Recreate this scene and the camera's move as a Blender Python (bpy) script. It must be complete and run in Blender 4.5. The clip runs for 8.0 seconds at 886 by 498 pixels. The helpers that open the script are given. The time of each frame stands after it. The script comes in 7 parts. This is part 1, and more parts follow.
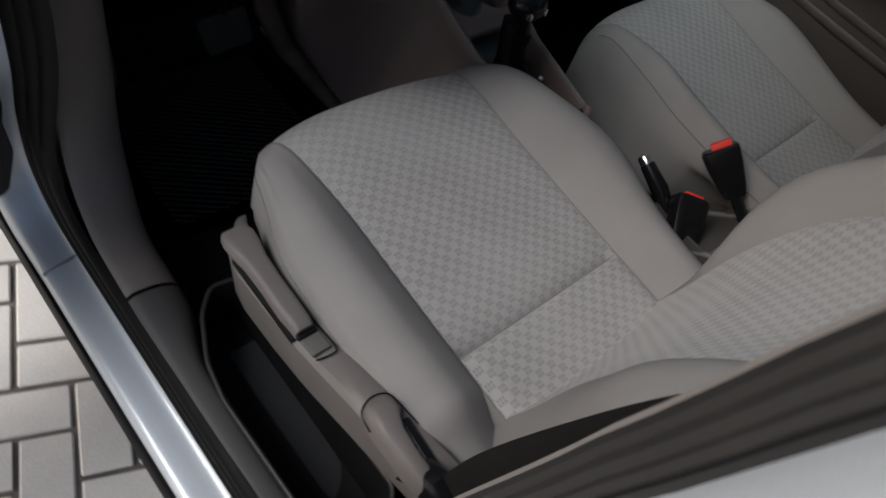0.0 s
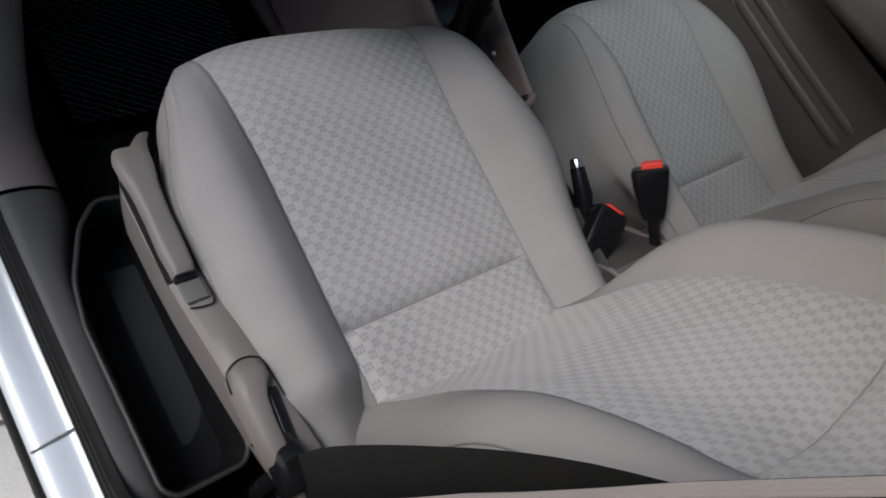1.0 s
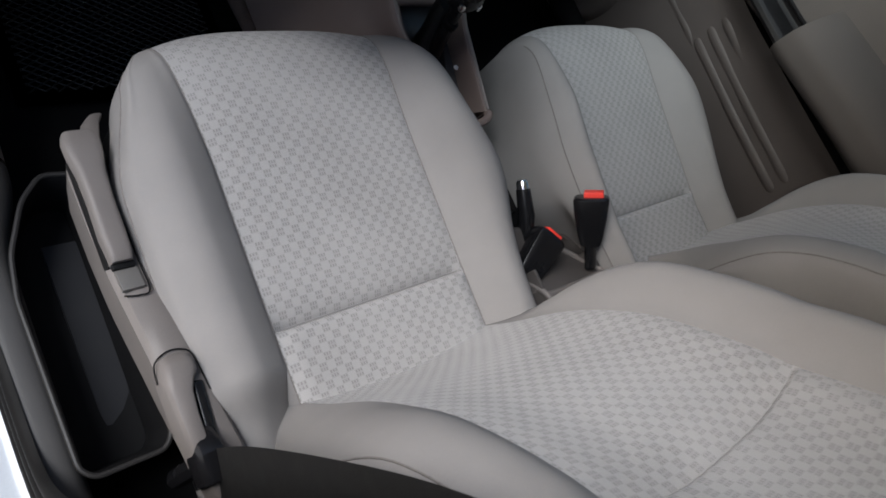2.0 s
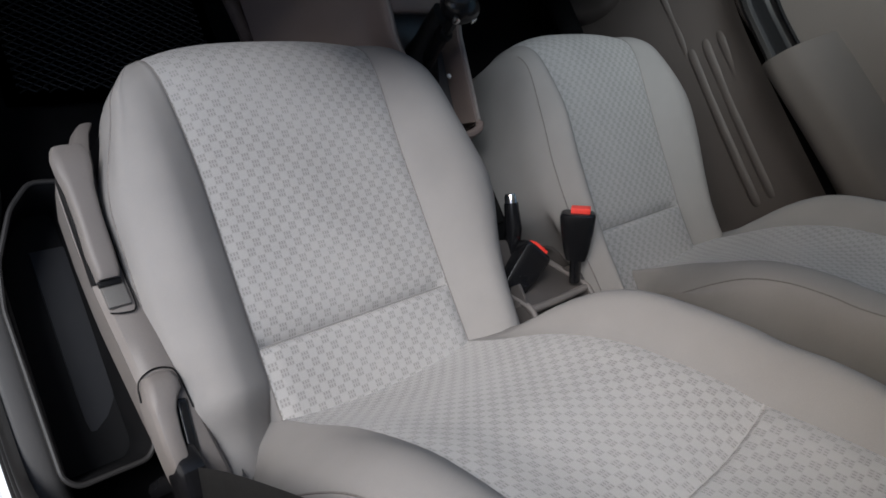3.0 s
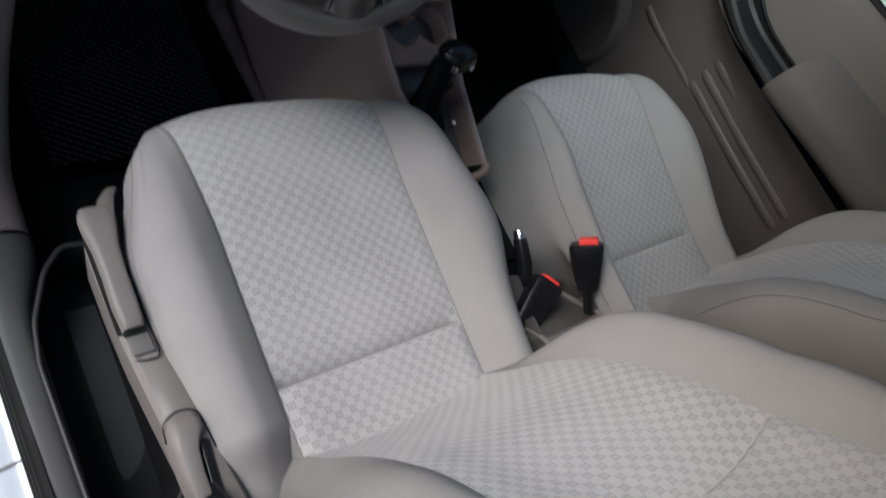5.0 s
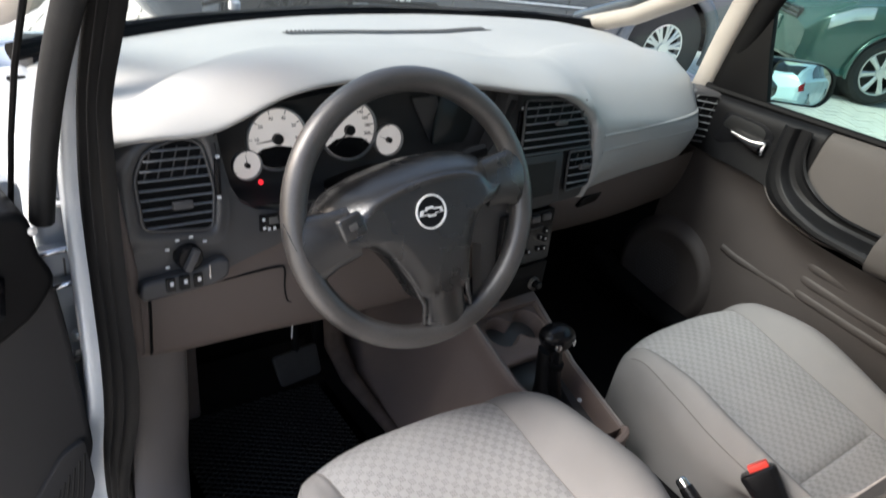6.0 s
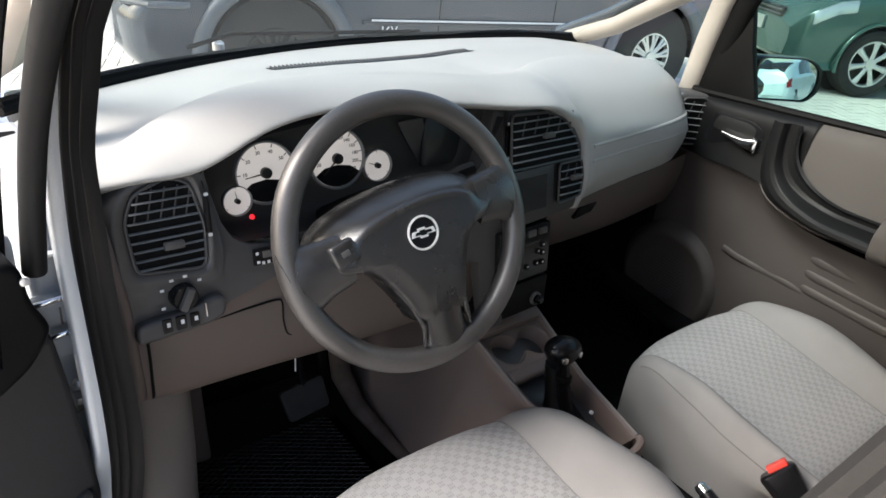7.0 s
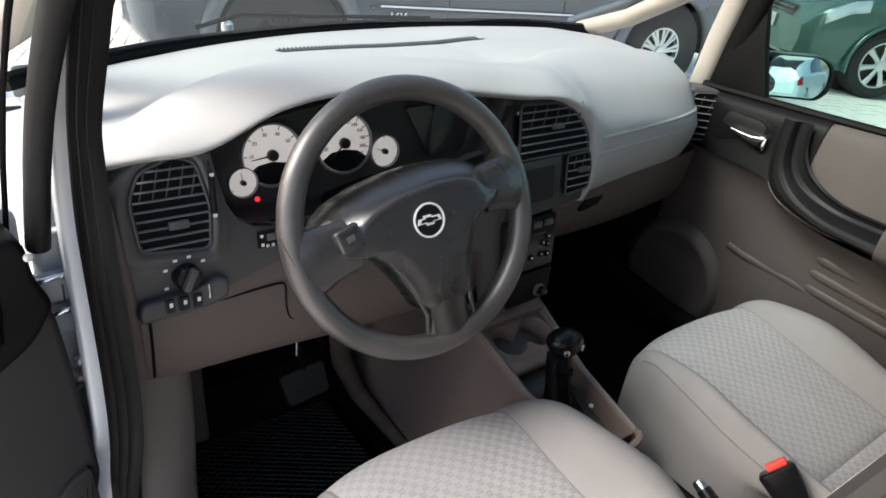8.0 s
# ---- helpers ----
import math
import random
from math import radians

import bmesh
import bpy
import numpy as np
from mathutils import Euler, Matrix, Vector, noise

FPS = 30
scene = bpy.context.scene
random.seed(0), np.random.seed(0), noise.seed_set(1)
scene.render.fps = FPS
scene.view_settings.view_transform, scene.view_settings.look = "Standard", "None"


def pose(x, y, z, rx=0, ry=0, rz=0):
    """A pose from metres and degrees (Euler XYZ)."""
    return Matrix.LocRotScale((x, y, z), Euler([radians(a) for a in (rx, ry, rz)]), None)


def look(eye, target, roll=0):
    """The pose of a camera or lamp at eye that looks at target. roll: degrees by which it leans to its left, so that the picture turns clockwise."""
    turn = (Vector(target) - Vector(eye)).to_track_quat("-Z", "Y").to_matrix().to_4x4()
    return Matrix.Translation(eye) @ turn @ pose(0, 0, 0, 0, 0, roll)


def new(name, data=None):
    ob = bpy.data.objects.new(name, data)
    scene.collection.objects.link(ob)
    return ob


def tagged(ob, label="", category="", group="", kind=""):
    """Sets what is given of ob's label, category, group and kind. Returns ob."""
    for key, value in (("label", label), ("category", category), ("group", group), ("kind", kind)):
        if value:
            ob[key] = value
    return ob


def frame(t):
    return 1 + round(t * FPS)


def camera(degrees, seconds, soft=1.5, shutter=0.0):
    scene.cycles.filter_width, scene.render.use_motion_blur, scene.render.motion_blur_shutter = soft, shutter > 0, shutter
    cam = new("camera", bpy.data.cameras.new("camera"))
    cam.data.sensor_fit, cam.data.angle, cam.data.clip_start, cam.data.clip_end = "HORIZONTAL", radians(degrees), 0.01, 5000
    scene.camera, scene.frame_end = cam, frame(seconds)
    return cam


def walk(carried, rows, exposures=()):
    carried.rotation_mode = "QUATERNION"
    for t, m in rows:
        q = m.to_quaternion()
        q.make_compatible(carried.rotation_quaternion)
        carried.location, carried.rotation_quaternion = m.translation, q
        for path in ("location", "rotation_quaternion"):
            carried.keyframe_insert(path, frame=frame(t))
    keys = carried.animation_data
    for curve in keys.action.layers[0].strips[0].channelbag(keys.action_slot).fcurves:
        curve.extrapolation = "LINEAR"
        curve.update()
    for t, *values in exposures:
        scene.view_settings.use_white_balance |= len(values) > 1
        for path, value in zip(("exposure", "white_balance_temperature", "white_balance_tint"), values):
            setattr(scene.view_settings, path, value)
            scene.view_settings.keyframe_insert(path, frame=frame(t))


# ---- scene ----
cam = camera(64.5, 8.0, soft=1.6, shutter=0.5)
PATH = [
    (0, (-0.929, -0.573, 1.289), (0.19, 0.045, -0.249), 26.0),
    (0.5, (-0.889, -0.539, 1.287), (0.26, -0.086, -0.286), 38.9),
    (1, (-0.882, -0.542, 1.289), (0.347, -0.175, -0.245), 47.5),
    (1.5, (-0.884, -0.543, 1.303), (0.409, -0.208, -0.186), 52.4),
    (2.8, (-0.866, -0.495, 1.377), (0.446, -0.272, -0.116), 60.6),
    (3, (-0.868, -0.489, 1.368), (0.448, -0.265, -0.122), 60.5),
    (3.5, (-0.862, -0.48, 1.367), (0.437, -0.261, -0.138), 59.9),
    (4, (-0.86, -0.479, 1.367), (0.44, -0.265, -0.138), 60.0),
    (4.2, (-0.859, -0.48, 1.371), (0.434, -0.262, -0.139), 59.9),
    (5.3, (-0.88, -0.578, 1.413), (0.365, 0.097, 0.0), 38.4),
    (5.5, (-0.889, -0.618, 1.411), (0.293, 0.333, 0.109), 25.5),
    (5.8, (-0.895, -0.65, 1.408), (0.244, 0.586, 0.325), 13.7),
    (6, (-0.901, -0.653, 1.411), (0.246, 0.649, 0.417), 11.7),
    (6.5, (-0.893, -0.657, 1.411), (0.251, 0.673, 0.45), 8.5),
    (7, (-0.887, -0.663, 1.405), (0.26, 0.683, 0.47), 6.8),
    (7.5, (-0.886, -0.659, 1.403), (0.258, 0.679, 0.454), 7.3),
    (8, (-0.888, -0.657, 1.4), (0.248, 0.678, 0.439), 8.5),
]
walk(cam, [(t, look(eye, target, roll)) for t, eye, target, roll in PATH], exposures=[(0, -0.22, 6600, 10), (0.5, 0.08, 6500, 10), (1, 0.3, 6400, 10), (1.5, 0.5, 6350, 10), (3, 0.60, 6350, 10), (4.2, 0.66, 6350, 10), (5.5, 0.78, 6450, 10), (6, 1.42, 6800, 11), (8, 1.42, 6900, 11)])


# ---- light ----
world = bpy.data.worlds.new("world")
scene.world = world
world.use_nodes = True
wn = world.node_tree.nodes
sky = wn.new("ShaderNodeTexSky")
sky.sky_type = 'NISHITA'
sky.sun_disc = False
sky.sun_elevation, sky.sun_rotation = radians(33), radians(296)
sky.air_density, sky.dust_density, sky.ozone_density = 1.0, 2.6, 1.3
world.node_tree.links.new(sky.outputs[0], wn["Background"].inputs[0])
wn["Background"].inputs[1].default_value = 0.146
sun = new("sun", bpy.data.lights.new("sun", 'SUN'))
sun.data.energy, sun.data.angle, sun.data.color = 2.3, radians(26), (0.97, 0.985, 1.0)
sun.matrix_world = look((-4.8, 1.6, 5.9), (0, 0, 0))


# ---- materials ----
def nodes_of(name):
    m = bpy.data.materials.new(name)
    m.use_nodes = True
    return m, m.node_tree.nodes, m.node_tree.links, m.node_tree.nodes["Principled BSDF"]


def mat(name, color, rough=0.5, metal=0.0, var=0.12, scale=30.0, bump=0.1, fine=400.0, coat=0.0, spec=0.5, wear=0.15):
    """A plain surface with stains at one scale, grain at another, and a fine relief."""
    m, n, l, b = nodes_of(name)
    tc = n.new("ShaderNodeTexCoord")
    big = n.new("ShaderNodeTexNoise")
    big.inputs["Scale"].default_value, big.inputs["Detail"].default_value = scale, 6
    small = n.new("ShaderNodeTexNoise")
    small.inputs["Scale"].default_value, small.inputs["Detail"].default_value = fine, 3
    for t in (big, small):
        l.new(tc.outputs["Object"], t.inputs["Vector"])
    add = n.new("ShaderNodeMath")
    add.operation = 'ADD'
    l.new(big.outputs[0], add.inputs[0])
    l.new(small.outputs[0], add.inputs[1])
    rng = n.new("ShaderNodeMapRange")
    rng.inputs[1].default_value, rng.inputs[2].default_value = 0.6, 1.4
    l.new(add.outputs[0], rng.inputs[0])
    mix = n.new("ShaderNodeMix")
    mix.data_type = 'RGBA'
    mix.inputs[6].default_value = (*[c * (1 - var) for c in color], 1)
    mix.inputs[7].default_value = (*[min(1, c * (1 + var)) for c in color], 1)
    l.new(rng.outputs[0], mix.inputs[0])
    l.new(mix.outputs[2], b.inputs["Base Color"])
    rr = n.new("ShaderNodeMapRange")
    rr.inputs[3].default_value, rr.inputs[4].default_value = max(0.02, rough * (1 - wear)), min(1, rough * (1 + wear))
    l.new(big.outputs[0], rr.inputs[0])
    l.new(rr.outputs[0], b.inputs["Roughness"])
    b.inputs["Metallic"].default_value = metal
    b.inputs["Coat Weight"].default_value = coat
    b.inputs["Specular IOR Level"].default_value = spec
    if bump:
        bp = n.new("ShaderNodeBump")
        bp.inputs["Strength"].default_value, bp.inputs["Distance"].default_value = bump, 0.001
        l.new(small.outputs[0], bp.inputs["Height"])
        l.new(bp.outputs[0], b.inputs["Normal"])
    return m


def fabric(name, light, dark, check):
    """Woven cloth on UVs in metres: squares in two tones, every other one crossed by short dark stitches."""
    m, n, l, b = nodes_of(name)
    uv = n.new("ShaderNodeUVMap")
    ch = n.new("ShaderNodeTexChecker")
    ch.inputs["Scale"].default_value = 1 / check
    l.new(uv.outputs[0], ch.inputs["Vector"])

    def wave(direction, pitch):
        w = n.new("ShaderNodeTexWave")
        w.bands_direction = direction
        w.inputs["Scale"].default_value = 0.314 / pitch
        l.new(uv.outputs[0], w.inputs["Vector"])
        return w

    def mth(op, a, v):
        k = n.new("ShaderNodeMath")
        k.operation = op
        l.new(a, k.inputs[0])
        if isinstance(v, float):
            k.inputs[1].default_value = v
        else:
            l.new(v, k.inputs[1])
        return k.outputs[0]

    lines = mth('GREATER_THAN', wave('X', check / 3).outputs[1], 0.60)
    gaps = mth('GREATER_THAN', wave('Y', check / 2.0).outputs[1], 0.30)
    stitch = mth('MULTIPLY', mth('MULTIPLY', lines, gaps), ch.outputs[1])
    no = n.new("ShaderNodeTexNoise")
    no.inputs["Scale"].default_value, no.inputs["Detail"].default_value = 9.0, 5
    tc = n.new("ShaderNodeTexCoord")
    l.new(tc.outputs["Object"], no.inputs["Vector"])
    weave = n.new("ShaderNodeTexNoise")
    weave.inputs["Scale"].default_value, weave.inputs["Detail"].default_value = 1400.0, 2
    l.new(tc.outputs["Object"], weave.inputs["Vector"])
    amount = mth('ADD', mth('MULTIPLY', stitch, 0.36), mth('MULTIPLY', ch.outputs[1], 0.15))
    amount = mth('ADD', amount, mth('MULTIPLY', mth('SUBTRACT', no.outputs[0], 0.5), 0.5))
    amount = mth('ADD', amount, mth('MULTIPLY', mth('SUBTRACT', weave.outputs[0], 0.5), 0.5))
    mix = n.new("ShaderNodeMix")
    mix.data_type = 'RGBA'
    l.new(amount, mix.inputs[0])
    mix.inputs[6].default_value, mix.inputs[7].default_value = (*light, 1), (*dark, 1)
    l.new(mix.outputs[2], b.inputs["Base Color"])
    b.inputs["Roughness"].default_value = 0.95
    b.inputs["Specular IOR Level"].default_value = 0.2
    b.inputs["Sheen Weight"].default_value = 0.15
    bp = n.new("ShaderNodeBump")
    bp.inputs["Strength"].default_value, bp.inputs["Distance"].default_value = 0.5, 0.0012
    l.new(mth('SUBTRACT', mth('SUBTRACT', weave.outputs[0], stitch), ch.outputs[1]), bp.inputs["Height"])
    l.new(bp.outputs[0], b.inputs["Normal"])
    return m


def glass(name, tint, rough=0.0):
    m, n, l, b = nodes_of(name)
    clear, shine, fr, mix = (n.new(k) for k in ("ShaderNodeBsdfTransparent", "ShaderNodeBsdfGlossy", "ShaderNodeLayerWeight", "ShaderNodeMixShader"))
    power = n.new("ShaderNodeMath")
    power.operation = 'POWER'
    power.inputs[1].default_value = 4.0
    scale = n.new("ShaderNodeMath")
    scale.operation = 'MULTIPLY_ADD'
    scale.inputs[1].default_value, scale.inputs[2].default_value = 0.35, 0.03
    clear.inputs[0].default_value = (*tint, 1)
    shine.inputs["Roughness"].default_value = rough
    fr.inputs[0].default_value = 0.5
    l.new(fr.outputs["Facing"], power.inputs[0])
    l.new(power.outputs[0], scale.inputs[0])
    l.new(scale.outputs[0], mix.inputs[0])
    l.new(clear.outputs[0], mix.inputs[1])
    l.new(shine.outputs[0], mix.inputs[2])
    l.new(mix.outputs[0], n["Material Output"].inputs[0])
    return m


M = {
    "cloth": fabric("woven_check_cloth", (0.335, 0.325, 0.320), (0.110, 0.106, 0.104), 0.0108),
    # sill half of the taupe trim, the open door's shade put into its colour
    "sill_shaded": mat("shaded_sill_plastic", (0.050, 0.048, 0.047), 0.65, var=0.15, scale=10, bump=0.25, fine=900),
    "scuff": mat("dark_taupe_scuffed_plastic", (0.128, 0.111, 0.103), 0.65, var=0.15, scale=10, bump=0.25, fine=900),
    "knit": mat("plain_grey_knit", (0.222, 0.212, 0.207), 0.92, var=0.10, scale=12, bump=0.35, fine=1500, spec=0.2),
    # darker copy of the taupe plastic, carrying the passenger side's shade in its colour
    "door_taupe": mat("shaded_taupe_door_plastic", (0.051, 0.0425, 0.039), 0.62, var=0.10, scale=8, bump=0.25, fine=900),
    "dash_taupe": mat("taupe_grained_dash_plastic", (0.125, 0.098, 0.087), 0.6, var=0.10, scale=8, bump=0.25, fine=900),
    "door_grey": mat("dark_grey_door_trim", (0.028, 0.0268, 0.0275), 0.7, var=0.15, scale=10, bump=0.3, fine=900, spec=0.3),
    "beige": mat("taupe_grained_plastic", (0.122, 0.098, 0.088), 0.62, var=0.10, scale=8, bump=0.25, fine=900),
    "pad": mat("grey_grained_dash_skin", (0.42, 0.413, 0.398), 0.46, var=0.07, scale=6, bump=0.25, fine=900),
    "black": mat("charcoal_plastic", (0.0045, 0.0045, 0.005), 0.5, var=0.2, scale=15, bump=0.2, fine=900, spec=0.15),
    "gloss": mat("smooth_black_plastic", (0.007, 0.007, 0.008), 0.26, var=0.2, scale=15, bump=0.0, spec=0.35),
    "leather": mat("worn_dark_grey_wheel_skin", (0.056, 0.051, 0.0485), 0.38, var=0.45, scale=14, bump=0.2, fine=700, wear=0.35, spec=1.0),
    "rubber": mat("black_rubber_seal", (0.0032, 0.0031, 0.0033), 0.6, var=0.25, scale=25, bump=0.15, spec=0.12),
    "carpet": mat("black_carpet", (0.006, 0.006, 0.0065), 1.0, var=0.4, scale=40, bump=1.0, fine=1200, spec=0.1),
    "rubber_mat": mat("black_rubber_mat", (0.008, 0.008, 0.0084), 0.7, var=0.3, scale=20, bump=0.2),
    "silver": mat("silver_blue_car_paint", (0.52, 0.55, 0.58), 0.38, metal=0.2, var=0.05, scale=5, bump=0.0, coat=0.6),
    "chrome": mat("chrome", (0.75, 0.75, 0.76), 0.12, metal=1.0, var=0.05, bump=0.0),
    "white": mat("glowing_white_dial", (0.85, 0.82, 0.78), 0.6, var=0.03, bump=0.0),
    "mark": mat("white_print", (0.7, 0.7, 0.7), 0.6, var=0.03, bump=0.0),
    "tray": mat("deep_black_tray_plastic", (0.0045, 0.0045, 0.005), 0.7, var=0.3, scale=15, bump=0.2, fine=900, spec=0.15),
    "trim_grey": mat("grey_moulded_plastic", (0.135, 0.121, 0.114), 0.55, var=0.10, scale=14, bump=0.2, fine=900),
    "trim_dark": mat("rubbed_grey_plastic", (0.10, 0.095, 0.09), 0.5, var=0.15, scale=14, bump=0.2, fine=900),
    "liner": mat("dark_felt_liner", (0.014, 0.0145, 0.017), 0.9, var=0.2, scale=30, bump=0.5, fine=1200),
    "redbtn": mat("bright_red_button", (0.75, 0.05, 0.035), 0.4, var=0.1, bump=0.0),
    "pillar": mat("taupe_pillar_plastic", (0.22, 0.197, 0.184), 0.7, var=0.08, scale=20, bump=0.3, fine=900),
    # pale grey carries the light caught by slat edges and dial rings
    "slat": mat("pale_lit_edge_plastic", (0.20, 0.20, 0.203), 0.34, var=0.1, bump=0.0),
    "hub": mat("satin_charcoal_airbag_skin", (0.024, 0.0234, 0.0237), 0.27, var=0.2, scale=15, bump=0.12, fine=900, spec=1.0),
    "arch": mat("pale_grey_blue_arch_plastic", (0.095, 0.112, 0.130), 0.42, var=0.12, scale=10, bump=0.1),
    "cream": mat("cream_pillar_cloth", (0.38, 0.34, 0.30), 0.85, var=0.06, scale=20, bump=0.3, fine=900),
    "belt": mat("black_webbing", (0.010, 0.0095, 0.0095), 0.8, var=0.2, scale=60, bump=0.4, fine=800),
    "head": mat("light_headliner", (0.55, 0.52, 0.47), 0.9, var=0.06, scale=20, bump=0.3, fine=800),
    "screen": mat("dark_screen", (0.03, 0.035, 0.035), 0.15, var=0.1, bump=0.0),
    "paver": mat("pale_concrete_paver", (0.76, 0.72, 0.665), 0.9, var=0.16, scale=9, bump=0.5, fine=250),
    "joint": mat("sandy_joint", (0.19, 0.165, 0.14), 1.0, var=0.3, scale=30, bump=0.6, fine=300),
    "suv": mat("dark_grey_blue_car_paint", (0.045, 0.060, 0.078), 0.25, metal=0.3, var=0.1, scale=4, bump=0.0, coat=0.7),
    "green": mat("dark_green_car_paint", (0.035, 0.10, 0.085), 0.25, metal=0.3, var=0.08, scale=4, bump=0.0, coat=0.7),
    "paleblue": mat("pale_blue_car_paint", (0.42, 0.58, 0.66), 0.3, metal=0.2, var=0.05, scale=4, bump=0.0, coat=0.6),
    "tyre": mat("black_tyre_rubber", (0.02, 0.02, 0.02), 0.8, var=0.3, scale=20, bump=0.3),
    "alloy": mat("silver_alloy", (0.62, 0.63, 0.64), 0.3, metal=0.8, var=0.06, bump=0.0),
    "lamp": mat("clear_lamp_reflector", (0.7, 0.72, 0.72), 0.15, metal=0.7, var=0.15, scale=60, bump=0.0),
    "tail": mat("red_lamp_lens", (0.25, 0.01, 0.015), 0.15, var=0.1, bump=0.0),
    "carglass": mat("dark_tinted_car_glass", (0.015, 0.018, 0.02), 0.05, var=0.1, bump=0.0),
    "mirror": mat("mirror_silver", (0.88, 0.92, 0.93), 0.01, metal=1.0, var=0.0, bump=0.0, wear=0.0),
    "glass": glass("clear_window_glass", (0.73, 0.785, 0.775)),
    "sideglass": glass("green_tinted_window_glass", (0.62, 0.75, 0.70)),
}


# ---- mesh helpers ----
def part(name, bm, material, parent, label="", smooth=True):
    """Links a bmesh, built in world places, as one mesh under a thing or a part."""
    me = bpy.data.meshes.new(name)
    bmesh.ops.recalc_face_normals(bm, faces=bm.faces[:])
    bm.to_mesh(me)
    bm.free()
    ob = new(name, me)
    me.materials.append(material)
    if smooth:
        me.shade_smooth()
        me.set_sharp_from_angle(angle=radians(38))
    if parent is not None:
        ob.parent = parent
        ob.matrix_parent_inverse = WORLD[parent.name].inverted()
    WORLD[ob.name] = Matrix.Identity(4)
    if label:
        tagged(ob, label=label)
    return ob


WORLD = {}


def thing(name, base, label, category, group="", kind=""):
    ob = new(name)
    ob.empty_display_size = 0.05
    ob.location = base
    WORLD[ob.name] = Matrix.Translation(base)
    return tagged(ob, label, category, group, kind)


def box(bm, c, s, m=None, bevel=0.0, seg=2):
    r = bmesh.ops.create_cube(bm, size=1.0)
    vs = r["verts"]
    bmesh.ops.scale(bm, vec=s, verts=vs)
    if bevel:
        es = list({e for v in vs for e in v.link_edges})
        out = bmesh.ops.bevel(bm, geom=es, offset=bevel, segments=seg, profile=0.6, affect='EDGES')
        vs = list({v for f in out["faces"] for v in f.verts} | {v for v in vs if v.is_valid})
    t = Matrix.Translation(c) @ (m or Matrix.Identity(4))
    bmesh.ops.transform(bm, matrix=t, verts=vs)
    return bm


def bx(c, s, m=None, bevel=0.004, seg=2):
    return box(bmesh.new(), c, s, m, bevel, seg)


def grid(bm, f, us, vs, closeu=False, closev=False):
    """A surface through f(u, v), with UVs in metres."""
    rows = [[bm.verts.new(f(u, v)) for u in us] for v in vs]
    uv = bm.loops.layers.uv.verify()
    mid = rows[len(rows) // 2]
    su = [0.0]
    for a, b in zip(mid, mid[1:]):
        su.append(su[-1] + (b.co - a.co).length)
    k = len(us) // 2
    sv = [0.0]
    for a, b in zip(rows, rows[1:]):
        sv.append(sv[-1] + (b[k].co - a[k].co).length)
    for j in range(len(vs) - (0 if closev else 1)):
        for i in range(len(us) - (0 if closeu else 1)):
            a, b = (i + 1) % len(us), (j + 1) % len(vs)
            quad = [rows[j][i], rows[j][a], rows[b][a], rows[b][i]]
            if len(set(quad)) < 4:
                continue
            try:
                fc = bm.faces.new(quad)
            except ValueError:
                continue
            for lp, (p, q) in zip(fc.loops, ((i, j), (a, j), (a, b), (i, b))):
                lp[uv].uv = (su[p] - su[-1] / 2, sv[q])
    return bm


def spline(pts, t):
    """Catmull-Rom through pts, t from 0 to 1."""
    n = len(pts) - 1
    x = min(max(t, 0.0), 1.0) * n
    i = min(int(x), n - 1)
    f = x - i
    p = [Vector(pts[min(max(i + k, 0), n)]) for k in (-1, 0, 1, 2)]
    return 0.5 * (2 * p[1] + (p[2] - p[0]) * f + (2 * p[0] - 5 * p[1] + 4 * p[2] - p[3]) * f * f + (3 * p[1] - p[0] - 3 * p[2] + p[3]) * f ** 3)


def curve(pts, n):
    """n places along a smooth line through pts."""
    return [tuple(spline(pts, t)) for t in np.linspace(0, 1, n)]


def section_at(keys, x, v):
    """A place on the skin over key sections {x: [(y, z), ...]}."""
    xs = sorted(keys)
    j = min(max(np.searchsorted(xs, x) - 1, 0), len(xs) - 2)
    f = (x - xs[j]) / (xs[j + 1] - xs[j])
    a, b = (spline(keys[xs[q]], v) for q in (j, j + 1))
    p0 = spline(keys[xs[max(j - 1, 0)]], v)
    p3 = spline(keys[xs[min(j + 2, len(xs) - 1)]], v)
    h = xs[j + 1] - xs[j]
    ma = (b - p0) / (xs[j + 1] - xs[max(j - 1, 0)]) * h
    mb = (p3 - a) / (xs[min(j + 2, len(xs) - 1)] - xs[j]) * h
    q = (2 * f**3 - 3 * f**2 + 1) * a + (f**3 - 2 * f**2 + f) * ma + (3 * f**2 - 2 * f**3) * b + (f**3 - f**2) * mb
    return (x, q[0], q[1])


def sections(keys, nu, nv, x0=None, x1=None):
    """A skin over key sections, smooth in both ways."""
    xs = sorted(keys)
    bm = bmesh.new()
    return grid(bm, lambda x, v: section_at(keys, x, v), np.linspace(x0 if x0 is not None else xs[0], x1 if x1 is not None else xs[-1], nu), np.linspace(0, 1, nv))


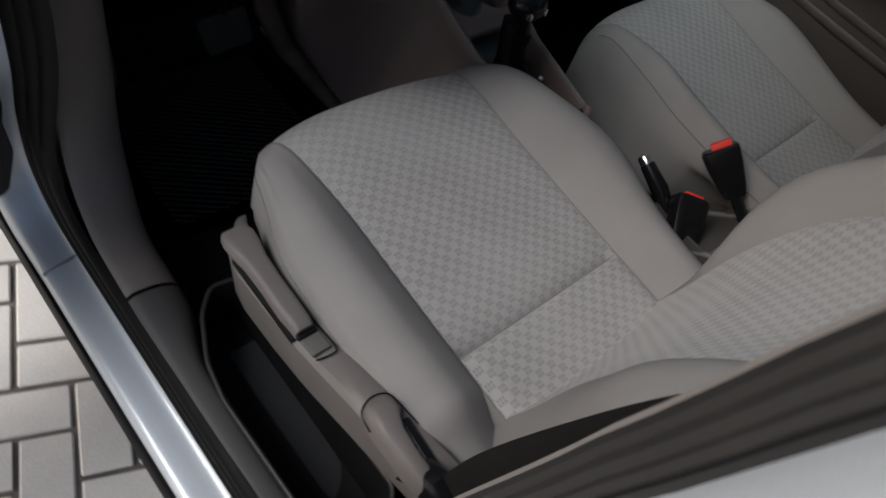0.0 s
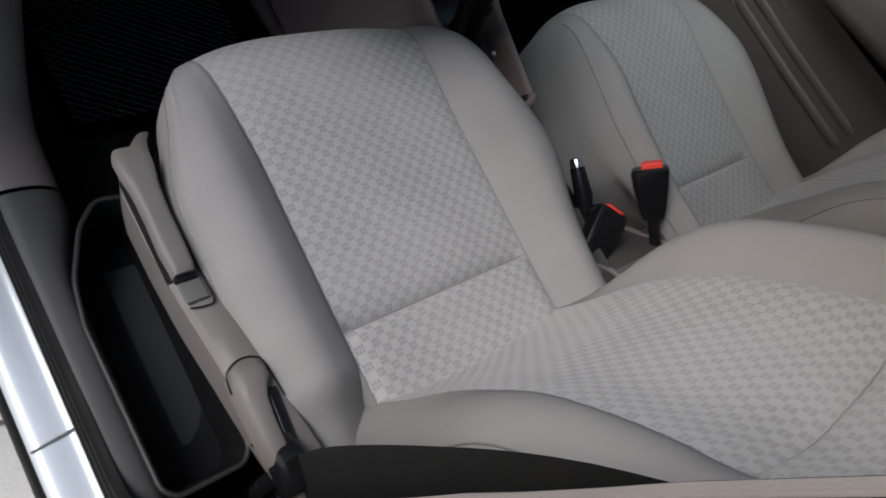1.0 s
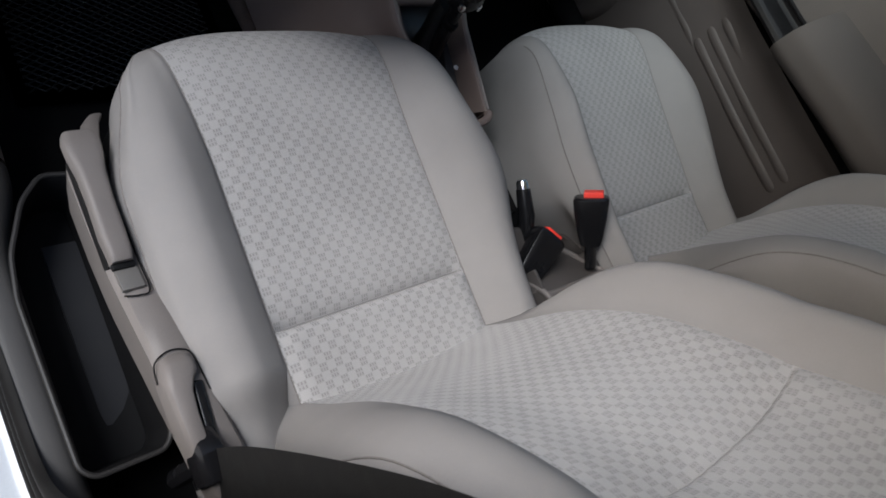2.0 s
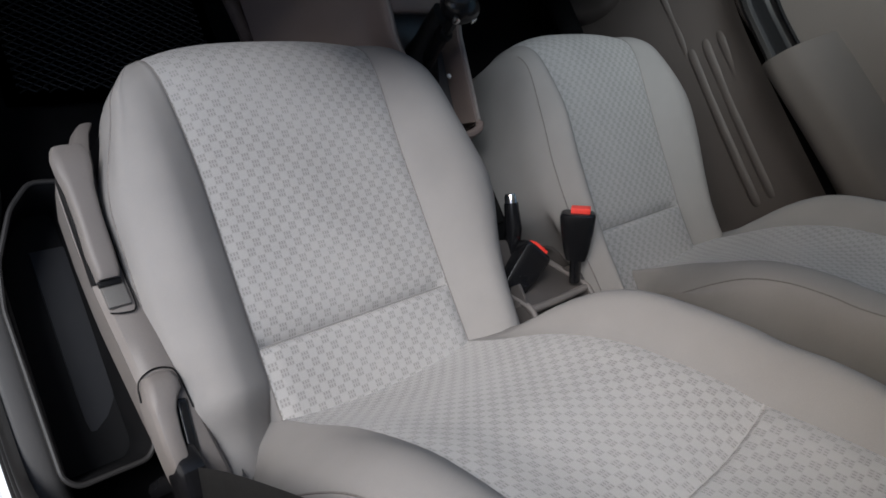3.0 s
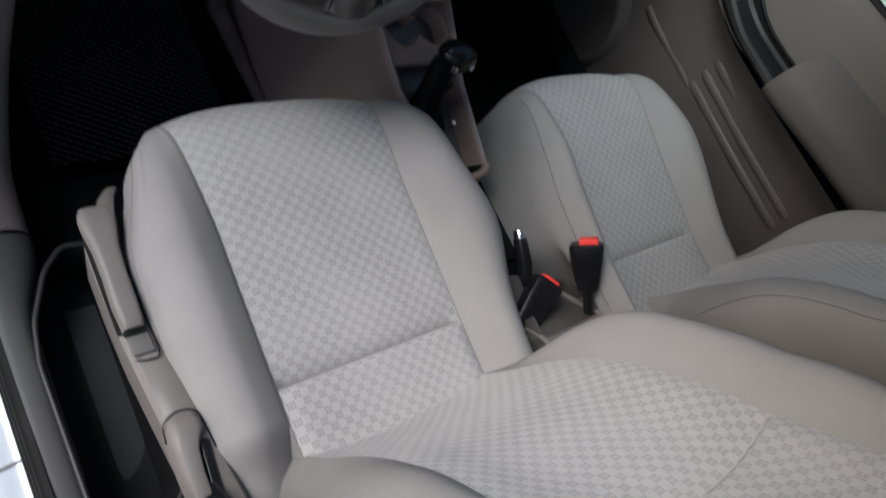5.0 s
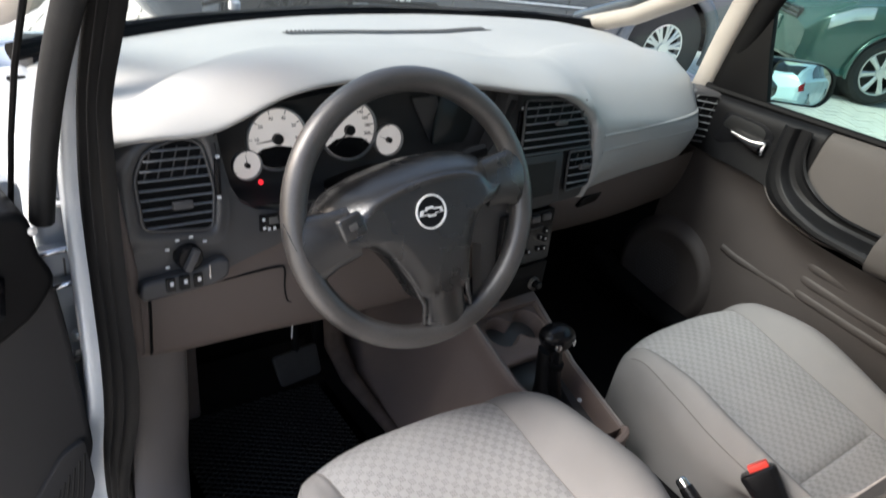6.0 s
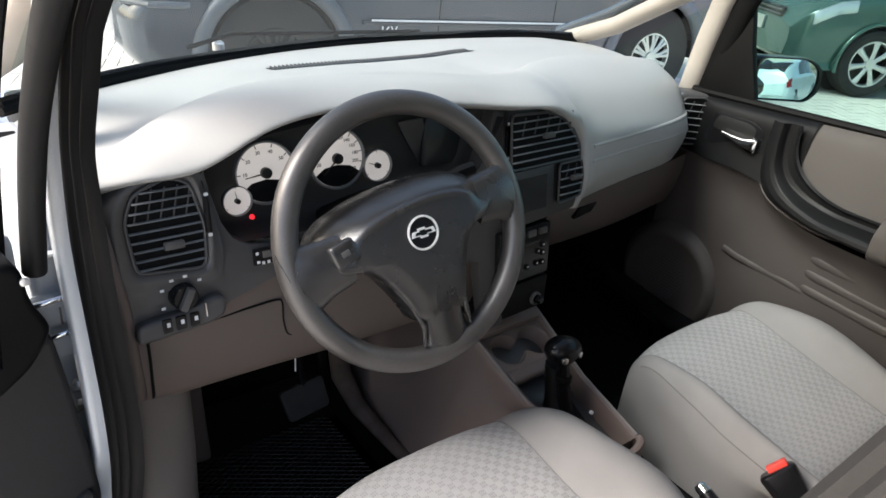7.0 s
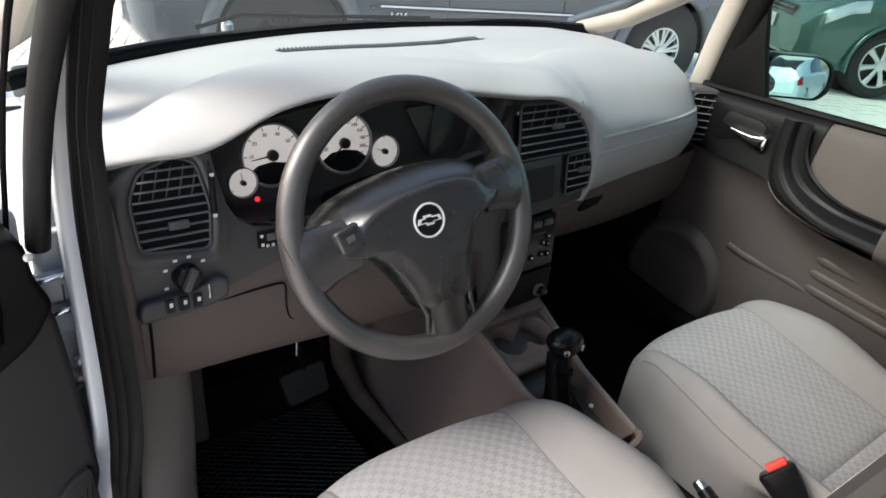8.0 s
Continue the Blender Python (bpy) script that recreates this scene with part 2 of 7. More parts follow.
def tube(bm, pts, r, seg=10, closed=False, up=None, cap=True, flat=1.0):
    """A round or flattened bar along points; r a number or one per point."""
    pts = [Vector(p) for p in pts]
    n = len(pts)
    rs = r if isinstance(r, (list, tuple)) else [r] * n
    rings = []
    side = None
    for i, p in enumerate(pts):
        d = (pts[(i + 1) % n] - pts[i - 1]) if closed else (pts[min(i + 1, n - 1)] - pts[max(i - 1, 0)])
        d.normalize()
        ref = Vector(up) if up else (side if side else (Vector((0, 0, 1)) if abs(d.z) < 0.9 else Vector((1, 0, 0))))
        b = d.cross(ref).normalized()
        side = b.cross(d).normalized()
        rings.append([bm.verts.new(p + float(rs[i]) * (math.cos(a) * b + flat * math.sin(a) * side)) for a in np.linspace(0, 2 * math.pi, seg, endpoint=False)])
    for i in range(n if closed else n - 1):
        a, b = rings[i], rings[(i + 1) % n]
        for k in range(seg):
            bm.faces.new((a[k], a[(k + 1) % seg], b[(k + 1) % seg], b[k]))
    if cap and not closed:
        bm.faces.new(rings[0])
        bm.faces.new(rings[-1])
    return bm


def tb(pts, r, **k):
    return tube(bmesh.new(), pts, r, **k)


def lathe(bm, profile, m, seg=32):
    """Turns (radius, height) pairs about the local z of m."""
    rings = []
    for r, h in profile:
        rings.append([bm.verts.new(m @ Vector((r * math.cos(a), r * math.sin(a), h))) for a in np.linspace(0, 2 * math.pi, seg, endpoint=False)] if r > 1e-6 else [bm.verts.new(m @ Vector((0, 0, h)))])
    for a, b in zip(rings, rings[1:]):
        for k in range(seg):
            q = [a[k % len(a)], a[(k + 1) % len(a)], b[(k + 1) % len(b)], b[k % len(b)]]
            q = list(dict.fromkeys(q))
            if len(q) > 2:
                bm.faces.new(q)
    return bm


def plate(outline, m, depth, bevel=0.003, seg=2, holes=()):
    """A polygon in the local xy of m, thick along its local z (from 0 to -depth)."""
    bm = bmesh.new()
    f = bm.faces.new([bm.verts.new((x, y, 0)) for x, y in outline])
    bm.normal_update()
    if f.normal.z < 0:
        f.normal_flip()
    r = bmesh.ops.extrude_face_region(bm, geom=[f])
    bmesh.ops.translate(bm, vec=(0, 0, -depth), verts=[v for v in r["geom"] if isinstance(v, bmesh.types.BMVert)])
    if bevel:
        top = [e for e in bm.edges if all(abs(v.co.z) < 1e-6 for v in e.verts) or all(abs(v.co.z + depth) < 1e-6 for v in e.verts)]
        bmesh.ops.bevel(bm, geom=top, offset=bevel, segments=seg, profile=0.6, affect='EDGES', clamp_overlap=True)
    bmesh.ops.recalc_face_normals(bm, faces=bm.faces[:])
    big = [g for g in bm.faces if len(g.verts) > 4]
    bmesh.ops.triangulate(bm, faces=big)
    bmesh.ops.transform(bm, matrix=m, verts=bm.verts)
    return bm


def rounded(pts, r, n=4):
    """A polygon with its corners rounded."""
    out = []
    k = len(pts)
    for i in range(k):
        p, a, b = Vector(pts[i]), Vector(pts[i - 1]), Vector(pts[(i + 1) % k])
        d0, d1 = (a - p), (b - p)
        q = min(r, d0.length * 0.45, d1.length * 0.45)
        s, e = p + d0.normalized() * q, p + d1.normalized() * q
        for t in np.linspace(0, 1, n + 1):
            out.append(tuple((1 - t) ** 2 * s + 2 * t * (1 - t) * p + t * t * e))
    return out


def frame_xyz(o, x, y):
    """A pose with local x and y along the given directions."""
    x = Vector(x).normalized()
    z = x.cross(Vector(y)).normalized()
    y = z.cross(x)
    return Matrix(((x[0], y[0], z[0], o[0]), (x[1], y[1], z[1], o[1]), (x[2], y[2], z[2], o[2]), (0, 0, 0, 1)))


def facing(o, tilt=0.0, turn=0.0):
    """A pose whose local x is the car's right, y up and z towards the seats; tilt leans its top forward."""
    return Matrix.Translation(o) @ Euler((radians(90 - tilt), 0, radians(turn))).to_matrix().to_4x4()


M["rubber_brown"] = mat("black_brown_rubber", (0.015, 0.0135, 0.0128), 0.7, var=0.2, scale=25, bump=0.15)
M["armrest"] = mat("satin_charcoal_door_plastic", (0.008, 0.008, 0.0085), 0.46, var=0.15, scale=12, bump=0.15, fine=900, spec=0.2)
# lighter, redder copy of the taupe plastic, for the console only
M["console_taupe"] = mat("pale_taupe_console_plastic", (0.165, 0.125, 0.110), 0.58, var=0.12, scale=9, bump=0.25, fine=900)
M["carpet_brown"] = mat("dusty_brown_carpet", (0.115, 0.088, 0.076), 1.0, var=0.35, scale=35, bump=1.0, fine=1200, spec=0.1)
M["rubber_pad"] = mat("dusty_grey_rubber", (0.042, 0.040, 0.039), 0.7, var=0.3, scale=40, bump=0.2)
M["door_pad"] = mat("grey_taupe_door_cloth", (0.080, 0.0715, 0.066), 0.8, var=0.10, scale=9, bump=0.3, fine=900, spec=0.3)
M["seam"] = mat("brown_grey_thread", (0.155, 0.143, 0.136), 0.9, var=0.2, scale=200, bump=0.2, spec=0.2)
M["rim"] = mat("rubbed_charcoal_rim", (0.020, 0.019, 0.0188), 0.50, var=0.25, scale=30, bump=0.1, spec=0.3)
M["console_rear"] = mat("dull_brown_grey_plastic", (0.062, 0.055, 0.052), 0.55, var=0.15, scale=14, bump=0.2, fine=900)
M["console_edge"] = mat("pale_highlight_taupe_plastic", (0.20, 0.176, 0.165), 0.42, var=0.2, scale=40, bump=0.1, fine=900)
M["rubber_rib"] = mat("scuffed_black_rubber", (0.0065, 0.0065, 0.0068), 0.65, var=0.3, scale=40, bump=0.1)


# ---- seats ----
def smooth01(x):
    x = min(max(x, 0.0), 1.0)
    return x * x * (3 - 2 * x)


def through_keys(s, ss, vals):
    """A smooth curve through uneven keys."""
    j = min(max(int(np.searchsorted(ss, s)) - 1, 0), len(ss) - 2)

    def slope(i):
        a, b = max(i - 1, 0), min(i + 1, len(ss) - 1)
        return (vals[b] - vals[a]) / (ss[b] - ss[a])

    h = ss[j + 1] - ss[j]
    f = (s - ss[j]) / h
    return (2 * f**3 - 3 * f**2 + 1) * vals[j] + (f**3 - 2 * f**2 + f) * h * slope(j) + (3 * f**2 - 2 * f**3) * vals[j + 1] + (f**3 - f**2) * h * slope(j + 1)


CUSHION = [(-0.66, 0.585), (-0.55, 0.590), (-0.43, 0.597), (-0.30, 0.607), (-0.18, 0.616), (-0.09, 0.618), (-0.042, 0.606), (-0.012, 0.572), (-0.004, 0.520), (-0.015, 0.46)]


def cushion_at(cx, a, v):
    """A place on the seat cushion: a from -1 to 1 across, v from 0 (rear) to 1 (under the front edge)."""
    y, z = spline(CUSHION, v)
    s = abs(a)
    front = smooth01((y + 0.22) / 0.2)
    rear = smooth01((-y - 0.26) / 0.30)
    ins = 0.154 + 0.009 * front
    hb = (0.026 - 0.024 * front) if a < 0 and cx < 0 else 0.040 - 0.026 * front
    out = 0.258 - 0.016 * front * front - 0.030 * rear
    if a > 0 and cx < 0:
        out += 0.030 + 0.030 * math.exp(-((y + 0.29) / 0.085) ** 2)
    if a < 0 < cx:
        out -= 0.026
    if a > 0 and cx > 0:
        out += 0.006 + 0.030 * math.exp(-((y + 0.25) / 0.11) ** 2)
    if a < 0 and cx < 0:
        out += 0.004 + 0.026 * rear - 0.030 * front
    if v > 0.62:
        out -= (0.040 if a < 0 and cx < 0 else 0.012) * smooth01((v - 0.62) / 0.2)
    drop = 1.0 + 0.6 * rear
    keys = [(0.0, 0.0, 0.004), (0.25, ins * 0.5, 0.003), (0.48, ins - 0.006, 0.0), (0.5, ins, -0.003 * (1 - front)), (0.52, ins + 0.005, 0.003 - 0.001 * front), (0.58, ins + 0.24 * (out - ins), hb * 0.65), (0.64, ins + 0.43 * (out - ins), hb), (0.70, ins + 0.62 * (out - ins), hb * 0.98), (0.76, ins + 0.79 * (out - ins), hb * 0.62),
            (0.81, ins + 0.92 * (out - ins), hb * 0.1), (0.86, out, -0.025), (0.92, out + 0.001, -0.060), (1.0, out - 0.008, -0.105)]
    if not (a < 0 and cx < 0):
        keys[-1] = (1.0, out - 0.010, -0.185)
    if a < 0 < cx:
        tuck = 0.085 * smooth01((-y - 0.33) / 0.12)
        keys[-3:] = [(0.86, out - 0.1 * tuck, -0.025), (0.92, out - 0.7 * tuck, -0.060), (1.0, out - 0.010 - tuck, -0.185)]
    ss = [k[0] for k in keys]
    x = through_keys(s, ss, [k[1] for k in keys])
    dz = through_keys(s, ss, [k[2] for k in keys])
    if s < 0.5:
        z -= 0.005 * (1 - (s / 0.5) ** 2) * smooth01((-y - 0.1) / 0.2)
        if y > -0.424:
            z -= 0.013 * math.exp(-((y + 0.424) / 0.016))
        else:
            z += 0.004 - 0.016 * math.exp(-((-0.424 - y) / 0.003))
    zz = z + dz
    if a < -0.5 and cx < 0:
        zz -= 0.040 * smooth01((-y - 0.46) / 0.07)
    if cx > 0:
        cx += 0.022 - 0.055 * min(1.0, max(0.0, (-y - 0.05) / 0.4))
    if y > -0.28:
        y = -0.28 + (y + 0.28) * (1 - (0.15 if a > 0 else 0.32) * min(1.0, x / 0.26) ** 3)
    return (cx + math.copysign(x, a), y, max(zz, 0.450 if a < 0 and cx < 0 else 0.405))


def back_at(cx, a, v):
    """A place on the backrest's front: v from 0 (foot) to 1 (top)."""
    y, z = spline([(-0.50, 0.545), (-0.522, 0.64), (-0.543, 0.742), (-0.579, 0.836), (-0.615, 0.894), (-0.654, 0.945), (-0.684, 0.978), (-0.742, 1.06), (-0.80, 1.14), (-0.845, 1.19), (-0.88, 1.20)], v)
    s = abs(a)
    foot = smooth01((z - 0.66) / 0.26) if a < 0 else smooth01((z - 0.60) / 0.24)
    top = smooth01((z - 1.0) / 0.2)
    wide = smooth01((z - 0.56) / 0.12) if a < 0 else foot
    ins = 0.150 + 0.004 * wide - 0.02 * top
    out = 0.205 + 0.045 * wide - 0.05 * top
    hb = (0.030 if a < 0 else 0.052) * foot - (0.015 if a < 0 else 0.03) * top
    low = 0.030 * (1 - foot) if a < 0 else 0.0
    if a < 0 < cx:
        slim = 1 - smooth01((z - 0.62) / 0.24)
        ins -= 0.036 * slim
        out -= 0.080 * slim
    keys = [(0.0, 0.0, 0.0), (0.25, ins * 0.5, 0.0), (0.48, ins - 0.006, 0.008 * foot), (0.5, ins, 0.006 * foot), (0.52, ins + 0.006, 0.013 * foot - 0.05 * low), (0.63, ins + 0.34 * (out - ins), hb - 0.35 * low), (0.73, ins + 0.65 * (out - ins), hb * 0.98 - 0.9 * low),
            (0.82, out - 0.004, hb * 0.45 - 1.7 * low), (0.90, out + 0.003, -0.035), (1.0, out - 0.006, -0.13)]
    ss = [k[0] for k in keys]
    x = through_keys(s, ss, [k[1] for k in keys])
    d = through_keys(s, ss, [k[2] for k in keys])
    if s < 0.5:
        d -= 0.008 * math.exp(-((0.976 - z) / 0.012)) if z < 0.976 else 0.008 * math.exp(-((z - 0.976) / 0.003)) - 0.002
        d -= 0.012 * (1 - (s / 0.5) ** 2)
    if a < -0.5 and cx > 0:
        d -= 0.065 * smooth01((s - 0.5) / 0.22) * (1 - smooth01((z - 0.545) / 0.14))
    nrm = Vector((0.93, 0.37)) if z > 0.7 else Vector((0.98, 0.2))
    return (cx + math.copysign(x, a), y + d * nrm[0], z + d * nrm[1])


def seat(cx, name, label, driver):
    base = thing(name, (cx, -0.35, 0.33), label, "car seat", "front seats")
    fine = lambda a, b, n: list(np.linspace(a, b, n))  # noqa: E731
    vs = fine(0, 0.40, 16) + fine(0.415, 1, 34)
    sides = ((-1, "left"), (1, "right"))
    vs = sorted(set(vs + fine(0.17, 0.28, 60)))
    part("cushion_insert", grid(bmesh.new(), lambda u, v: cushion_at(cx, u, v), fine(-0.5, 0.5, 25), vs), M["cloth"], base, "grey checked cloth insert with a cross seam")
    for sg, _ in sides:
        part("cushion_bolster", grid(bmesh.new(), lambda u, v: cushion_at(cx, sg * u, v), fine(0.5, 1, 44), vs), M["knit"], base, "plain grey cloth bolster")
    vb = sorted(set(fine(0, 1, 44) + fine(0.54, 0.64, 40)))
    part("backrest_insert", grid(bmesh.new(), lambda u, v: back_at(cx, u, v), fine(-0.5, 0.5, 21), vb), M["cloth"], base, "grey checked cloth backrest panel")
    for sg, _ in sides:
        part("backrest_bolster", grid(bmesh.new(), lambda u, v: back_at(cx, sg * u, v), fine(0.5, 1, 26), vb), M["knit"], base, "plain grey cloth backrest bolster")
    part("backrest_shell", bx((cx, -0.80, 0.88), (0.42, 0.09, 0.62), Euler((radians(22), 0, 0)).to_matrix().to_4x4(), 0.03, 3), M["knit"], base, "dark grey rear shell")
    part("cushion_base", bx((cx - (0.02 if cx > 0 else 0.0), -0.35, 0.455), (0.34, 0.52, 0.10), None, 0.02), M["black"], base, "black seat pan")
    for x in (cx - 0.17, cx + 0.17):
        part("seat_rail", bx((x, -0.34, 0.385), (0.035, 0.56, 0.09), None, 0.004), M["black"], base, "black steel rail")
    for sg, _ in sides:
        part("side_seam", tb([cushion_at(cx, sg * (0.845 if cx < 0 else 0.80), v) for v in fine(0.03, 0.7, 40)], 0.0011, seg=5), M["seam"], base, "sewn side seam")
        part("seam", tb([cushion_at(cx, sg * 0.5, v) for v in fine(0.10, 0.9, 40)], 0.0010, seg=5), M["seam"], base, "sewn seam")
        part("backrest_seam", tb([back_at(cx, sg * 0.80, v) for v in fine(0.04, 0.9, 40)], 0.0011, seg=5), M["seam"], base, "sewn side seam")
    part("cross_seam", tb([(lambda p: (p[0], p[1], p[2] + 0.004))(cushion_at(cx, u, 0.2275)) for u in fine(-0.49, 0.49, 24)], 0.0012, seg=5), M["knit"], base, "sewn cross seam")
    return base


driver_seat = seat(-0.356, "car_seat", "grey cloth driver's seat with checked insert and plastic side trim", True)
passenger_seat = seat(0.342, "car_seat", "grey cloth front passenger seat with checked insert", False)


def loft(rings, cap=True):
    """A skin over closed rings of equal length."""
    bm = bmesh.new()
    rr = [[bm.verts.new(p) for p in r] for r in rings]
    n = len(rr[0])
    for a, b in zip(rr, rr[1:]):
        for k in range(n):
            bm.faces.new((a[k], a[(k + 1) % n], b[(k + 1) % n], b[k]))
    if cap:
        bm.faces.new(rr[0])
        bm.faces.new(rr[-1][::-1])
    return bm


def lozenge(y, x0, x1, z0, z1, r=0.3):
    """A soft-cornered ring across the car at y."""
    return [(x0 + (x1 - x0) * (0.5 + p[0] * 0.5), y, z0 + (z1 - z0) * (0.5 + p[1] * 0.5)) for p in rounded([(-1, -1), (1, -1), (1, 1), (-1, 1)], r, 3)]


# plastic trim on the driver's seat side, with its levers
def seat_side(base):
    top = [(-0.080, 0.512, -0.572, -0.590), (-0.10, 0.530, -0.585, -0.606), (-0.125, 0.545, -0.595, -0.618), (-0.145, 0.555, -0.600, -0.640), (-0.18, 0.565, -0.606, -0.650), (-0.25, 0.575, -0.609, -0.652), (-0.31, 0.584, -0.609, -0.652),
           (-0.335, 0.588, -0.609, -0.651), (-0.37, 0.596, -0.608, -0.650), (-0.41, 0.602, -0.605, -0.648), (-0.45, 0.604, -0.600, -0.646), (-0.50, 0.602, -0.592, -0.640), (-0.55, 0.588, -0.580, -0.628), (-0.585, 0.565, -0.570, -0.612)]
    rings = []
    for y, z, xi, xo in top:
        w = xi - xo
        rings.append([(xi, y, z - 0.07), (xi, y, z - 0.008), (xi - 0.10 * w, y, z - 0.002), (xi - 0.28 * w, y, z), (xi - 0.6 * w, y, z), (xi - 0.86 * w, y, z - 0.003), (xo, y, z - 0.011), (xo + 0.05 * w, y, z - 0.022), (xo + 0.2 * w, y, z - 0.06), (xo + 0.4 * w, y, z - 0.11)])
    part("side_trim", loft(rings), M["trim_grey"], base, "grey moulded plastic side cover")
    lev = [(-0.138, 0.584, 0.008, -0.634), (-0.142, 0.592, 0.016, -0.634), (-0.155, 0.598, 0.0195, -0.635), (-0.172, 0.600, 0.0185, -0.636), (-0.195, 0.601, 0.0145, -0.637), (-0.23, 0.601, 0.0130, -0.638), (-0.27, 0.601, 0.0135, -0.639), (-0.292, 0.602, 0.0120, -0.639), (-0.300, 0.598, 0.0110, -0.639)]
    part("height_lever", loft([lozenge(y, x - w, x + w, z - 0.022, z, 0.5) for y, z, w, x in lev]), M["trim_grey"], base, "grey paddle lever")
    part("lever_groove", tb(curve([(-0.612, -0.150, 0.566), (-0.617, -0.18, 0.5735), (-0.6195, -0.24, 0.5795), (-0.621, -0.30, 0.5865), (-0.622, -0.336, 0.5915), (-0.634, -0.340, 0.5925), (-0.648, -0.336, 0.588)], 40), 0.0010, seg=6), M["black"], base, "dark joint round the lever")
    part("lever_recess", bx((-0.6365, -0.317, 0.5865), (0.024, 0.030, 0.007), Euler((radians(-10), 0, 0)).to_matrix().to_4x4(), 0.002), M["trim_dark"], base, "recess behind the lever")
    part("lever_gap", bx((-0.6385, -0.3035, 0.588), (0.024, 0.007, 0.008), None, 0.002), M["black"], base, "dark gap behind the lever")
    # black strip stands in for the shade under the lever
    part("lever_shadow", bx((-0.6495, -0.235, 0.574), (0.005, 0.13, 0.016), None, 0.002), M["black"], base, "black strip for the shade under the lever")
    hnd = [(-0.411, 0.600, -0.634, -0.622), (-0.415, 0.610, -0.644, -0.614), (-0.425, 0.616, -0.648, -0.6115), (-0.436, 0.618, -0.6495, -0.612), (-0.444, 0.619, -0.650, -0.619), (-0.456, 0.620, -0.650, -0.6245), (-0.48, 0.620, -0.6495, -0.6275), (-0.505, 0.616, -0.647, -0.6270), (-0.53, 0.607, -0.642, -0.6235), (-0.555, 0.593, -0.634, -0.617), (-0.58, 0.575, -0.624, -0.609)]
    part("recline_handle", loft([lozenge(y, x0, x1, z - 0.045, z, 0.55) for y, z, x0, x1 in hnd]), M["trim_grey"], base, "grey looped recline handle")
    part("handle_slot", bx((-0.6185, -0.486, 0.600), (0.0135, 0.080, 0.014), Euler((0, 0, radians(-5))).to_matrix().to_4x4(), 0.005, 3), M["gloss"], base, "dark slot in the handle")
    part("handle_joint", tb(curve([(-0.651, -0.437, 0.597), (-0.648, -0.417, 0.600), (-0.634, -0.4085, 0.6035), (-0.618, -0.4105, 0.6045), (-0.609, -0.421, 0.604), (-0.605, -0.46, 0.604)], 40), 0.0009, seg=6), M["black"], base, "dark joint round the handle")


def storage_tray():
    t = thing("storage_tray", (-0.66, -0.3, 0.33), "black open plastic tray along the side of the driver's seat", "tray")
    out = [(-0.605, -0.118), (-0.645, -0.114), (-0.675, -0.145), (-0.705, -0.21), (-0.716, -0.27), (-0.714, -0.48), (-0.70, -0.495), (-0.62, -0.495), (-0.607, -0.48)]
    out = rounded(out, 0.012, 4)

    def shrink(k):
        c = Vector((-0.66, -0.30))
        return [tuple(Vector(p) + (c - Vector(p)).normalized() * k) for p in out]

    def ring(pts, z):
        return [(x, y, z + 0.012 * smooth01((-0.2 - y) / 0.25)) for x, y in pts]

    part("shell", loft([ring(shrink(0.012), 0.335), ring(shrink(0.004), 0.40), ring(out, 0.427), ring(out, 0.432), ring(shrink(0.005), 0.432), ring(shrink(0.008), 0.427), ring(shrink(0.016), 0.345)], cap=False), M["tray"], t, "charcoal tray wall with a paler rim")
    bm = bmesh.new()
    bm.faces.new([bm.verts.new(p) for p in ring(shrink(0.016), 0.346)])
    part("tray_floor", bm, M["tray"], t, smooth=False)
    part("rim_bead", tube(bmesh.new(), ring(shrink(0.002), 0.433), 0.0034, seg=8, closed=True), M["rim"], t, "rubbed charcoal rim")
    part("tray_liner", bx((-0.632, -0.325, 0.352), (0.044, 0.285, 0.008), None, 0.003), M["liner"], t, "dark grey liner")
    part("tray_foot", bx((-0.655, -0.33, 0.325), (0.07, 0.28, 0.03), None, 0.003), M["black"], t)


seat_side(driver_seat)
storage_tray()


# ---- belts ----
def buckle(base_p, top_p, name, label, wide, long=1.0):
    b = thing(name, base_p, label, "seat belt buckle", "belt buckles")
    p0, p1 = Vector(base_p), Vector(top_p)
    ax = (p1 - p0).normalized()
    wide = Vector(wide)
    m = frame_xyz(p1, wide - wide.dot(ax) * ax, ax)
    part("stalk", tb([p0, p0 + (p1 - p0) * 0.5, p1 - ax * 0.04], [0.012, 0.013, 0.013], seg=10, flat=0.7), M["gloss"], b, "black stalk")
    prof = [(-0.12, 0.016, 0.011), (-0.10, 0.0205, 0.013), (-0.04, 0.0275, 0.016), (-0.006, 0.0295, 0.0175), (0.0, 0.0285, 0.0170), (0.004, 0.0255, 0.014)]
    rings = [[m @ Vector((w * q[0], h * long, d * q[1])) for q in rounded([(-1, -1), (1, -1), (1, 1), (-1, 1)], 0.5, 3)] for h, w, d in prof]
    part("housing", loft(rings), M["gloss"], b, "glossy black housing")
    part("release_button", bx(tuple(m @ Vector((0.004, 0.0055, -0.003))), (0.032, 0.012, 0.019), m.to_3x3().to_4x4(), 0.002), M["redbtn"], b, "red release button")
    return b


buckle((0.086, -0.490, 0.575), (0.079, -0.389, 0.645), "passenger_belt_buckle", "black seat belt buckle with a red button by the passenger seat", (0.52, -0.45, 0.69), 0.68)
buckle((-0.085, -0.500, 0.515), (0.012, -0.418, 0.585), "driver_belt_buckle", "black seat belt buckle with a red button tucked by the console", (0.82, -0.56, 0.0))

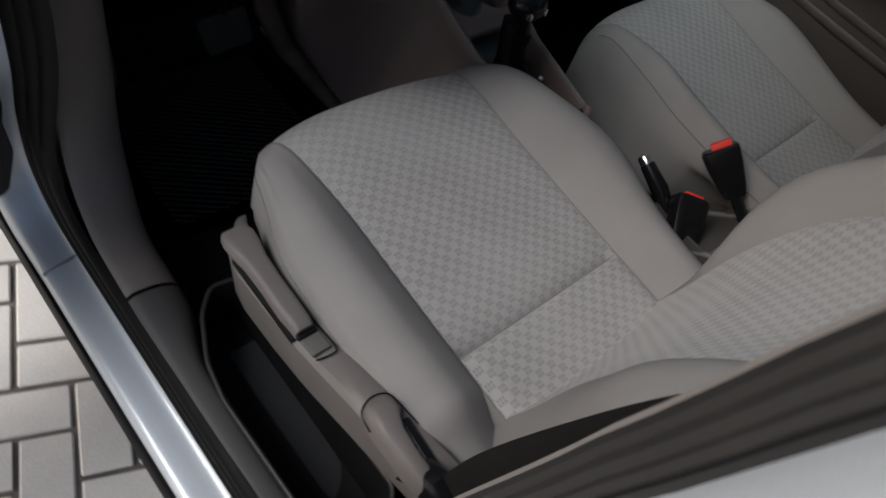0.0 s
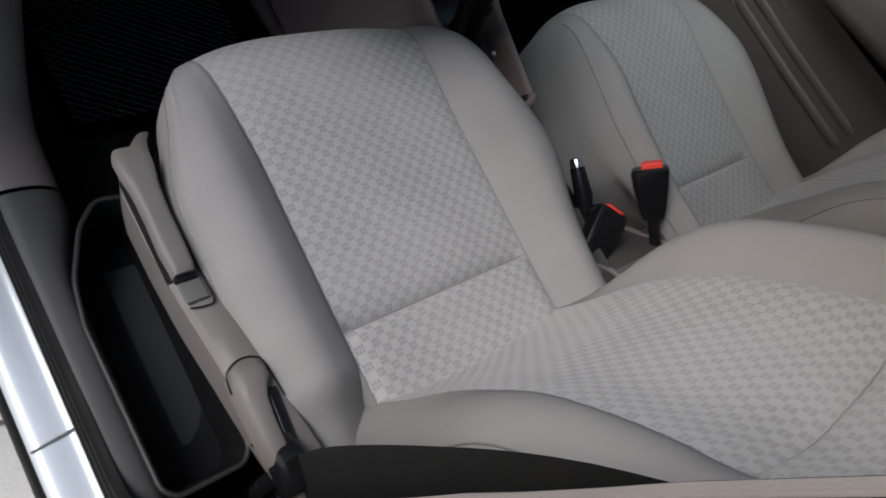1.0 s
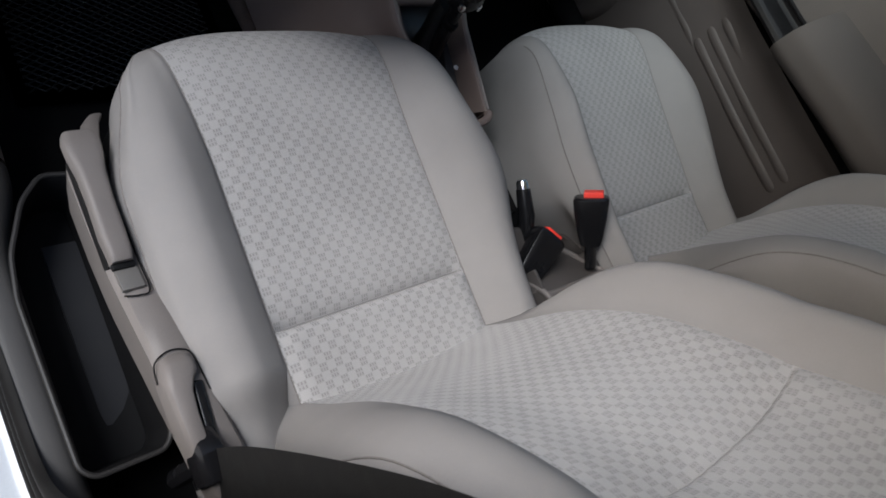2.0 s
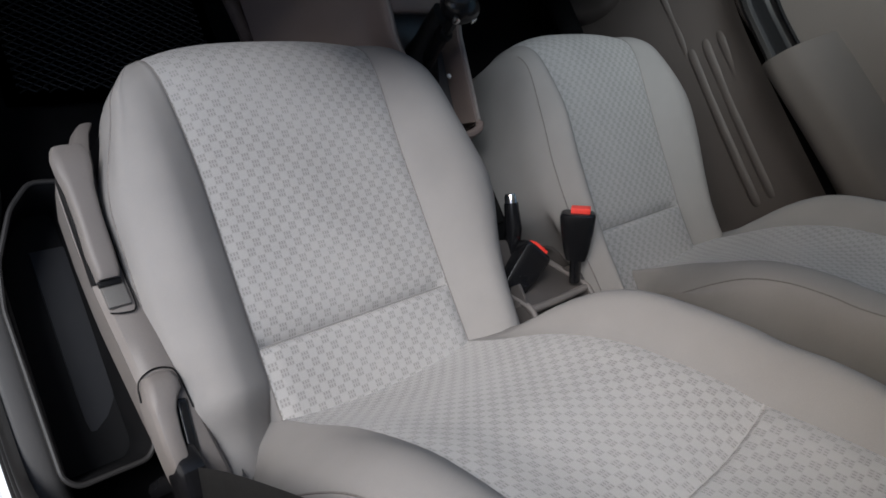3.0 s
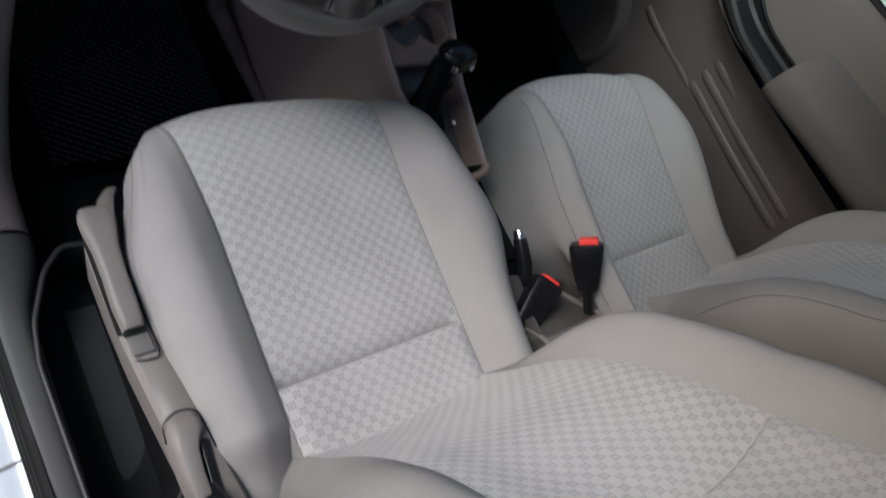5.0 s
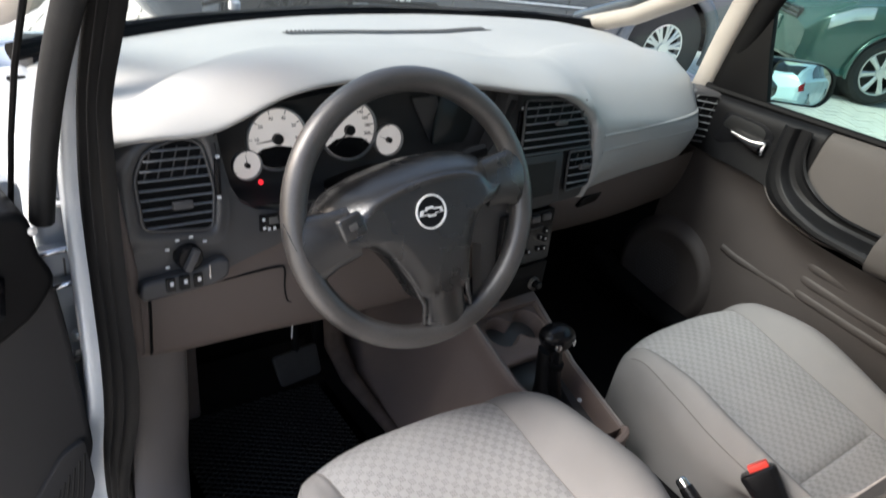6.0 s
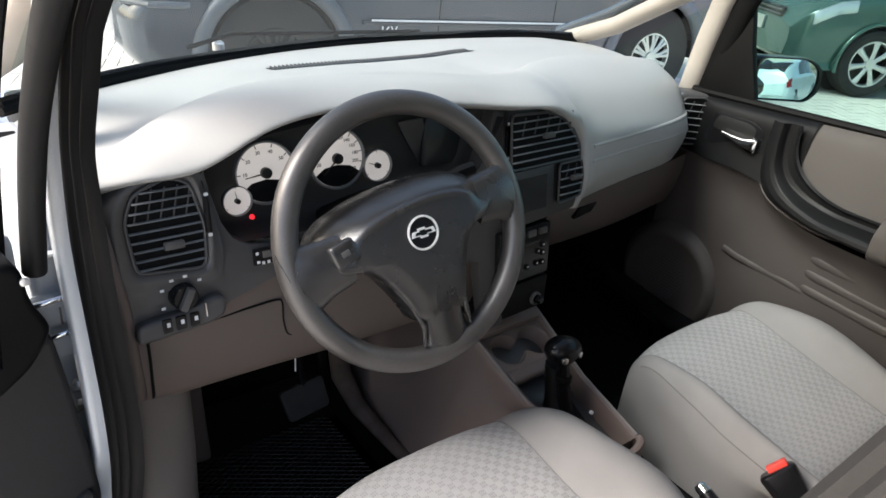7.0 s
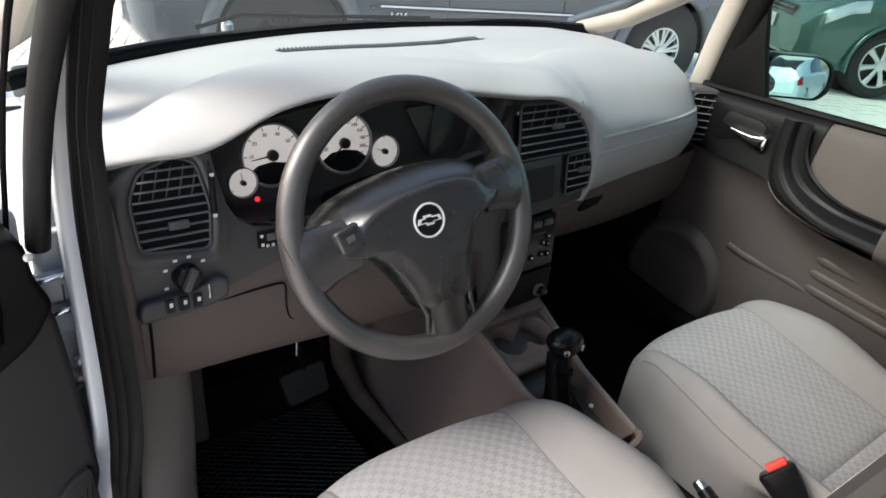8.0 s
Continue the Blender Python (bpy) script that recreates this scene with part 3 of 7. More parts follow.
belt = thing("driver_seat_belt", (-0.64, -0.5, 0.45), "black webbing seat belt hanging along the door pillar", "seat belt")
strap = [(-0.622, -0.515, 0.57), (-0.636, -0.530, 0.72), (-0.642, -0.565, 0.88), (-0.645, -0.60, 1.0), (-0.65, -0.65, 1.12), (-0.66, -0.70, 1.26), (-0.66, -0.74, 1.40)]
bm = bmesh.new()
grid(bm, lambda u, v: (lambda p: (p[0] - 0.004 * u, p[1] - 0.062 * u - 0.012 * u, p[2] - 0.012 * u))(spline(strap, v)), [0, 0.33, 0.66, 1], np.linspace(0, 1, 30))
bmesh.ops.solidify(bm, geom=bm.faces[:], thickness=0.0015)
part("webbing", bm, M["belt"], belt)
part("anchor_cover", loft([lozenge(y, -0.640 - w, -0.618 + w * 0.4, z - 0.05, z, 0.5) for y, z, w in ((-0.485, 0.592, 0.000), (-0.497, 0.612, 0.003), (-0.52, 0.622, 0.005), (-0.55, 0.610, 0.003))]), M["gloss"], belt, "black plastic anchor cover")
part("anchor_stalk", tb([(-0.628, -0.53, 0.47), (-0.628, -0.525, 0.58)], 0.012, seg=8), M["gloss"], belt)


# ---- steering wheel ----
HUB = Vector((-0.365, 0.0, 0.98))
SW = Matrix.Translation(HUB) @ Euler((radians(65), 0, radians(-6))).to_matrix().to_4x4() @ Matrix.Rotation(radians(13), 4, 'Z')


def steering_wheel():
    base = thing("steering_wheel", HUB, "worn dark grey three-spoke steering wheel in front of the driver's seat", "steering wheel")
    up = SW.to_3x3() @ Vector((0, 0, 1))
    A = np.linspace(0, 2 * math.pi, 96, endpoint=False)
    part("rim", tube(bmesh.new(), [SW @ Vector((0.178 * math.cos(a), 0.178 * math.sin(a), -0.03)) for a in A], 0.0172, seg=16, closed=True, up=up), M["leather"], base, "rubbed dark grey rim")
    half = [(0.0, 0.070), (0.05, 0.068), (0.10, 0.058), (0.134, 0.040), (0.147, 0.012), (0.125, -0.014), (0.092, -0.020), (0.074, -0.036), (0.055, -0.075), (0.040, -0.12), (0.0, -0.130)]
    out = rounded([(-x, y) for x, y in half[:0:-1]] + half[:-1] + [(0.03, -0.128), (-0.03, -0.128)], 0.012, 3)

    def ring(k, h):
        def fall(x, y):
            top = smooth01(y / 0.028)
            t = max(0.0, (k - 0.68) / 0.32)
            return 0.0026 * (abs(x) * k * 10) ** 2 + 0.046 * top * 1.15 * t * t / (t + 0.15) + (0.0030 * (y * k * 10) ** 2 if y < 0 else 0.0)
        return [SW @ Vector((x * k, y * k - 0.02 * (1 - k), h - fall(x, y))) for x, y in out]

    part("airbag_cover", loft([ring(0.86, -0.060), ring(0.99, -0.045), ring(1.0, -0.02), ring(0.985, -0.008), ring(0.95, -0.002), ring(0.92, 0.0), ring(0.88, 0.0015), ring(0.84, 0.003), ring(0.79, 0.004), ring(0.74, 0.005), ring(0.70, 0.0055), ring(0.66, 0.006), ring(0.6, 0.006), ring(0.5, 0.006), ring(0.2, 0.006), ring(0.01, 0.006)]), M["hub"], base, "charcoal airbag cover")
    for sg in (-1, 1):
        pts = [(0.105, 0.006, -0.014), (0.14, 0.004, -0.018), (0.163, 0.001, -0.024), (0.178, -0.002, -0.03)]
        part("spoke", tb([SW @ Vector((sg * x, y, z)) for x, y, z in pts], [0.034, 0.038, 0.045, 0.052], up=up, flat=0.32, seg=14), M["hub"], base, "charcoal side spoke")
    sp = [SW @ Vector((x, y, z)) for x, y, z in ((0.0, -0.110, -0.012), (0.0, -0.135, -0.018), (0.0, -0.160, -0.027), (0, -0.178, -0.03))]
    part("lower_spoke", tb(sp, [0.036, 0.032, 0.036, 0.046], up=up, flat=0.34, seg=14), M["hub"], base, "charcoal lower spoke")
    for sg in (-1, 1):
        part("spoke_rib", tb([SW @ Vector((sg * x, y, z)) for x, y, z in ((0.062, -0.05, -0.010), (0.044, -0.09, -0.010), (0.036, -0.125, -0.010), (0.040, -0.155, -0.020))], [0.003, 0.0042, 0.0042, 0.003], seg=10), M["hub"], base, "raised edge of the lower spoke")
    m = SW @ Matrix.Translation((-0.112, 0.016, -0.001)) @ Matrix.Rotation(radians(8), 4, 'Z')
    part("horn_button", bx(tuple(m.translation), (0.036, 0.032, 0.014), m.to_3x3().to_4x4(), 0.006, 3), M["hub"], base, "square charcoal horn button")
    part("horn_mark", bx(tuple(m @ Vector((0, 0, 0.0073))), (0.012, 0.008, 0.0008), m.to_3x3().to_4x4(), 0.0002), M["trim_dark"], base, "small grey sign")
    em = SW @ Matrix.Translation((0, 0.0, 0.0065)) @ Matrix.Rotation(radians(-6), 4, 'Z')
    part("emblem_disc", lathe(bmesh.new(), [(0.0245, -0.002), (0.0245, 0.0005), (0, 0.0005)], em), M["gloss"], base, "black emblem disc")
    part("emblem_ring", lathe(bmesh.new(), [(0.0238, 0.0), (0.0238, 0.0025), (0.0214, 0.0028), (0.0210, 0.0)], em), M["white_metal"], base, "bright emblem ring")
    bow = [(-0.019, -0.0035), (-0.0065, -0.0035), (-0.0055, -0.0065), (0.0065, -0.0065), (0.0065, -0.003), (0.019, -0.003), (0.0165, 0.0045), (0.0045, 0.0045), (0.0035, 0.0075), (-0.0085, 0.0075), (-0.0085, 0.004), (-0.0165, 0.004)]
    part("emblem_bar", plate(bow, em @ Matrix.Translation((0, 0, 0.0026)), 0.0016, 0.0003, 1), M["white_metal"], base, "bright emblem bar")
    part("emblem_inlay", plate([(x * 0.70, y * 0.52 + 0.0003) for x, y in bow], em @ Matrix.Translation((0, 0, 0.0032)), 0.0012, 0.0), M["gloss"], base, "dark inlay of the emblem bar")
    for k, (x, w) in enumerate(((-0.014, 0.010), (-0.002, 0.010), (0.010, 0.010))):
        part("airbag_mark", bx(tuple(SW @ Vector((x, -0.052, 0.0045))), (w, 0.006, 0.0012), SW.to_3x3().to_4x4(), 0.0004), M["trim_dark"], base, "faint moulded mark")
    col = SW @ Matrix.Translation((0, 0, -0.02))
    part("column_shroud", loft([[col @ Vector((x * k, y * k2 + dy, h)) for x, y in rounded([(-0.05, -0.045), (0.05, -0.045), (0.05, 0.05), (-0.05, 0.05)], 0.02, 3)] for h, k, k2, dy in ((-0.27, 1.25, 1.3, -0.01), (-0.12, 1.15, 1.1, 0.0), (-0.05, 1.0, 1.0, 0.0), (-0.03, 0.9, 0.9, 0.0))]), M["black"], base, "charcoal column shroud")
    part("ignition_lock", lathe(bmesh.new(), [(0.016, -0.02), (0.018, 0.012), (0.013, 0.016), (0.006, 0.016), (0, 0.012)], Matrix.Translation(col @ Vector((0.068, 0.0, -0.10))) @ facing((0, 0, 0), 20).to_3x3().to_4x4()), M["trim_dark"], base, "grey ignition lock")
    for sg in (-1, 1):
        part("stalk", tb([col @ Vector((sg * 0.05, 0.03, -0.085)), col @ Vector((sg * 0.10, 0.036, -0.082)), col @ Vector((sg * 0.145, 0.04, -0.075)), col @ Vector((sg * 0.17, 0.04, -0.07))], [0.007, 0.008, 0.011, 0.010], seg=8), M["black"], base, "black control stalk")
    return base


M["stack"] = mat("dark_charcoal_stack_plastic", (0.030, 0.030, 0.031), 0.42, var=0.12, scale=12, bump=0.15, fine=900, spec=0.4)
M["recess"] = mat("matt_black_recess", (0.020, 0.020, 0.021), 0.6, var=0.2, bump=0.1)
M["white_metal"] = mat("bright_brushed_metal", (0.90, 0.90, 0.90), 0.35, metal=0.25, var=0.04, bump=0.0)
M["lip"] = mat("dark_grey_grained_plastic", (0.064, 0.062, 0.063), 0.38, var=0.10, scale=10, bump=0.2, fine=900, spec=0.5)
steering_wheel()


# ---- dashboard ----
dash = thing("dashboard", (0, 0.3, 0.6), "grey and charcoal dashboard with taupe lower panels", "dashboard")
# key sections of the pad across the car: rear edge, crease, crest, brow and lip, each as depth and height
PAD_X = [-0.745, -0.68, -0.6, -0.5, -0.4, -0.29, -0.15, -0.07, 0.03, 0.099, 0.117, 0.134, 0.18, 0.34, 0.6, 0.68, 0.745]
PAD_REAR_Y = [0.58, 0.65, 0.695, 0.735, 0.77, 0.805, 0.842, 0.85, 0.86, 0.862, 0.863, 0.863, 0.862, 0.845, 0.79, 0.75, 0.7]
PAD_REAR_Z = [0.99, 0.995, 1.0, 1.003, 1.007, 1.01, 1.012, 1.013, 1.014, 1.015, 1.0155, 1.016, 1.017, 1.02, 1.025, 1.022, 1.02]
PAD_CREASE_Y = [0.225, 0.255, 0.305, 0.332, 0.342, 0.335, 0.312, 0.305, 0.315, 0.34, 0.348, 0.355, 0.38, 0.43, 0.46, 0.47, 0.49]
PAD_CREASE_Z = [1.035, 1.052, 1.072, 1.092, 1.1, 1.1, 1.095, 1.09, 1.085, 1.08, 1.08, 1.08, 1.08, 1.075, 1.053, 1.04, 1.03]
PAD_CREST_Y = [0.212, 0.232, 0.262, 0.282, 0.285, 0.28, 0.262, 0.255, 0.262, 0.28, 0.285, 0.29, 0.31, 0.36, 0.38, 0.41, 0.45]
PAD_CREST_Z = [1.042, 1.062, 1.085, 1.108, 1.118, 1.118, 1.112, 1.104, 1.094, 1.086, 1.085, 1.083, 1.08, 1.073, 1.048, 1.032, 1.018]
PAD_BROW_Y = [0.197, 0.203, 0.205, 0.212, 0.215, 0.212, 0.205, 0.2, 0.2, 0.21, 0.215, 0.22, 0.235, 0.275, 0.31, 0.35, 0.41]
PAD_BROW_Z = [1.04, 1.058, 1.082, 1.112, 1.122, 1.12, 1.112, 1.102, 1.09, 1.07, 1.066, 1.062, 1.055, 1.045, 1.015, 1.005, 0.995]
PAD_LIP_Y = [0.185, 0.165, 0.158, 0.16, 0.165, 0.165, 0.16, 0.15, 0.15, 0.16, 0.163, 0.166, 0.177, 0.205, 0.258, 0.315, 0.385]
PAD_LIP_Z = [1.025, 1.043, 1.052, 1.094, 1.108, 1.106, 1.09, 1.082, 1.07, 1.038, 1.029, 1.018, 1.005, 0.99, 0.962, 0.958, 0.955]
PAD = {}
for k, x in enumerate(PAD_X):
    rear, crease = (PAD_REAR_Y[k], PAD_REAR_Z[k]), (PAD_CREASE_Y[k], PAD_CREASE_Z[k])
    flat = ((rear[0] + crease[0]) / 2, (rear[1] + crease[1] - 0.024) / 2 + 0.006)
    PAD[x] = [rear, flat, (crease[0] + 0.018, crease[1] - 0.020), crease, (PAD_CREST_Y[k], PAD_CREST_Z[k]), (PAD_BROW_Y[k], PAD_BROW_Z[k]), (PAD_LIP_Y[k], PAD_LIP_Z[k])]
FACE = {0.134: [(0.166, 1.018), (0.154, 0.96), (0.147, 0.90), (0.153, 0.852)], 0.18: [(0.177, 1.005), (0.161, 0.95), (0.158, 0.90), (0.178, 0.852)], 0.34: [(0.205, 0.99), (0.192, 0.95), (0.195, 0.90), (0.212, 0.850)],
        0.60: [(0.259, 0.962), (0.242, 0.93), (0.245, 0.89), (0.262, 0.845)], 0.68: [(0.315, 0.958), (0.302, 0.92), (0.305, 0.88), (0.315, 0.842)], 0.745: [(0.385, 0.955), (0.372, 0.92), (0.375, 0.88), (0.38, 0.842)]}
for x, sec in PAD.items():
    y, z = sec[-1]
    sec += FACE[x][1:] if x in FACE else [(0.19, 0.96), (0.195, 0.90), (0.20, 0.852)] if x > 0.108 else [(0.185, 1.0), (0.19, 0.975), (0.195, 0.955)] if x > 0.08 else [(y + 0.018, z - 0.014), (y + 0.05, z - 0.016), (y + 0.09, z - 0.014)]
pad_xs = sorted(set(np.linspace(-0.745, 0.745, 110)) | set(np.linspace(0.105, 0.147, 18)))
part("top_pad", grid(bmesh.new(), lambda x, v: section_at(PAD, x, v), pad_xs, np.linspace(0, 1, 90)), M["pad"], dash, "light grey grained top pad and passenger fascia")


def face_y(x, z):
    """Depth of the passenger fascia at a place across and a height."""
    pts = sorted((section_at(PAD, x, v)[1:] for v in np.linspace(0.66, 1, 60)), key=lambda p: p[1])
    return float(np.interp(z, [p[1] for p in pts], [p[0] for p in pts]))


for dz in (0.973, 0.943):
    part("fascia_ridge", tb([(x, face_y(x, dz - 0.04 * (x - 0.18)) + 0.0060, dz - 0.04 * (x - 0.18)) for x in np.linspace(0.165, 0.64, 40)], 0.0068, seg=16), M["pad"], dash, "soft ridge across the fascia")
GLOVE = {0.13: [(0.205, 0.846), (0.218, 0.79), (0.25, 0.72), (0.31, 0.665), (0.5, 0.64)], 0.45: [(0.235, 0.843), (0.245, 0.79), (0.27, 0.72), (0.32, 0.665), (0.5, 0.64)], 0.73: [(0.29, 0.840), (0.295, 0.79), (0.31, 0.72), (0.35, 0.67), (0.5, 0.64)]}
part("glovebox_lid", sections(GLOVE, 30, 20), M["beige"], dash, "taupe glovebox lid")
part("glovebox_latch", plate(rounded([(-0.038, -0.014), (0.030, -0.010), (0.038, 0.014), (-0.030, 0.012)], 0.004, 2), facing((0.263, 0.222, 0.791), -12, 8), 0.01, 0.002), M["gloss"], dash, "dark latch recess")
fascia = [(-0.058, 0.66), (-0.058, 1.070), (-0.085, 1.086), (-0.092, 1.072), (-0.100, 1.03), (-0.125, 0.975), (-0.17, 0.945), (-0.24, 0.928), (-0.36, 0.917), (-0.50, 0.921), (-0.540, 0.928), (-0.562, 0.942), (-0.575, 0.965), (-0.586, 1.01), (-0.592, 1.045), (-0.598, 1.062), (-0.66, 1.050), (-0.690, 1.030), (-0.704, 0.99), (-0.712, 0.90), (-0.724, 0.875), (-0.724, 0.85), (-0.718, 0.836), (-0.60, 0.836), (-0.575, 0.85), (-0.50, 0.872), (-0.42, 0.878), (-0.30, 0.86), (-0.12, 0.80), (-0.10, 0.66)]
part("driver_fascia", plate(fascia, facing((0, 0.160, 0.95), 10) @ Matrix.Translation((0, -0.95, 0)), 0.03, 0.003), M["lip"], dash, "charcoal fascia round the instruments")
CLB = [(0.162, 0.930), (0.19, 0.925), (0.222, 0.930), (0.240, 0.96), (0.246, 1.02), (0.246, 1.065), (0.215, 1.095), (0.168, 1.097)]
clk = {}
for x, lift, low in ((-0.598, -0.060, 0.10), (-0.585, -0.045, 0.018), (-0.555, -0.030, 0.002), (-0.50, -0.018, 0.0), (-0.35, -0.003, -0.008), (-0.20, -0.006, 0.004), (-0.125, -0.020, 0.045), (-0.085, -0.034, 0.13)):
    clk[x] = [(y, z + (lift if z > 1.0 else low)) for y, z in CLB]
part("instrument_recess", sections(clk, 40, 30), M["recess"], dash, "black recess behind the wheel")
LOW = {-0.73: [(0.170, 0.845), (0.158, 0.80), (0.155, 0.75), (0.165, 0.715), (0.22, 0.69), (0.4, 0.68)], -0.694: [(0.150, 0.845), (0.146, 0.80), (0.147, 0.75), (0.158, 0.712), (0.21, 0.69), (0.4, 0.68)], -0.50: [(0.158, 0.885), (0.150, 0.80), (0.152, 0.74), (0.165, 0.700), (0.22, 0.675), (0.4, 0.66)], -0.36: [(0.162, 0.885), (0.155, 0.80), (0.157, 0.73), (0.175, 0.685), (0.23, 0.66), (0.4, 0.65)], -0.09: [(0.17, 0.885), (0.160, 0.80), (0.165, 0.72), (0.19, 0.67), (0.25, 0.65), (0.4, 0.64)]}
part("lower_panel", sections(LOW, 50, 30), M["dash_taupe"], dash, "taupe lower panel under the wheel")
part("panel_gap", tb(curve([(-0.690, 0.146, 0.838), (-0.689, 0.145, 0.80), (-0.689, 0.145, 0.755), (-0.688, 0.152, 0.722), (-0.686, 0.19, 0.698)], 40), 0.0022, seg=6), M["black"], dash, "dark joint of the panel")
part("flap_gap", tb(curve([(-0.60, 0.1495, 0.824), (-0.55, 0.1495, 0.828), (-0.505, 0.150, 0.829), (-0.494, 0.150, 0.822), (-0.492, 0.150, 0.79), (-0.486, 0.151, 0.765), (-0.478, 0.152, 0.757)], 40), 0.0016, seg=6), M["black"], dash, "dark joint of the fuse flap")
part("left_edge_trim", tb([(-0.726, 0.152, 1.004), (-0.723, 0.147, 0.947), (-0.715, 0.146, 0.87), (-0.709, 0.147, 0.735)], [0.005, 0.009, 0.012, 0.012], seg=12), M["beige"], dash, "taupe edge strip of the dashboard")
part("lower_left_trim", bx((-0.722, 0.22, 0.77), (0.03, 0.14, 0.16), None, 0.012, 3), M["beige"], dash, "taupe end piece")


def vent(outline, m, rows, vanes, gap_label, knob=None, deep=0.05):
    """An air outlet: a dark box, its bezel, level slats and upright vanes behind them."""
    xs, ys = [p[0] for p in outline], [p[1] for p in outline]
    v = part("air_vent", plate(outline, m @ Matrix.Translation((0, 0, 0.0015)), 0.004, 0.001, 1), M["tray"], dash, gap_label)
    part("bezel", tube(bmesh.new(), [m @ Vector((x, y, 0.003)) for x, y in outline], 0.0022, seg=8, closed=True), M["lip"], v, "charcoal bezel")

    def span(y):
        hit = []
        for a, b in zip(outline, outline[1:] + outline[:1]):
            if (a[1] - y) * (b[1] - y) < 0:
                hit.append(a[0] + (b[0] - a[0]) * (y - a[1]) / (b[1] - a[1]))
        return (min(hit), max(hit)) if len(hit) > 1 else None

    for y in np.linspace(min(ys), max(ys), rows + 2)[1:-1]:
        s = span(y)
        if s:
            part("slat", box(bmesh.new(), tuple(m @ Vector(((s[0] + s[1]) / 2, y, 0.0055))), (s[1] - s[0] - 0.004, 0.0015, 0.005), m.to_3x3().to_4x4() @ Matrix.Rotation(radians(14), 4, 'X'), 0.0008, 1), M["slat"], v)
    for x in np.linspace(min(xs), max(xs), vanes + 2)[1:-1]:
        part("vane", box(bmesh.new(), tuple(m @ Vector((x, max(ys) - (max(ys) - min(ys)) * 0.24, 0.0022))), (0.0016, (max(ys) - min(ys)) * 0.34, 0.003), m.to_3x3().to_4x4() @ Matrix.Rotation(radians(-14), 4, 'Z')), M["lip"], v)
    if knob:
        part("vent_knob", bx(tuple(m @ Vector((knob[0], knob[1], 0.015))), (0.026, 0.010, 0.010), m.to_3x3().to_4x4(), 0.003), M["lip"], v, "small charcoal slider")
    return v


FM = facing((0, 0.1575, 0.95), 10) @ Matrix.Translation((0, -0.95, 0))
LEFT_OUTLET = rounded([(-0.692, 0.922), (-0.604, 0.912), (-0.600, 0.97), (-0.614, 1.030), (-0.640, 1.040), (-0.684, 1.024), (-0.698, 0.99)], 0.012, 3)
vent(LEFT_OUTLET, FM, 9, 5, "black air outlet with charcoal slats", (-0.645, 0.955))
HOUSING = rounded([(-0.738, 0.893), (-0.588, 0.888), (-0.578, 0.93), (-0.586, 0.985), (-0.597, 1.056), (-0.650, 1.064), (-0.712, 1.048), (-0.746, 1.010)], 0.014, 4)


def reach(outline, c, a):
    """How far a closed outline lies from c in the direction a."""
    d, best = (math.cos(a), math.sin(a)), 0.0
    for p, q in zip(outline, outline[1:] + outline[:1]):
        e = (q[0] - p[0], q[1] - p[1])
        det = d[1] * e[0] - d[0] * e[1]
        if abs(det) > 1e-12:
            w = (p[0] - c[0], p[1] - c[1])
            t, u = (w[1] * e[0] - w[0] * e[1]) / det, (d[0] * w[1] - d[1] * w[0]) / det
            if t > best and -1e-9 <= u <= 1 + 1e-9:
                best = t
    return best


def housing_at(a, u):
    """Rounded surround of the left outlet, rolling back to the door side and under the pad."""
    c = (-0.648, 0.975)
    r0, r1 = reach(LEFT_OUTLET, c, a), reach(HOUSING, c, a)
    r = r0 + 0.002 + (r1 - r0 - 0.002) * u
    side = max(0.0, math.cos(a - radians(158))) ** 1.5
    h = 0.007 * math.sin(min(1.0, u * 2.2) * math.pi / 2) - 0.0055 * smooth01(u) - 0.050 * side * u ** 2.2
    return tuple(FM @ Vector((c[0] + r * math.cos(a), c[1] + r * math.sin(a), h + 0.001)))


part("outlet_housing", grid(bmesh.new(), lambda a, u: housing_at(a, u), list(np.linspace(0, 2 * math.pi, 96, endpoint=False)), np.linspace(0, 1, 14), closeu=True), M["lip"], dash, "rounded charcoal surround of the outlet")
vent(rounded([(-0.050, 0.965), (0.135, 0.965), (0.118, 1.005), (0.085, 1.040), (0.04, 1.058), (-0.052, 1.062)], 0.010, 3), facing((0, 0.1470, 0.95), 10, 2) @ Matrix.Translation((-0.015, -0.95, 0)), 6, 5, "black centre air outlet with charcoal slats", (0.03, 1.02))
vent(rounded([(0.078, 0.882), (0.142, 0.888), (0.147, 0.925), (0.140, 0.958), (0.078, 0.958)], 0.008, 3), facing((0, 0.1485, 0.95), 10, 2) @ Matrix.Translation((-0.015, -0.95, 0)), 4, 2, "black centre air outlet with charcoal slats", (0.112, 0.93))
vent(rounded([(-0.04, -0.06), (0.035, -0.055), (0.042, 0.03), (0.022, 0.06), (-0.035, 0.055)], 0.012, 3), facing((0.690, 0.284, 0.928), 8, -38), 6, 2, "black side air outlet with charcoal slats")
part("centre_vent_surround", plate(rounded([(-0.048, 0.85), (0.140, 0.862), (0.158, 0.93), (0.150, 0.985), (0.124, 1.026), (0.085, 1.056), (0.04, 1.070), (-0.048, 1.076)], 0.01, 4), facing((0, 0.152, 0.95), 10, 2) @ Matrix.Translation((-0.021, -0.95, 0)), 0.05, 0.004), M["stack"], dash, "charcoal surround of the outlets")
part("side_vent_housing", bx((0.715, 0.318, 0.930), (0.09, 0.06, 0.13), Euler((0, 0, radians(-38))).to_matrix().to_4x4(), 0.015, 3), M["lip"], dash)
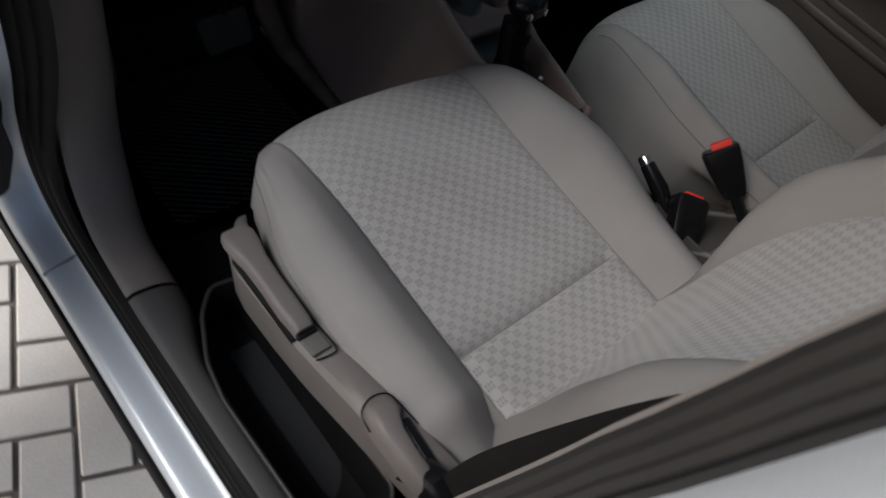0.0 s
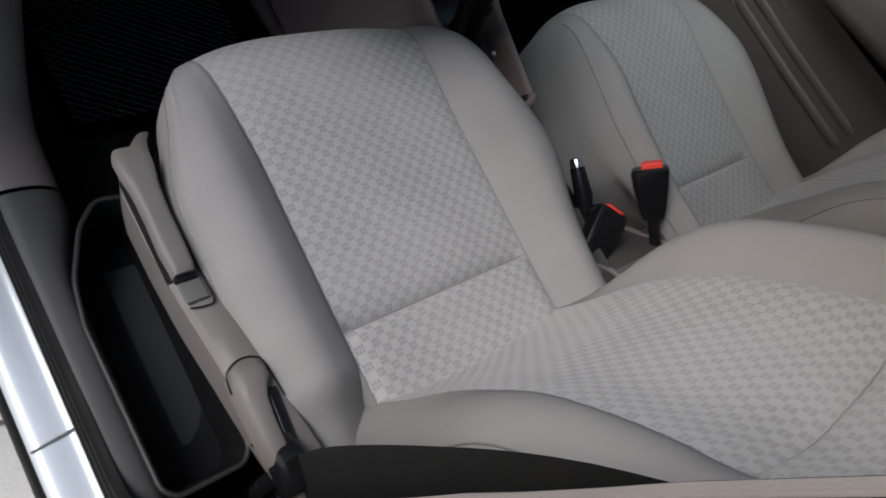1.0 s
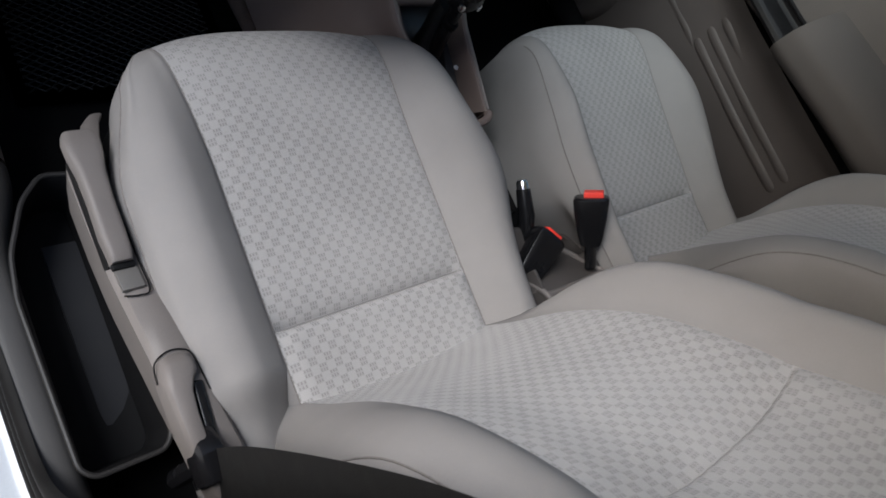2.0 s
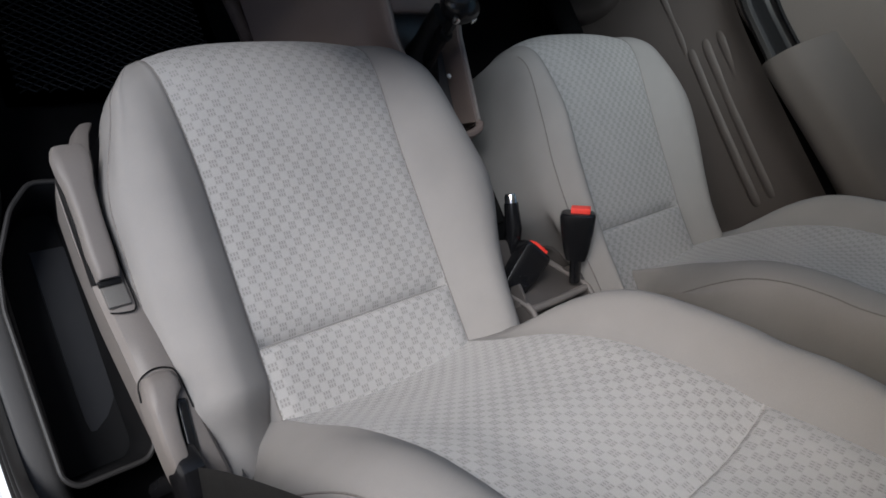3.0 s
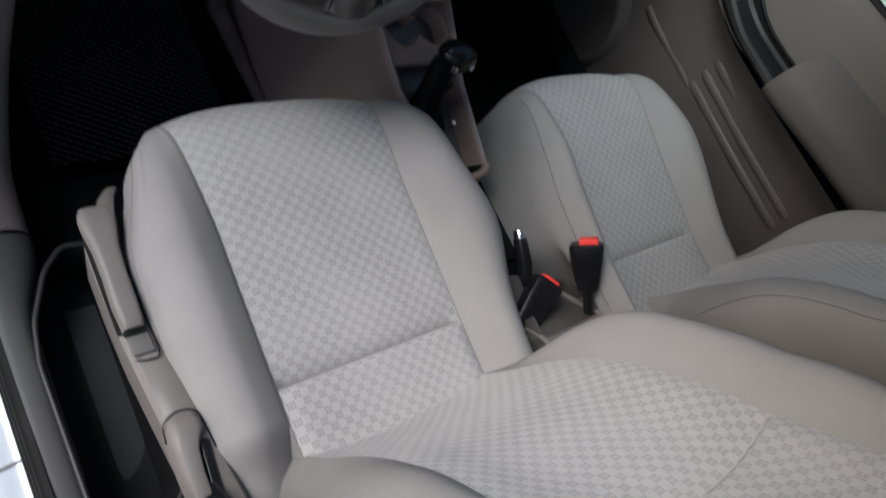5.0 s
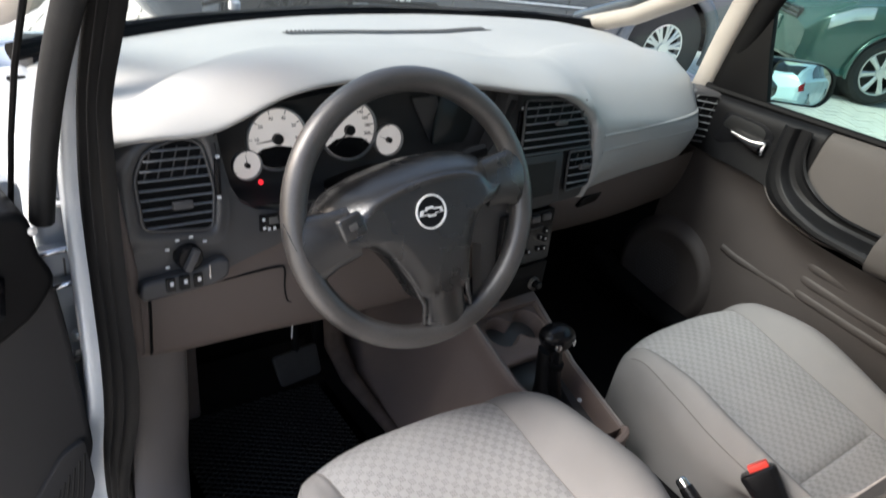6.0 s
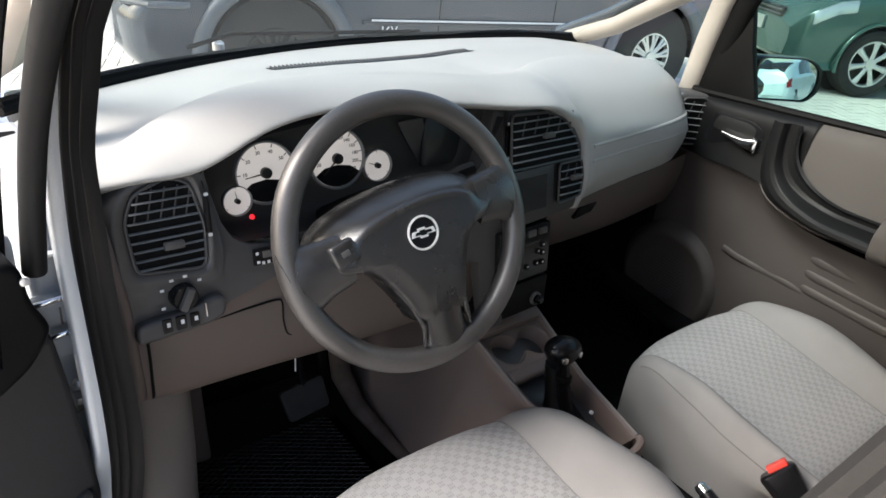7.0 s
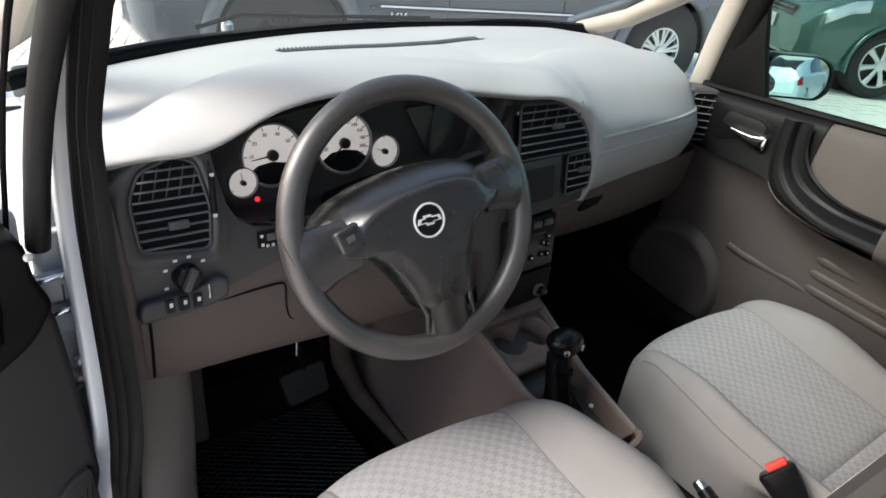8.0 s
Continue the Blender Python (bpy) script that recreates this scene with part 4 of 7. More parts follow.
for x, z0, z1 in ((-0.596, 1.012, 0.957), (-0.068, 1.045, 0.985)):
    s = part("vent_wheel", bx(tuple(FM @ Vector((x, (z0 + z1) / 2, 0.006))), (0.008, 0.05, 0.006), FM.to_3x3().to_4x4(), 0.002), M["gloss"], dash, "dark thumb wheel")
    for z in (z0, z1):
        part("wheel_mark", bx(tuple(FM @ Vector((x, z, 0.0095))), (0.0055, 0.0045, 0.001), FM.to_3x3().to_4x4(), 0.001, 1), M["mark"], s, "white mark")


# dials
def label_text(body, size, m, material, parent, name="numeral", depth=0.0003):
    cu = bpy.data.curves.new(name, 'FONT')
    cu.body, cu.size, cu.align_x, cu.align_y, cu.extrude = body, size, 'CENTER', 'CENTER', depth
    tmp = bpy.data.objects.new(name, cu)
    scene.collection.objects.link(tmp)
    me = bpy.data.meshes.new_from_object(tmp.evaluated_get(bpy.context.evaluated_depsgraph_get()))
    bpy.data.objects.remove(tmp)
    me.transform(m)
    ob = new(name, me)
    me.materials.clear()
    me.materials.append(material)
    if parent is not None:
        ob.parent = parent
        ob.matrix_parent_inverse = WORLD[parent.name].inverted()
    WORLD[ob.name] = Matrix.Identity(4)
    return ob


# weak glow added to the dial faces to brighten them; no lamp behind
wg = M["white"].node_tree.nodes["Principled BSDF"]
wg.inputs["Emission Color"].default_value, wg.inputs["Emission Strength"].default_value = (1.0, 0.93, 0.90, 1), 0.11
M["needle"] = mat("dark_needle", (0.01, 0.01, 0.01), 0.4, bump=0.0)


def dial(c, r, marks, needle, label, cut, y=0.236):
    m = facing((c[0], y, c[1]), 12, -2)
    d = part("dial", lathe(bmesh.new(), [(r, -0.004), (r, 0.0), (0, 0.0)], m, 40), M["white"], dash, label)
    part("dial_ring", lathe(bmesh.new(), [(r * 1.08, -0.004), (r * 1.08, 0.005), (r * 1.03, 0.006), (r, 0.001)], m, 40), M["slat"], d, "thin grey bezel ring")
    if cut:
        a0 = math.asin(0.45)
        seg = [(r * 0.99 * math.cos(a), r * 0.99 * math.sin(a)) for a in np.linspace(math.pi + a0 + 0.1, 2 * math.pi - a0 - 0.1, 14)]
        part("dial_window", plate(seg + [(r * 0.5, -r * 0.30), (0, -r * 0.22), (-r * 0.5, -r * 0.30)], m @ Matrix.Translation((0, 0, 0.0012)), 0.001, 0.0), M["gloss"], d, "dark window in the dial")
    n = len(marks)
    for k, t in enumerate(marks):
        a = radians(215 - 250 * k / (n - 1))
        if t:
            label_text(t, r * 0.165, m @ Matrix.Translation((r * 0.72 * math.cos(a), r * 0.72 * math.sin(a), 0.001)), M["needle"], d)
        part("tick", bx(tuple(m @ Vector((r * 0.92 * math.cos(a), r * 0.92 * math.sin(a), 0.0008))), (r * 0.12, r * 0.025, 0.0006), m.to_3x3().to_4x4() @ Matrix.Rotation(a, 4, 'Z'), 0.0), M["needle"], d)
    a = radians(needle)
    part("needle", tb([m @ Vector((0, 0, 0.004)), m @ Vector((r * 0.75 * math.cos(a), r * 0.75 * math.sin(a), 0.004))], [r * 0.035, r * 0.014], seg=5), M["needle"], d, "black needle")
    part("needle_hub", lathe(bmesh.new(), [(r * 0.19, 0.0), (r * 0.18, 0.007), (0, 0.008)], m, 20), M["needle"], d, "black hub")
    return d


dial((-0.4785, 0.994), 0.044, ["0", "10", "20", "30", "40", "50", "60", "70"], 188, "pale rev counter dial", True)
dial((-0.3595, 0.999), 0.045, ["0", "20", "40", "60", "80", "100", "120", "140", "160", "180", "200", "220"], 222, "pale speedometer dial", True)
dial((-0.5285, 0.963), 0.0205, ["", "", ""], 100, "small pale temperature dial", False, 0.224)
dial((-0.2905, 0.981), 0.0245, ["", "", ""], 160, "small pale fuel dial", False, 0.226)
glow, gn, gl, gb = nodes_of("red_warning_light")
gb.inputs["Base Color"].default_value = (0.5, 0.02, 0.02, 1)
gb.inputs["Emission Color"].default_value, gb.inputs["Emission Strength"].default_value = (1, 0.03, 0.05, 1), 0.45
M["glow"] = glow
part("warning_light", lathe(bmesh.new(), [(0.0036, -0.002), (0.0036, 0.001), (0.002, 0.002), (0, 0.002)], facing((-0.514, 0.205, 0.943), 12), 16), M["glow"], dash, "lit red warning lamp")
WEDGE = rounded([(-0.247, 1.044), (-0.196, 1.046), (-0.160, 0.955), (-0.185, 0.950)], 0.006, 3)
part("info_display", plate(rounded([(-0.075, -0.042), (0.06, -0.042), (0.065, 0.02), (0.03, 0.045), (-0.06, 0.042)], 0.01, 3), facing((-0.128, 0.232, 1.005), 14), 0.008, 0.003), M["screen"], dash, "unlit dark display")
part("display_divider", plate(WEDGE, facing((0, 0.2395, 0), 0), 0.004, 0.0015), M["lip"], dash, "grey wedge beside the display")

# light switch and its neighbours
km = FM @ Matrix.Translation((-0.640, 0.880, 0.0))
sw = part("light_switch", lathe(bmesh.new(), [(0.0185, 0), (0.0175, 0.014), (0.015, 0.018), (0, 0.018)], km, 28), M["gloss"], dash, "round black light switch")
part("grip", bx(tuple(km @ Vector((0, 0, 0.021))), (0.010, 0.032, 0.012), km.to_3x3().to_4x4() @ Matrix.Rotation(radians(-28), 4, 'Z'), 0.003), M["lip"], sw, "charcoal turning grip")
for a in (150, 115, 80, 40, 205):
    part("switch_mark", bx(tuple(km @ Vector((0.030 * math.cos(radians(a)), 0.027 * math.sin(radians(a)), 0.0062))), (0.0052, 0.0034, 0.0008), km.to_3x3().to_4x4(), 0.0), M["mark"], sw, "small white sign")
pod = part("switch_pod", plate(rounded([(-0.706, 0.828), (-0.612, 0.834), (-0.588, 0.842), (-0.586, 0.868), (-0.600, 0.872), (-0.64, 0.860), (-0.704, 0.855)], 0.010, 4), FM @ Matrix.Translation((0, 0, 0.014)), 0.03, 0.006, 3), M["lip"], dash, "charcoal switch pod")
for x, w in ((-0.668, 0.012), (-0.650, 0.014), (-0.632, 0.012)):
    part("rocker", bx(tuple(FM @ Vector((x, 0.848, 0.0155))), (w, 0.019, 0.006), FM.to_3x3().to_4x4(), 0.002), M["gloss"], pod, "black rocker switch")
    part("rocker_mark", bx(tuple(FM @ Vector((x + 0.001, 0.850, 0.0188))), (0.0045, 0.006, 0.0006), FM.to_3x3().to_4x4(), 0.0), M["mark"], pod, "small white sign")
part("rocker_edge", bx(tuple(FM @ Vector((-0.616, 0.857, 0.0155))), (0.0025, 0.020, 0.004), FM.to_3x3().to_4x4(), 0.0006), M["chrome"], pod, "bright edge")
dim = part("level_switch", bx(tuple(FM @ Vector((-0.520, 0.908, 0.001))), (0.036, 0.024, 0.006), FM.to_3x3().to_4x4(), 0.002), M["gloss"], dash, "dark headlight level wheel")
for x, z in ((-0.532, 0.901), (-0.525, 0.899), (-0.517, 0.899), (-0.533, 0.914)):
    part("level_mark", bx(tuple(FM @ Vector((x, z, 0.0045))), (0.0042, 0.0042, 0.0006), FM.to_3x3().to_4x4(), 0.0), M["mark"], dim, "small white sign")
part("level_wheel", bx(tuple(FM @ Vector((-0.516, 0.911, 0.004))), (0.018, 0.010, 0.004), FM.to_3x3().to_4x4(), 0.001), M["trim_dark"], dim)

# centre stack
stack = part("centre_stack", bx((-0.014, 0.195, 0.765), (0.150, 0.10, 0.235), Euler((radians(-8), 0, 0)).to_matrix().to_4x4(), 0.012, 3), M["black"], dash, "charcoal centre stack")
NM = facing((-0.012, 0.150, 0.915), 10, 3)
nav = part("navigation_housing", plate(rounded([(-0.060, -0.046), (0.056, -0.046), (0.056, 0.046), (-0.060, 0.046)], 0.006, 3), NM @ Matrix.Translation((0, 0, 0.016)), 0.05, 0.003), M["stack"], dash, "charcoal display housing")
part("navigation_screen", plate(rounded([(-0.048, -0.032), (0.036, -0.032), (0.036, 0.033), (-0.048, 0.033)], 0.003, 2), NM @ Matrix.Translation((0, 0, 0.0175)), 0.002, 0.0005, 1), M["screen"], nav, "dark grey unlit screen")
RM = facing((-0.010, 0.136, 0.80), 8, 3)
radio = part("radio", plate(rounded([(-0.072, -0.055), (0.062, -0.055), (0.062, 0.050), (-0.072, 0.050)], 0.005, 2), RM @ Matrix.Translation((0, 0, 0.012)), 0.03, 0.003), M["gloss"], dash, "black radio face")
for i in range(4):
    part("radio_key", bx(tuple(RM @ Vector((-0.052 + 0.030 * i, 0.036, 0.0135))), (0.022, 0.013, 0.006), RM.to_3x3().to_4x4(), 0.002), M["lip"], radio, "charcoal key")
for x, y, mk in ((0.028, -0.004, 1), (0.042, 0.006, 1), (0.042, -0.010, 1), (0.026, -0.028, 1), (0.042, -0.030, 1), (-0.02, -0.01, 1), (-0.035, -0.028, 1), (-0.048, 0.0, 1), (0.0, -0.030, 1)):
    k = part("radio_key", bx(tuple(RM @ Vector((x, y, 0.013))), (0.010, 0.010, 0.005), RM.to_3x3().to_4x4(), 0.002), M["black"], radio, "small black key")
    part("key_mark", bx(tuple(RM @ Vector((x, y + 0.001, 0.0158))), (0.0035, 0.003, 0.0006), RM.to_3x3().to_4x4(), 0.0), M["mark"], radio, "small white sign")
part("radio_slot", bx(tuple(RM @ Vector((-0.012, 0.016, 0.0128))), (0.09, 0.004, 0.002), RM.to_3x3().to_4x4(), 0.0), M["needle"], radio, "dark slot")
CM = facing((0.002, 0.128, 0.700), 6, 3)
low = part("lower_stack_panel", plate(rounded([(-0.068, -0.03), (0.056, -0.03), (0.060, 0.036), (-0.070, 0.036)], 0.006, 2), CM @ Matrix.Translation((0, 0, 0.01)), 0.04, 0.004), M["black"], dash, "charcoal panel with a socket")
part("lighter_ring", lathe(bmesh.new(), [(0.0135, 0), (0.0135, 0.006), (0.0105, 0.007), (0.010, 0.001), (0, 0.001)], CM @ Matrix.Translation((0.026, -0.008, 0.01)), 24), M["trim_dark"], low, "grey socket ring")
part("lighter_knob", lathe(bmesh.new(), [(0.008, 0), (0.008, 0.016), (0.006, 0.018), (0, 0.018)], CM @ Matrix.Translation((0.028, -0.008, 0.01)), 20), M["gloss"], low, "black lighter knob")
# demister slot in the pad
def pad_z(x, y):
    pts = [section_at(PAD, x, v) for v in np.linspace(0, 0.6, 60)]
    pts.sort(key=lambda p: p[1])
    return float(np.interp(y, [p[1] for p in pts], [p[2] for p in pts]))


SLOT = [(-0.31, 0.586), (0.0, 0.622), (0.235, 0.655)]
grille = part("demister_grille", bx((-0.04, 0.60, 1.015), (0.4, 0.01, 0.01)), M["gloss"], dash, "dark demister slot with fine ribs")
bm = bmesh.new()
for i, x in enumerate(np.linspace(-0.305, 0.225, 60)):
    y = float(np.interp(x, [p[0] for p in SLOT], [p[1] for p in SLOT]))
    z = pad_z(x, y - 0.008)
    box(bm, (x, y - 0.010, z + 0.0015), (0.0024, 0.026, 0.003))
part("rib", bm, M["lip"], grille, "fine ribs", smooth=False)
bm = bmesh.new()
grid(bm, lambda u, v: (v, float(np.interp(v, [p[0] for p in SLOT], [p[1] for p in SLOT])) - 0.026 + 0.032 * u * min(1.0, (0.245 - v) / 0.12 + 0.15), pad_z(v, float(np.interp(v, [p[0] for p in SLOT], [p[1] for p in SLOT])) - 0.026 + 0.032 * u * min(1.0, (0.245 - v) / 0.12 + 0.15)) + 0.0015), [0, 1], np.linspace(-0.315, 0.24, 30))
part("slot_bed", bm, M["needle"], grille, "dark bed")


# ---- centre console ----
console = thing("centre_console", (0, 0, 0.31), "taupe plastic centre console with cup holders and gear gate", "console")


def con_at(y):
    """Height and half width of the console's upper edge."""
    return (float(np.interp(y, [-0.62, -0.50, -0.16, 0.0, 0.14, 0.30, 0.46], [0.500, 0.505, 0.545, 0.562, 0.612, 0.680, 0.70])), float(np.interp(y, [-0.62, -0.16, 0.0, 0.14, 0.30], [0.085, 0.060, 0.082, 0.094, 0.094])))


def con_mid(y):
    return float(np.interp(y, [-0.62, -0.16, 0.0, 0.14, 0.3], [0.005, 0.0, 0.002, 0.004, 0.004]))


ys = np.linspace(-0.165, 0.46, 40)
for sg in (-1, 1):
    bm = bmesh.new()

    def side(u, v, sg=sg):
        z, w = con_at(v)
        low = [(w + 0.112, 0.31), (w + 0.095, 0.37), (w + 0.045, 0.47), (w + 0.012, z - 0.05), (w + 0.004, z - 0.010), (w, z - 0.001), (w - 0.004, z + 0.001), (w - 0.011, z), (w - 0.014, z - 0.006), (w - 0.018, z - 0.05)]
        if sg > 0:
            low[:3] = [(w + 0.022, 0.31), (w + 0.020, 0.37), (w + 0.016, 0.47)]
        x, zz = spline(low, u)
        return (con_mid(v) + sg * x, v, zz)

    grid(bm, side, np.linspace(0, 1, 30), ys)
    part("side_wall", bm, M["console_taupe"], console, "taupe console side with a rounded edge")
# thin paler bars paint the highlights along the console's upper edges
for sg in (-1, 1):
    part("edge_highlight", tb([(con_mid(y) + sg * (con_at(y)[1] - 0.005), y, con_at(y)[0] + 0.0006) for y in np.linspace(-0.160, 0.17, 30)], 0.0034, seg=8), M["console_edge"], console, "pale painted highlight along the console edge")
bm = bmesh.new()
grid(bm, lambda u, v: (u * 0.075 * (con_at(v)[1] / 0.09), v, con_at(v)[0] - 0.045), np.linspace(-1, 1, 5), ys)
part("gate_floor", bm, M["lip"], console, "dark floor of the gear gate")
# rounded rear end of the gate
ra = np.linspace(0, math.pi, 16)
part("rear_lip", tb([(con_mid(-0.165) + 0.055 * math.cos(a), -0.165 - 0.020 * math.sin(a), 0.5435) for a in ra], 0.0075, seg=8), M["console_taupe"], console, "rounded rear lip")
ends = ((0.050, 0.31), (0.030, 0.42), (0.005, 0.535), (0.0, 0.546))
part("gate_end", loft([[(con_mid(-0.165) + (0.056 + g) * math.cos(a), -0.163 - (0.022 + g) * math.sin(a), z) for a in np.linspace(0, math.pi, 14)] for g, z in ends], cap=False), M["console_taupe"], console)
# cup holders across the front
part("cross_bar", bx((0.003, 0.055, con_at(0.055)[0] - 0.010), (0.150, 0.030, 0.020), Euler((radians(14), 0, 0)).to_matrix().to_4x4(), 0.008, 3), M["console_taupe"], console, "taupe bar between cup holders and gear gate")
CUPS = Matrix.Translation((0.004, 0.108, 0.594)) @ Matrix.Rotation(radians(14), 4, 'X')


def cup_ring(k, z, square):
    """A ring round both cups, from a figure of eight (0) to a rectangle (1)."""
    out = []
    for a in np.linspace(0, 2 * math.pi, 64, endpoint=False):
        c, s = math.cos(a), math.sin(a)
        w = max(abs(c) / 0.083, abs(s) / 0.047)
        r = 1 / w
        h = 0.036
        best = 0.0
        for cx in (-0.036, 0.036):
            b = c * cx
            disc = b * b - (cx * cx - h * h)
            if disc > 0:
                best = max(best, b + math.sqrt(disc))
        best = max(best, 0.017)
        rr = (best * (1 - square) + r * square) * k
        out.append(CUPS @ Vector((rr * c, rr * s, z)))
    return out


part("cup_holder", loft([cup_ring(1.0, -0.012, 1), cup_ring(1.0, 0.0, 1), cup_ring(1.06, 0.0, 0), cup_ring(1.02, 0.002, 0), cup_ring(0.98, -0.001, 0), cup_ring(0.94, -0.05, 0)], cap=False), M["console_taupe"], console, "taupe double cup holder")
part("cup_bottom", bx(tuple(CUPS @ Vector((0, 0, -0.05))), (0.15, 0.08, 0.004), CUPS.to_3x3().to_4x4(), 0.0), M["black"], console, "dark cup holder bottom")
part("front_slope", bx((0.004, 0.175, 0.628), (0.165, 0.07, 0.02), Euler((radians(24), 0, 0)).to_matrix().to_4x4(), 0.006), M["console_taupe"], console, "taupe front slope")
part("screw", lathe(bmesh.new(), [(0.005, 0), (0.004, 0.003), (0, 0.003)], Matrix.Translation((0.046, -0.062, con_at(-0.06)[0] - 0.028)), 12), M["mark"], console, "pale screw cap")
# tunnel and its carpet
bm = bmesh.new()
tun = [(0.165, 0.315), (0.150, 0.37), (0.120, 0.43), (0.095, 0.47), (0.08, 0.48), (0.0, 0.485)]
grid(bm, lambda u, v: (lambda p: (math.copysign(p[0], u), v, p[1] + 0.03 * smooth01((v - 0.1) / 0.4)))(spline(tun, 1 - abs(u))), np.linspace(-1, 1, 41), np.linspace(-1.2, 0.72, 30))
part("tunnel_cover", bm, M["carpet"], console, "black carpet over the tunnel")
part("carpet_edge", tb([(-0.192, 0.10, 0.325), (-0.205, 0.22, 0.335), (-0.222, 0.34, 0.36), (-0.232, 0.40, 0.41), (-0.215, 0.45, 0.46), (-0.16, 0.48, 0.50)], [0.012, 0.015, 0.020, 0.024, 0.025, 0.02], seg=10), M["carpet_brown"], console, "dusty brown carpet edge of the footwell")
# rear part with tray
TRAY = rounded([(-0.070, -0.66), (0.178, -0.66), (0.178, -0.52), (0.115, -0.410), (-0.060, -0.400), (-0.074, -0.47)], 0.02, 4)


def tray_ring(k, z):
    return [(0.05 + (x - 0.05) * k, -0.53 + (y + 0.53) * k, z) for x, y in TRAY]


part("rear_tray", loft([tray_ring(1.04, 0.33), tray_ring(1.01, 0.50), tray_ring(1.0, 0.531), tray_ring(0.985, 0.535), tray_ring(0.955, 0.531), tray_ring(0.94, 0.500)], cap=False), M["console_rear"], console, "grey brown rear console box")
part("tray_deck", bx((0.0285, -0.462, 0.532), (0.150, 0.118, 0.012), Euler((radians(-43), 0, 0)).to_matrix().to_4x4(), 0.003), M["console_rear"], console, "grey sloping deck behind the handbrake")
part("tray_bottom", bx((0.0285, -0.556, 0.545), (0.150, 0.100, 0.008), None, 0.001), M["console_rear"], console, "dull tray bottom")
part("tray_lip", tb([(x, -0.504 - 0.004 * math.cos(12 * (x - 0.0285)), 0.579) for x in np.linspace(-0.048, 0.105, 12)], 0.0065, seg=12), M["trim_grey"], console, "pale rolled lip of the tray")
for x in (-0.048, 0.105):
    part("tray_rim", tb(curve([(x, -0.412, 0.496), (x, -0.46, 0.540), (x, -0.500, 0.578), (x, -0.53, 0.584), (x, -0.61, 0.584)], 24), 0.0055, seg=10), M["trim_grey"], console, "pale side rim of the tray")
    part("tray_side", bx((x, -0.535, 0.55), (0.006, 0.15, 0.06), None, 0.002), M["console_rear"], console)
part("rear_cup", loft([[(-0.066 + 0.8 * r * math.cos(a), -0.512 + r * math.sin(a), z) for a in np.linspace(0, 2 * math.pi, 32, endpoint=False)] for r, z in ((0.030, 0.49), (0.031, 0.566), (0.029, 0.570), (0.026, 0.566), (0.025, 0.49))], cap=False), M["trim_grey"], console, "round grey holder")
part("holder_ring", tube(bmesh.new(), [(-0.082 + 0.024 * math.cos(a), -0.530 + 0.024 * math.sin(a), 0.548) for a in np.linspace(0, 2 * math.pi, 24, endpoint=False)], 0.002, seg=6, closed=True), M["alloy"], console, "thin bright ring")
part("brake_cover", bx((-0.012, -0.425, 0.520), (0.075, 0.10, 0.055), Euler((radians(18), 0, radians(-12))).to_matrix().to_4x4(), 0.008, 3), M["console_rear"], console, "grey cover behind the handbrake")
part("under_panel", bx((0.0, -0.24, 0.487), (0.14, 0.20, 0.012), None, 0.004), M["black"], console, "black panel round the handbrake")

gear = thing("gear_lever", (0.0, -0.02, 0.52), "black gear selector with a bulbous knob in the console", "gear lever")
kc = Vector((-0.016, -0.010, 0.668))
part("shaft", tb([(0.002, -0.040, 0.515), (-0.006, -0.028, 0.57), (-0.014, -0.014, 0.645)], [0.015, 0.013, 0.012], seg=12), M["gloss"], gear, "black shaft")
part("boot", loft([[(0.002 + r * math.cos(a) * 1.0, -0.035 + 0.01 * k + r * 1.15 * math.sin(a), z) for a in np.linspace(0, 2 * math.pi, 20, endpoint=False)] for k, (r, z) in enumerate(((0.040, 0.512), (0.034, 0.525), (0.027, 0.54), (0.022, 0.555), (0.020, 0.58), (0.0165, 0.61)))]), M["black"], gear, "black boot")
part("boot_collar", lathe(bmesh.new(), [(0.014, 0), (0.016, 0.004), (0.015, 0.012), (0.012, 0.014)], Matrix.Translation((-0.010, -0.022, 0.600)), 18), M["black"], gear, "black collar")
bm = bmesh.new()
bmesh.ops.create_uvsphere(bm, u_segments=28, v_segments=18, radius=1)
for v in bm.verts:
    x, y, z = v.co
    v.co = (x * 0.040 * (1 - 0.12 * max(0, -z)), y * 0.030, z * (0.025 if z > 0 else 0.031))
bmesh.ops.transform(bm, matrix=Matrix.Translation(kc) @ Euler((radians(-15), radians(8), 0)).to_matrix().to_4x4(), verts=bm.verts)
part("knob", bm, M["gloss"], gear, "glossy black knob")
for x in (-0.020, 0.020):
    part("knob_button", lathe(bmesh.new(), [(0.0065, -0.004), (0.0065, 0.002), (0.004, 0.003), (0, 0.003)], facing(tuple(kc + Vector((x, -0.0255, -0.004))), 10, x * 900), 14), M["chrome"], gear, "bright button")

brake = thing("handbrake", (0, -0.2, 0.49), "black handbrake lever with a bright button between the seats", "handbrake")
part("lever", tb([(0.0, -0.46, 0.500), (-0.002, -0.42, 0.535), (-0.002, -0.37, 0.572), (0.000, -0.330, 0.588)], [0.013, 0.014, 0.0145, 0.012], seg=12), M["gloss"], brake, "black grip")
part("release_button", lathe(bmesh.new(), [(0.0105, -0.012), (0.0105, 0.006), (0.008, 0.011), (0, 0.013)], frame_xyz((0.000, -0.326, 0.590), (1, 0, 0), (0, 0.39, -0.92)) @ Matrix.Rotation(radians(0), 4, 'X'), 18), M["chrome"], brake, "bright release button")

